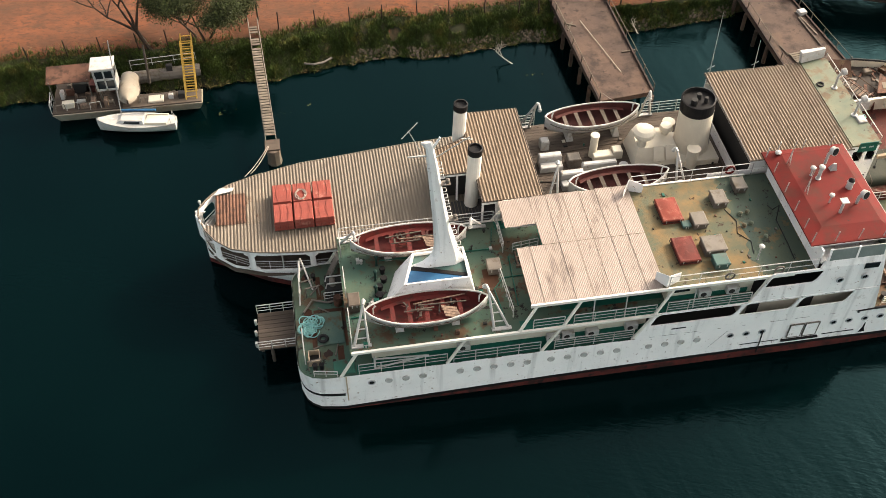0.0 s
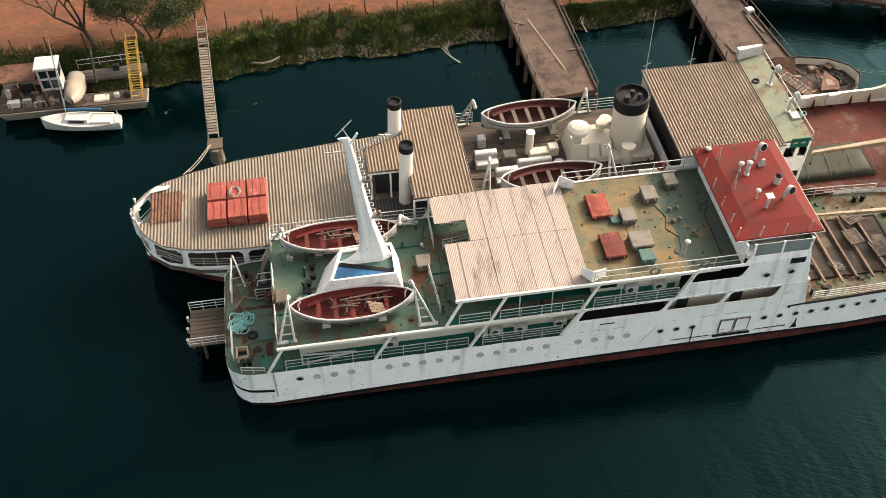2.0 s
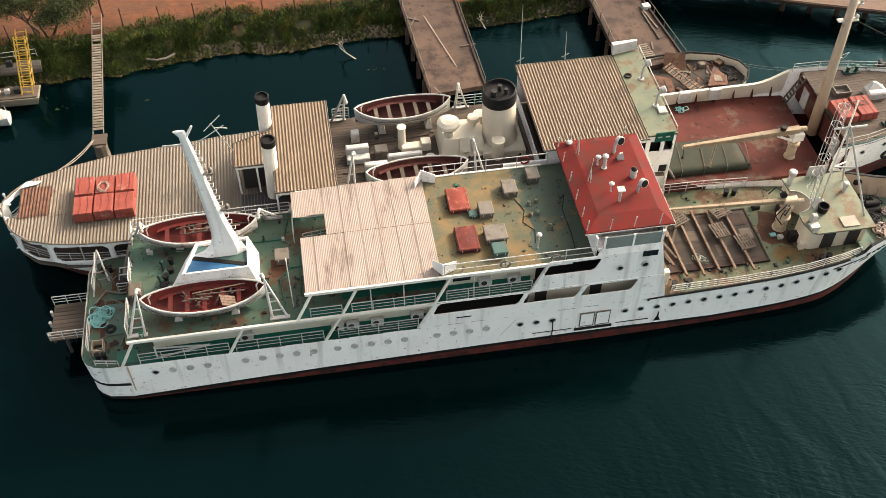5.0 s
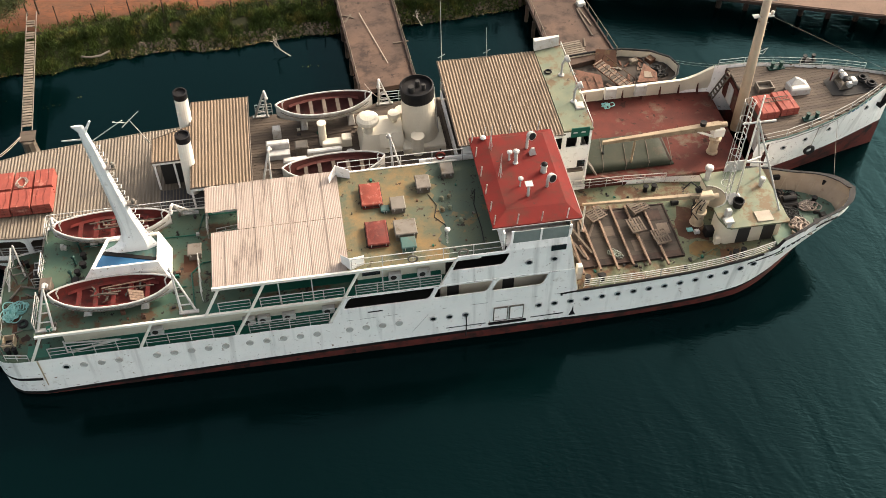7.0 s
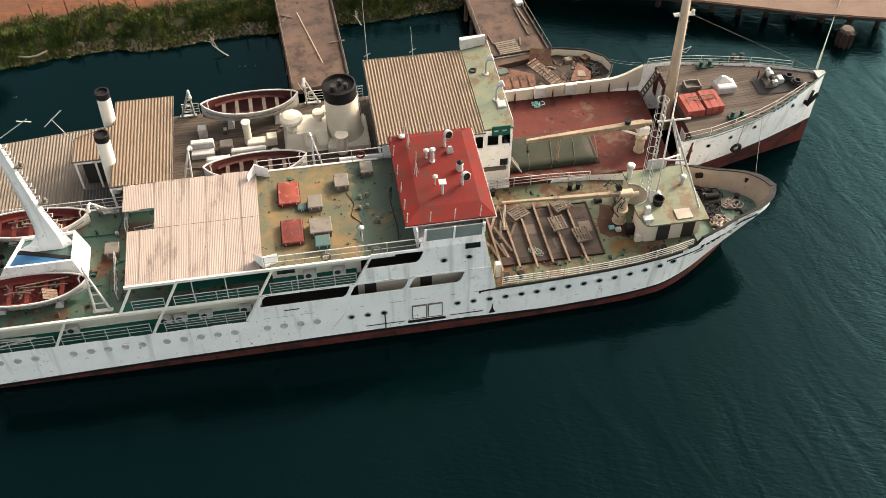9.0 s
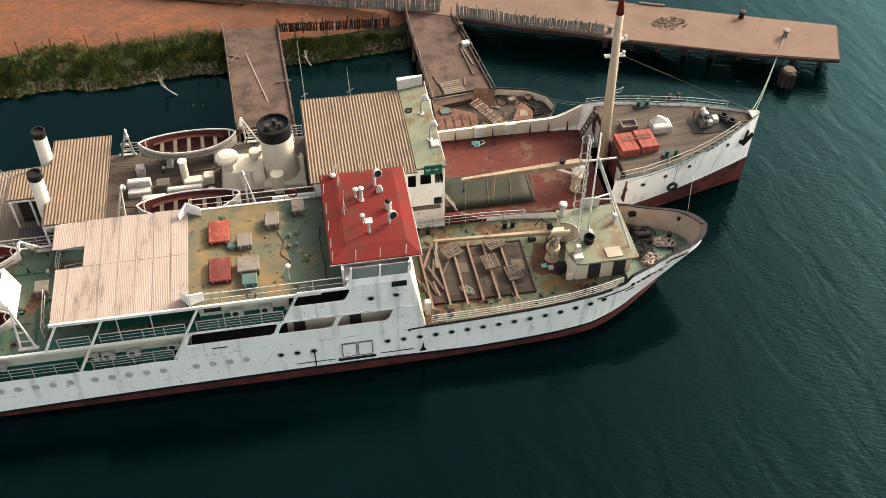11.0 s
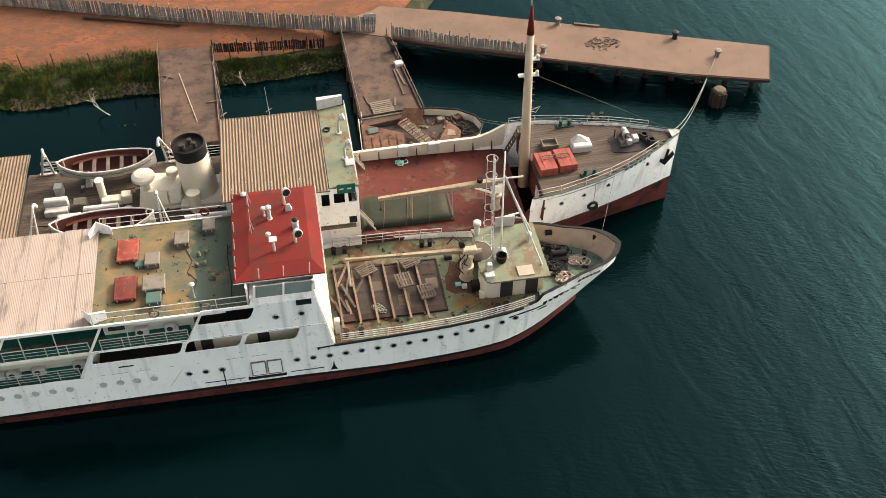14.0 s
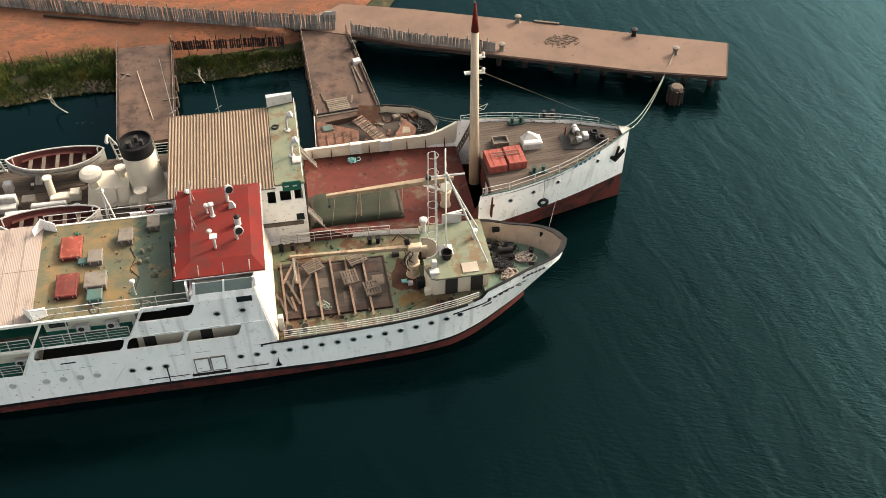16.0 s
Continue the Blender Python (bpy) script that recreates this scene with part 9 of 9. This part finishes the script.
for k, (x, y, w, d, h, m) in enumerate(((-17.7, 31.2, 0.9, 0.5, 0.5, "cream"), (-16.3, 31.0, 1.0, 0.4, 0.35, "wood"), (-15.4, 30.9, 0.35, 0.7, 0.7, "wood"), (-14.4, 30.9, 0.3, 0.6, 0.7, "wood"), (-16.9, 33.0, 1.2, 0.7, 0.9, "dark"), (-15.9, 33.0, 0.9, 0.8, 0.7, "maroon"),
                                        (-11.0, 30.9, 1.2, 0.8, 0.18, "cream"), (-8.6, 31.1, 0.5, 0.5, 0.5, "dark"), (-9.6, 34.5, 0.5, 0.4, 0.75, "dark"), (-9.4, 31.2, 0.4, 0.3, 0.4, "rail"))):
    bm = bmesh.new()
    rbox(bm, x, x + w, y, y + d, 0.47, 0.47 + h, 0.05)
    part("deck_gear", bm, m, hb)
bm = bmesh.new()
rod(bm, (-11.0, 33.6, 0.3), (-11.1, 35.4, 2.9), 0.12, 0.1, 6)
part("mooring_post", bm, "old_wood", hb, "grey weathered mooring post")
for k in range(22):
    x, y = rr.uniform(-18, -13.4), rr.uniform(30.9, 33.9)
    w, d, h = rr.uniform(0.15, 0.7), rr.uniform(0.15, 0.5), rr.uniform(0.15, 0.7)
    bm = bmesh.new()
    rbox(bm, x, x + w, y, y + d, 0.47, 0.47 + h, 0.04)
    part("deck_gear", bm, rr.choice(("wood", "old_wood", "grey", "dark", "rust", "rail")), hb)
railing(hb, [(-18.5, 30.7, 0.47), (-18.6, 32.4, 0.47)], h=0.9, bars=2, gap=0.8)
railing(hb, [(-12.5, 35.3, 0.6), (-7.2, 35.6, 0.6)], h=0.9, bars=2, gap=1.6)
# yellow ladder tower
for s in (0, 0.85):
    for off in (0, 1.0):
        bm = bmesh.new()
        rod(bm, (-8.0 + s, 30.9 + off, 0.47), (-7.85 + s, 33.5 + off, 4.3), 0.07, seg=4)
        part("tower_leg", bm, "yellow", hb, "yellow steel ladder tower")
for k in range(11):
    u = (k + 0.5) / 11
    bm = bmesh.new()
    rod(bm, (-8.0 + 0.15 * u, 30.9 + 2.6 * u, 0.47 + 3.83 * u), (-7.15 + 0.15 * u, 30.9 + 2.6 * u, 0.47 + 3.83 * u), 0.05, seg=4)
    if k % 2:
        rod(bm, (-7.15 + 0.15 * u, 30.9 + 2.6 * u, 0.47 + 3.83 * u), (-7.15 + 0.15 * u, 31.9 + 2.6 * u, 0.47 + 3.83 * u), 0.04, seg=4)
    part("tower_rung", bm, "yellow", hb)
    bm = bmesh.new()
    rod(bm, (-8.0 + 0.15 * u, 31.9 + 2.6 * u, 0.47 + 3.83 * u), (-7.15 + 0.15 * u, 31.9 + 2.6 * u, 0.47 + 3.83 * u), 0.04, seg=4)
    part("tower_rung", bm, "yellow", hb)
# upturned dinghy on the workboat
dg = thing("dinghy", "pale upturned dinghy leaning on the workboat", "dinghy", (-12.2, 31.6, 0.85), -88)
bm = bmesh.new()
rows = []
for i in range(13):
    u = -1 + i / 6
    b = 0.85 * max(0.02, (1 - abs(max(u, -0.55)) ** 2.4)) ** 0.6
    rows.append([(u * 1.9, b * math.cos(a), 0.75 * (1 - 0.3 * max(u, 0)) * math.sin(a) + 0.2 * u) for a in [math.pi * j / 10 for j in range(11)]])
grid_skin(bm, rows)
part("hull", bm, "dinghy_grey", dg, smooth=True)
bm = bmesh.new()
tube(bm, [r[0] for r in rows] + [r[-1] for r in rows[::-1]], 0.05, 5)
part("gunwale", bm, "stone", dg)
# small white yacht without sails
ya = thing("sailing_boat", "small white fibreglass sailing boat with blue sail cover", "sailing boat", (-11.6, 28.4, -0.08), -8)
n = 20
sec = []
for i in range(n + 1):
    u = -1 + 2 * i / n
    b = 0.93 * (1 - max(0, -u) ** 2.0) ** 0.85 * (1 - 0.55 * max(0, u) ** 2.5) + 0.01
    sec.append((u * 3.12, b, 0.55 + 0.10 * u * u - 0.08 * u))
bm = bmesh.new()
grid_skin(bm, [[(x, -b, z), (x, -b * 0.85, 0.1), (x * 0.97, -b * 0.35, -0.4), (x * 0.97, b * 0.35, -0.4), (x, b * 0.85, 0.1), (x, b, z)] for x, b, z in sec])
poly(bm, [(3.12, -sec[-1][1], sec[-1][2]), (3.12, -sec[-1][1] * 0.85, 0.1), (3.03, -0.15, -0.4), (3.03, 0.15, -0.4), (3.12, sec[-1][1] * 0.85, 0.1), (3.12, sec[-1][1], sec[-1][2])])
part("hull", bm, "rail", ya, "white glossy hull", smooth=False)
bm = bmesh.new()
grid_skin(bm, [[(x, -b * 0.97, z), (x, 0, z + 0.06), (x, b * 0.97, z)] for x, b, z in sec])
part("deck", bm, "rail", ya)
bm = bmesh.new()
hexa(bm, [(-1.6, -0.5, 0.55), (0.7, -0.62, 0.55), (0.7, 0.62, 0.55), (-1.6, 0.5, 0.55)], [(-1.1, -0.38, 0.85), (0.65, -0.5, 0.9), (0.65, 0.5, 0.9), (-1.1, 0.38, 0.85)])
part("cabin_trunk", bm, "rail", ya)
bm = bmesh.new()
hexa(bm, [(-0.9, -0.555, 0.64), (0.4, -0.615, 0.64), (0.4, -0.58, 0.64), (-0.9, -0.52, 0.64)], [(-0.8, -0.48, 0.8), (0.4, -0.55, 0.81), (0.4, -0.51, 0.81), (-0.8, -0.44, 0.8)])
part("cabin_window", bm, "glass", ya)
for y in (-0.6, 0.5):
    bm = bmesh.new()
    rbox(bm, 0.8, 2.5, y, y + 0.1, 0.5, 0.74, 0.03)
    part("cockpit_coaming", bm, "cream", ya)
bm = bmesh.new()
box(bm, 0.8, 2.5, -0.5, 0.5, 0.58, 0.63)
part("cockpit", bm, "cream", ya)
bm = bmesh.new()
rod(bm, (-1.2, 0.6, 1.05), (1.6, 0.5, 1.15), 0.11, 0.1, 8)
part("sail_cover", bm, "blue", ya, "blue sail cover on the boom")
bm = bmesh.new()
rod(bm, (-1.15, 0.35, 0.9), (-0.55, 0.45, 7.9), 0.045, 0.035, 8)
part("mast", bm, "steel", ya, "thin bare aluminium mast")
bm = bmesh.new()
for x, y in ((2.8, -0.45), (2.8, 0.45), (3.1, 0)):
    rod(bm, (x, y, 0.5), (x, y, 1.1), 0.02, seg=5)
tube(bm, [(2.8, -0.45, 1.1), (3.1, 0, 1.1), (2.8, 0.45, 1.1)], 0.02, 5)
part("pushpit", bm, "steel", ya)

# ---- trees, grass, snags ----
def branch(bm, p, d, ln, r, depth, rnd, tips):
    q = p
    for k in range(3):
        d2 = (d + Vector((rnd.uniform(-0.25, 0.25), rnd.uniform(-0.25, 0.25), rnd.uniform(-0.1, 0.2)))).normalized()
        q2 = q + d2 * ln / 3
        rod(bm, q, q2, r * (1 - 0.2 * k), r * (1 - 0.2 * (k + 1)), 5)
        q, d = q2, d2
        if depth > 0 and k > 0:
            for _ in range(2 if depth > 1 else rnd.choice((1, 2))):
                s = Vector((rnd.uniform(-1, 1), rnd.uniform(-1, 1), rnd.uniform(-0.2, 0.9))).normalized()
                branch(bm, q, (d * 0.6 + s * 0.8).normalized(), ln * rnd.uniform(0.5, 0.72), r * 0.5, depth - 1, rnd, tips)
    tips.append(q)


def leaf_crown(parent, tips, rnd, per, spread, size, material="leaf"):
    verts, faces = [], []
    for t in tips:
        for _ in range(per):
            c = t + Vector((rnd.gauss(0, spread), rnd.gauss(0, spread), rnd.gauss(0, spread * 0.8)))
            u = Vector((rnd.uniform(-1, 1), rnd.uniform(-1, 1), rnd.uniform(-1, 1))).normalized()
            v = u.orthogonal().normalized()
            s = size * rnd.uniform(0.6, 1.4)
            i = len(verts)
            verts += [c - u * s, c + v * s * 0.5, c + u * s, c - v * s * 0.5]
            faces.append((i, i + 1, i + 2, i + 3))
    me = bpy.data.meshes.new("crown")
    me.from_pydata(verts, [], faces)
    me.materials.append(M[material])
    ob = new("crown", me)
    ob.parent = parent
    return ob


rnd = random.Random(77)
t = thing("bare_tree", "leafless grey tree leaning over the bank", "tree")
bm = bmesh.new()
tips = []
rod(bm, (-10.15, 35.9, 0.6), (-11.5, 37.5, 2.4), 0.22, 0.17, 8)
for d in ((-0.5, 0.25, 0.7), (-0.15, 0.3, 0.9), (-0.8, 0.1, 0.4), (0.25, 0.35, 0.8)):
    branch(bm, Vector((-11.5, 37.5, 2.4)), Vector(d).normalized(), 3.8, 0.13, 3, rnd, tips)
part("trunk", bm, "bark", t)
t = thing("leafy_tree", "small olive-leaved tree beside the gangway", "tree")
bm = bmesh.new()
tips = []
for x, y, d in ((-6.3, 36.9, (-0.75, 0.15, 0.6)), (-6.0, 37.0, (0.4, 0.2, 0.75)), (-6.4, 37.0, (-0.25, 0.5, 0.85)), (-6.0, 36.8, (0.05, -0.2, 0.95))):
    branch(bm, Vector((x, y, 0.6)), Vector(d).normalized(), 3.5, 0.13, 3, rnd, tips)
part("trunk", bm, "bark", t)
full = [p for p in tips if noise.noise(p * 0.55) > -0.2]
leaf_crown(t, full, rnd, 190, 0.36, 0.075)

# stones along the waterline
rnd = random.Random(9)
st = thing("shore_stone", "row of pale stones along the water's edge", "stones", kind="stuff")
verts, faces = [], []
for k in range(760):
    x = rnd.uniform(6, 24) if rnd.random() < 0.7 else rnd.uniform(29.5, 40.5)
    d = rnd.uniform(0.1, 1.0)
    c = Vector((x, shore_y(x) + d, ground_z(x, d) + 0.19))
    s = rnd.uniform(0.035, 0.13)
    i = len(verts)
    for dx, dy, dz in ((-1, -1, -0.5), (1, -0.8, -0.5), (0.9, 1, -0.5), (-0.8, 0.9, -0.5), (-0.5, -0.5, 0.6), (0.6, -0.4, 0.7), (0.5, 0.5, 0.5), (-0.4, 0.6, 0.6)):
        verts.append(c + Vector((dx * s * rnd.uniform(0.8, 1.2), dy * s * rnd.uniform(0.8, 1.2), dz * s)))
    faces += [(i + 4, i + 5, i + 6, i + 7), (i, i + 1, i + 5, i + 4), (i + 1, i + 2, i + 6, i + 5), (i + 2, i + 3, i + 7, i + 6), (i + 3, i, i + 4, i + 7)]
me = bpy.data.meshes.new("stones")
me.from_pydata(verts, [], faces)
me.materials.append(M["stone"])
new("stones", me).parent = st

# grass on the bank
rnd = random.Random(10)
gr = thing("grass", "uneven green and straw-coloured grass covering the bank", "grass", kind="stuff")
verts, faces = [], []
for k in range(62000):
    x = rnd.uniform(-34, 41)
    if 24.2 < x < 29.3:
        continue
    d = rnd.triangular(-0.3, 4.3, 1.4)
    if noise.noise((x * 0.35, d * 0.7, 2.0)) + 0.5 < -0.12 + 0.5 * max(0, d - 2.6) / 1.6:
        continue
    x0, y0, z0 = x, shore_y(x) + d, ground_z(x, d) + 0.1
    if x > 28.9 and y0 > 36.95:
        continue
    clump = 0.42 + 1.25 * max(0.0, noise.noise((x * 0.9, d * 1.1, 7.0)) + 0.25)
    for _ in range(3):
        h = rnd.uniform(0.16, 0.5) * clump
        a = rnd.uniform(0, 6.28)
        lean = Vector((math.cos(a), math.sin(a), 0)) * h * rnd.uniform(0.2, 0.9)
        w = Vector((-math.sin(a), math.cos(a), 0)) * rnd.uniform(0.015, 0.04)
        b = Vector((x0 + rnd.uniform(-0.08, 0.08), y0 + rnd.uniform(-0.08, 0.08), z0))
        i = len(verts)
        verts += [b - w, b + w, b + lean + Vector((0, 0, h))]
        faces.append((i, i + 1, i + 2))
me = bpy.data.meshes.new("blades")
me.from_pydata(verts, [], faces)
me.materials.append(M["grass"])
new("blades", me).parent = gr
# dry stalks and drift at the foot of the bank and along its crest
rnd = random.Random(14)
dry = thing("dry_reeds", "straw-coloured reeds and drift stalks along the water's edge", "reeds", kind="stuff")
verts, faces = [], []
for k in range(5200):
    x = rnd.uniform(-30, 41)
    if 24.2 < x < 29.3:
        continue
    d = rnd.uniform(-0.15, 0.8) if k % 3 else rnd.uniform(2.2, 4.6)
    if noise.noise((x * 0.7, d * 0.5, 12.0)) < 0.02:
        continue
    a, flat = rnd.uniform(0, 6.28), rnd.random() < 0.5
    ln = rnd.uniform(0.12, 0.42)
    b = Vector((x, shore_y(x) + d, max(-0.6, ground_z(x, d)) + 0.1))
    u = Vector((math.cos(a), 0.5 * math.sin(a), 0.1 if flat else 1.4)).normalized() * ln
    w = Vector((-math.sin(a), math.cos(a), 0.4)).normalized() * rnd.uniform(0.012, 0.026)
    i = len(verts)
    verts += [b - w, b + w, b + u + w * 0.4, b + u - w * 0.4]
    faces.append((i, i + 1, i + 2, i + 3))
me = bpy.data.meshes.new("stalks")
me.from_pydata(verts, [], faces)
me.materials.append(M["straw"])
new("stalks", me).parent = dry

rnd = random.Random(33)
verts, faces = [], []
for cx, cy, k in ((-4.8, 29.6, 10), (-0.2, 28.6, 7), (-6.2, 31.0, 4), (2.2, 29.4, 3), (21.2, 30.5, 6)):
    for _ in range(k):
        c = Vector((cx + rnd.gauss(0, 0.35), cy + rnd.gauss(0, 0.22), -0.61))
        a, s = rnd.uniform(0, 6.28), rnd.uniform(0.04, 0.12)
        u, v = Vector((math.cos(a), math.sin(a), 0)) * s, Vector((-math.sin(a), math.cos(a), 0)) * s * 0.5
        i = len(verts)
        verts += [c - u, c - v, c + u, c + v]
        faces.append((i, i + 1, i + 2, i + 3))
weed = thing("floating_weed", "small pale green scraps of weed floating on the water", "weed", kind="stuff")
me = bpy.data.meshes.new("scraps")
me.from_pydata(verts, [], faces)
me.materials.append(M["leaf"])
new("scraps", me).parent = weed

# dead branches in the shallows
for label, x, y, ln, seed in (("bleached dead branch standing in the shallow water", 19.75, 32.1, 1.5, 3), ("bleached dead branch at the water's edge", 31.6, 34.6, 0.8, 5)):
    t = thing("dead_branch", label, "branch")
    rnd = random.Random(seed)
    bm = bmesh.new()
    tips = []
    branch(bm, Vector((x, y, -0.75)), Vector((-0.65, 0.3, 0.5)).normalized(), ln * 1.2, 0.07, 2, rnd, tips)
    part("limb", bm, "pale_wood", t)
t = thing("driftwood", "pale driftwood log at the water's edge", "driftwood")
bm = bmesh.new()
tube(bm, [(2.0, 34.1, 0.0), (2.8, 33.8, 0.05), (3.6, 34.0, 0.0), (4.4, 34.4, 0.1)], 0.09, 6)
part("log", bm, "grey", t)
# things lying on the jetties
for label, x, y, z, w, d, h, rz, m in (("white box on the jetty", 45.0, 32.2, 1.45, 0.7, 0.6, 0.35, 10, "rail"), ("dark drum on the jetty", 45.0, 34.6, 1.45, 0.5, 0.5, 0.8, 0, "dark")):
    t = thing("jetty_box", label, "box", (x, y, z), rz)
    bm = bmesh.new()
    rbox(bm, 0, w, 0, d, 0, h, 0.04)
    part("body", bm, m, t)
rr = random.Random(61)
for x, y, a, ln in ((42.0, 27.2, 100, 1.3), (44.2, 26.6, 80, 1.1), (45.2, 28.0, 95, 4.0), (45.5, 29.5, 100, 3.4), (24.6, 33.2, 60, 1.3), (24.5, 34.2, -30, 1.0), (28.3, 29.6, 5, 1.3)):
    t = thing("board", "loose dark board lying on the jetty", "board", (x, y, 1.46), a, "boards on the jetties")
    bm = bmesh.new()
    box(bm, 0, ln, 0, 0.14, 0, 0.06 + rr.uniform(0, 0.05))
    part("board", bm, "old_wood", t)
t = thing("pallet", "broken grey wooden pallet at the end of the jetty", "pallet", (42.2, 25.5, 1.47), 8)
for k in range(7):
    bm = bmesh.new()
    box(bm, 0.02 * (k % 3), 1.9 - 0.05 * (k % 2), 0.26 * k, 0.26 * k + 0.17, 0.1, 0.13)
    part("slat", bm, "pale_slat", t)
for x in (0.05, 0.9, 1.75):
    bm = bmesh.new()
    box(bm, x, x + 0.09, 0, 1.75, 0, 0.1)
    part("bearer", bm, "old_wood", t)
for x, y in ((26.9, 30.5),):
    t = thing("mast_pole", "thin pale pole lying along the jetty", "pole", (x, y, 1.5), 100)
    bm = bmesh.new()
    rod(bm, (-3.5, 0, 0.04), (4.0, 0.3, 0.04), 0.025)
    part("pole", bm, "pale_wood", t)
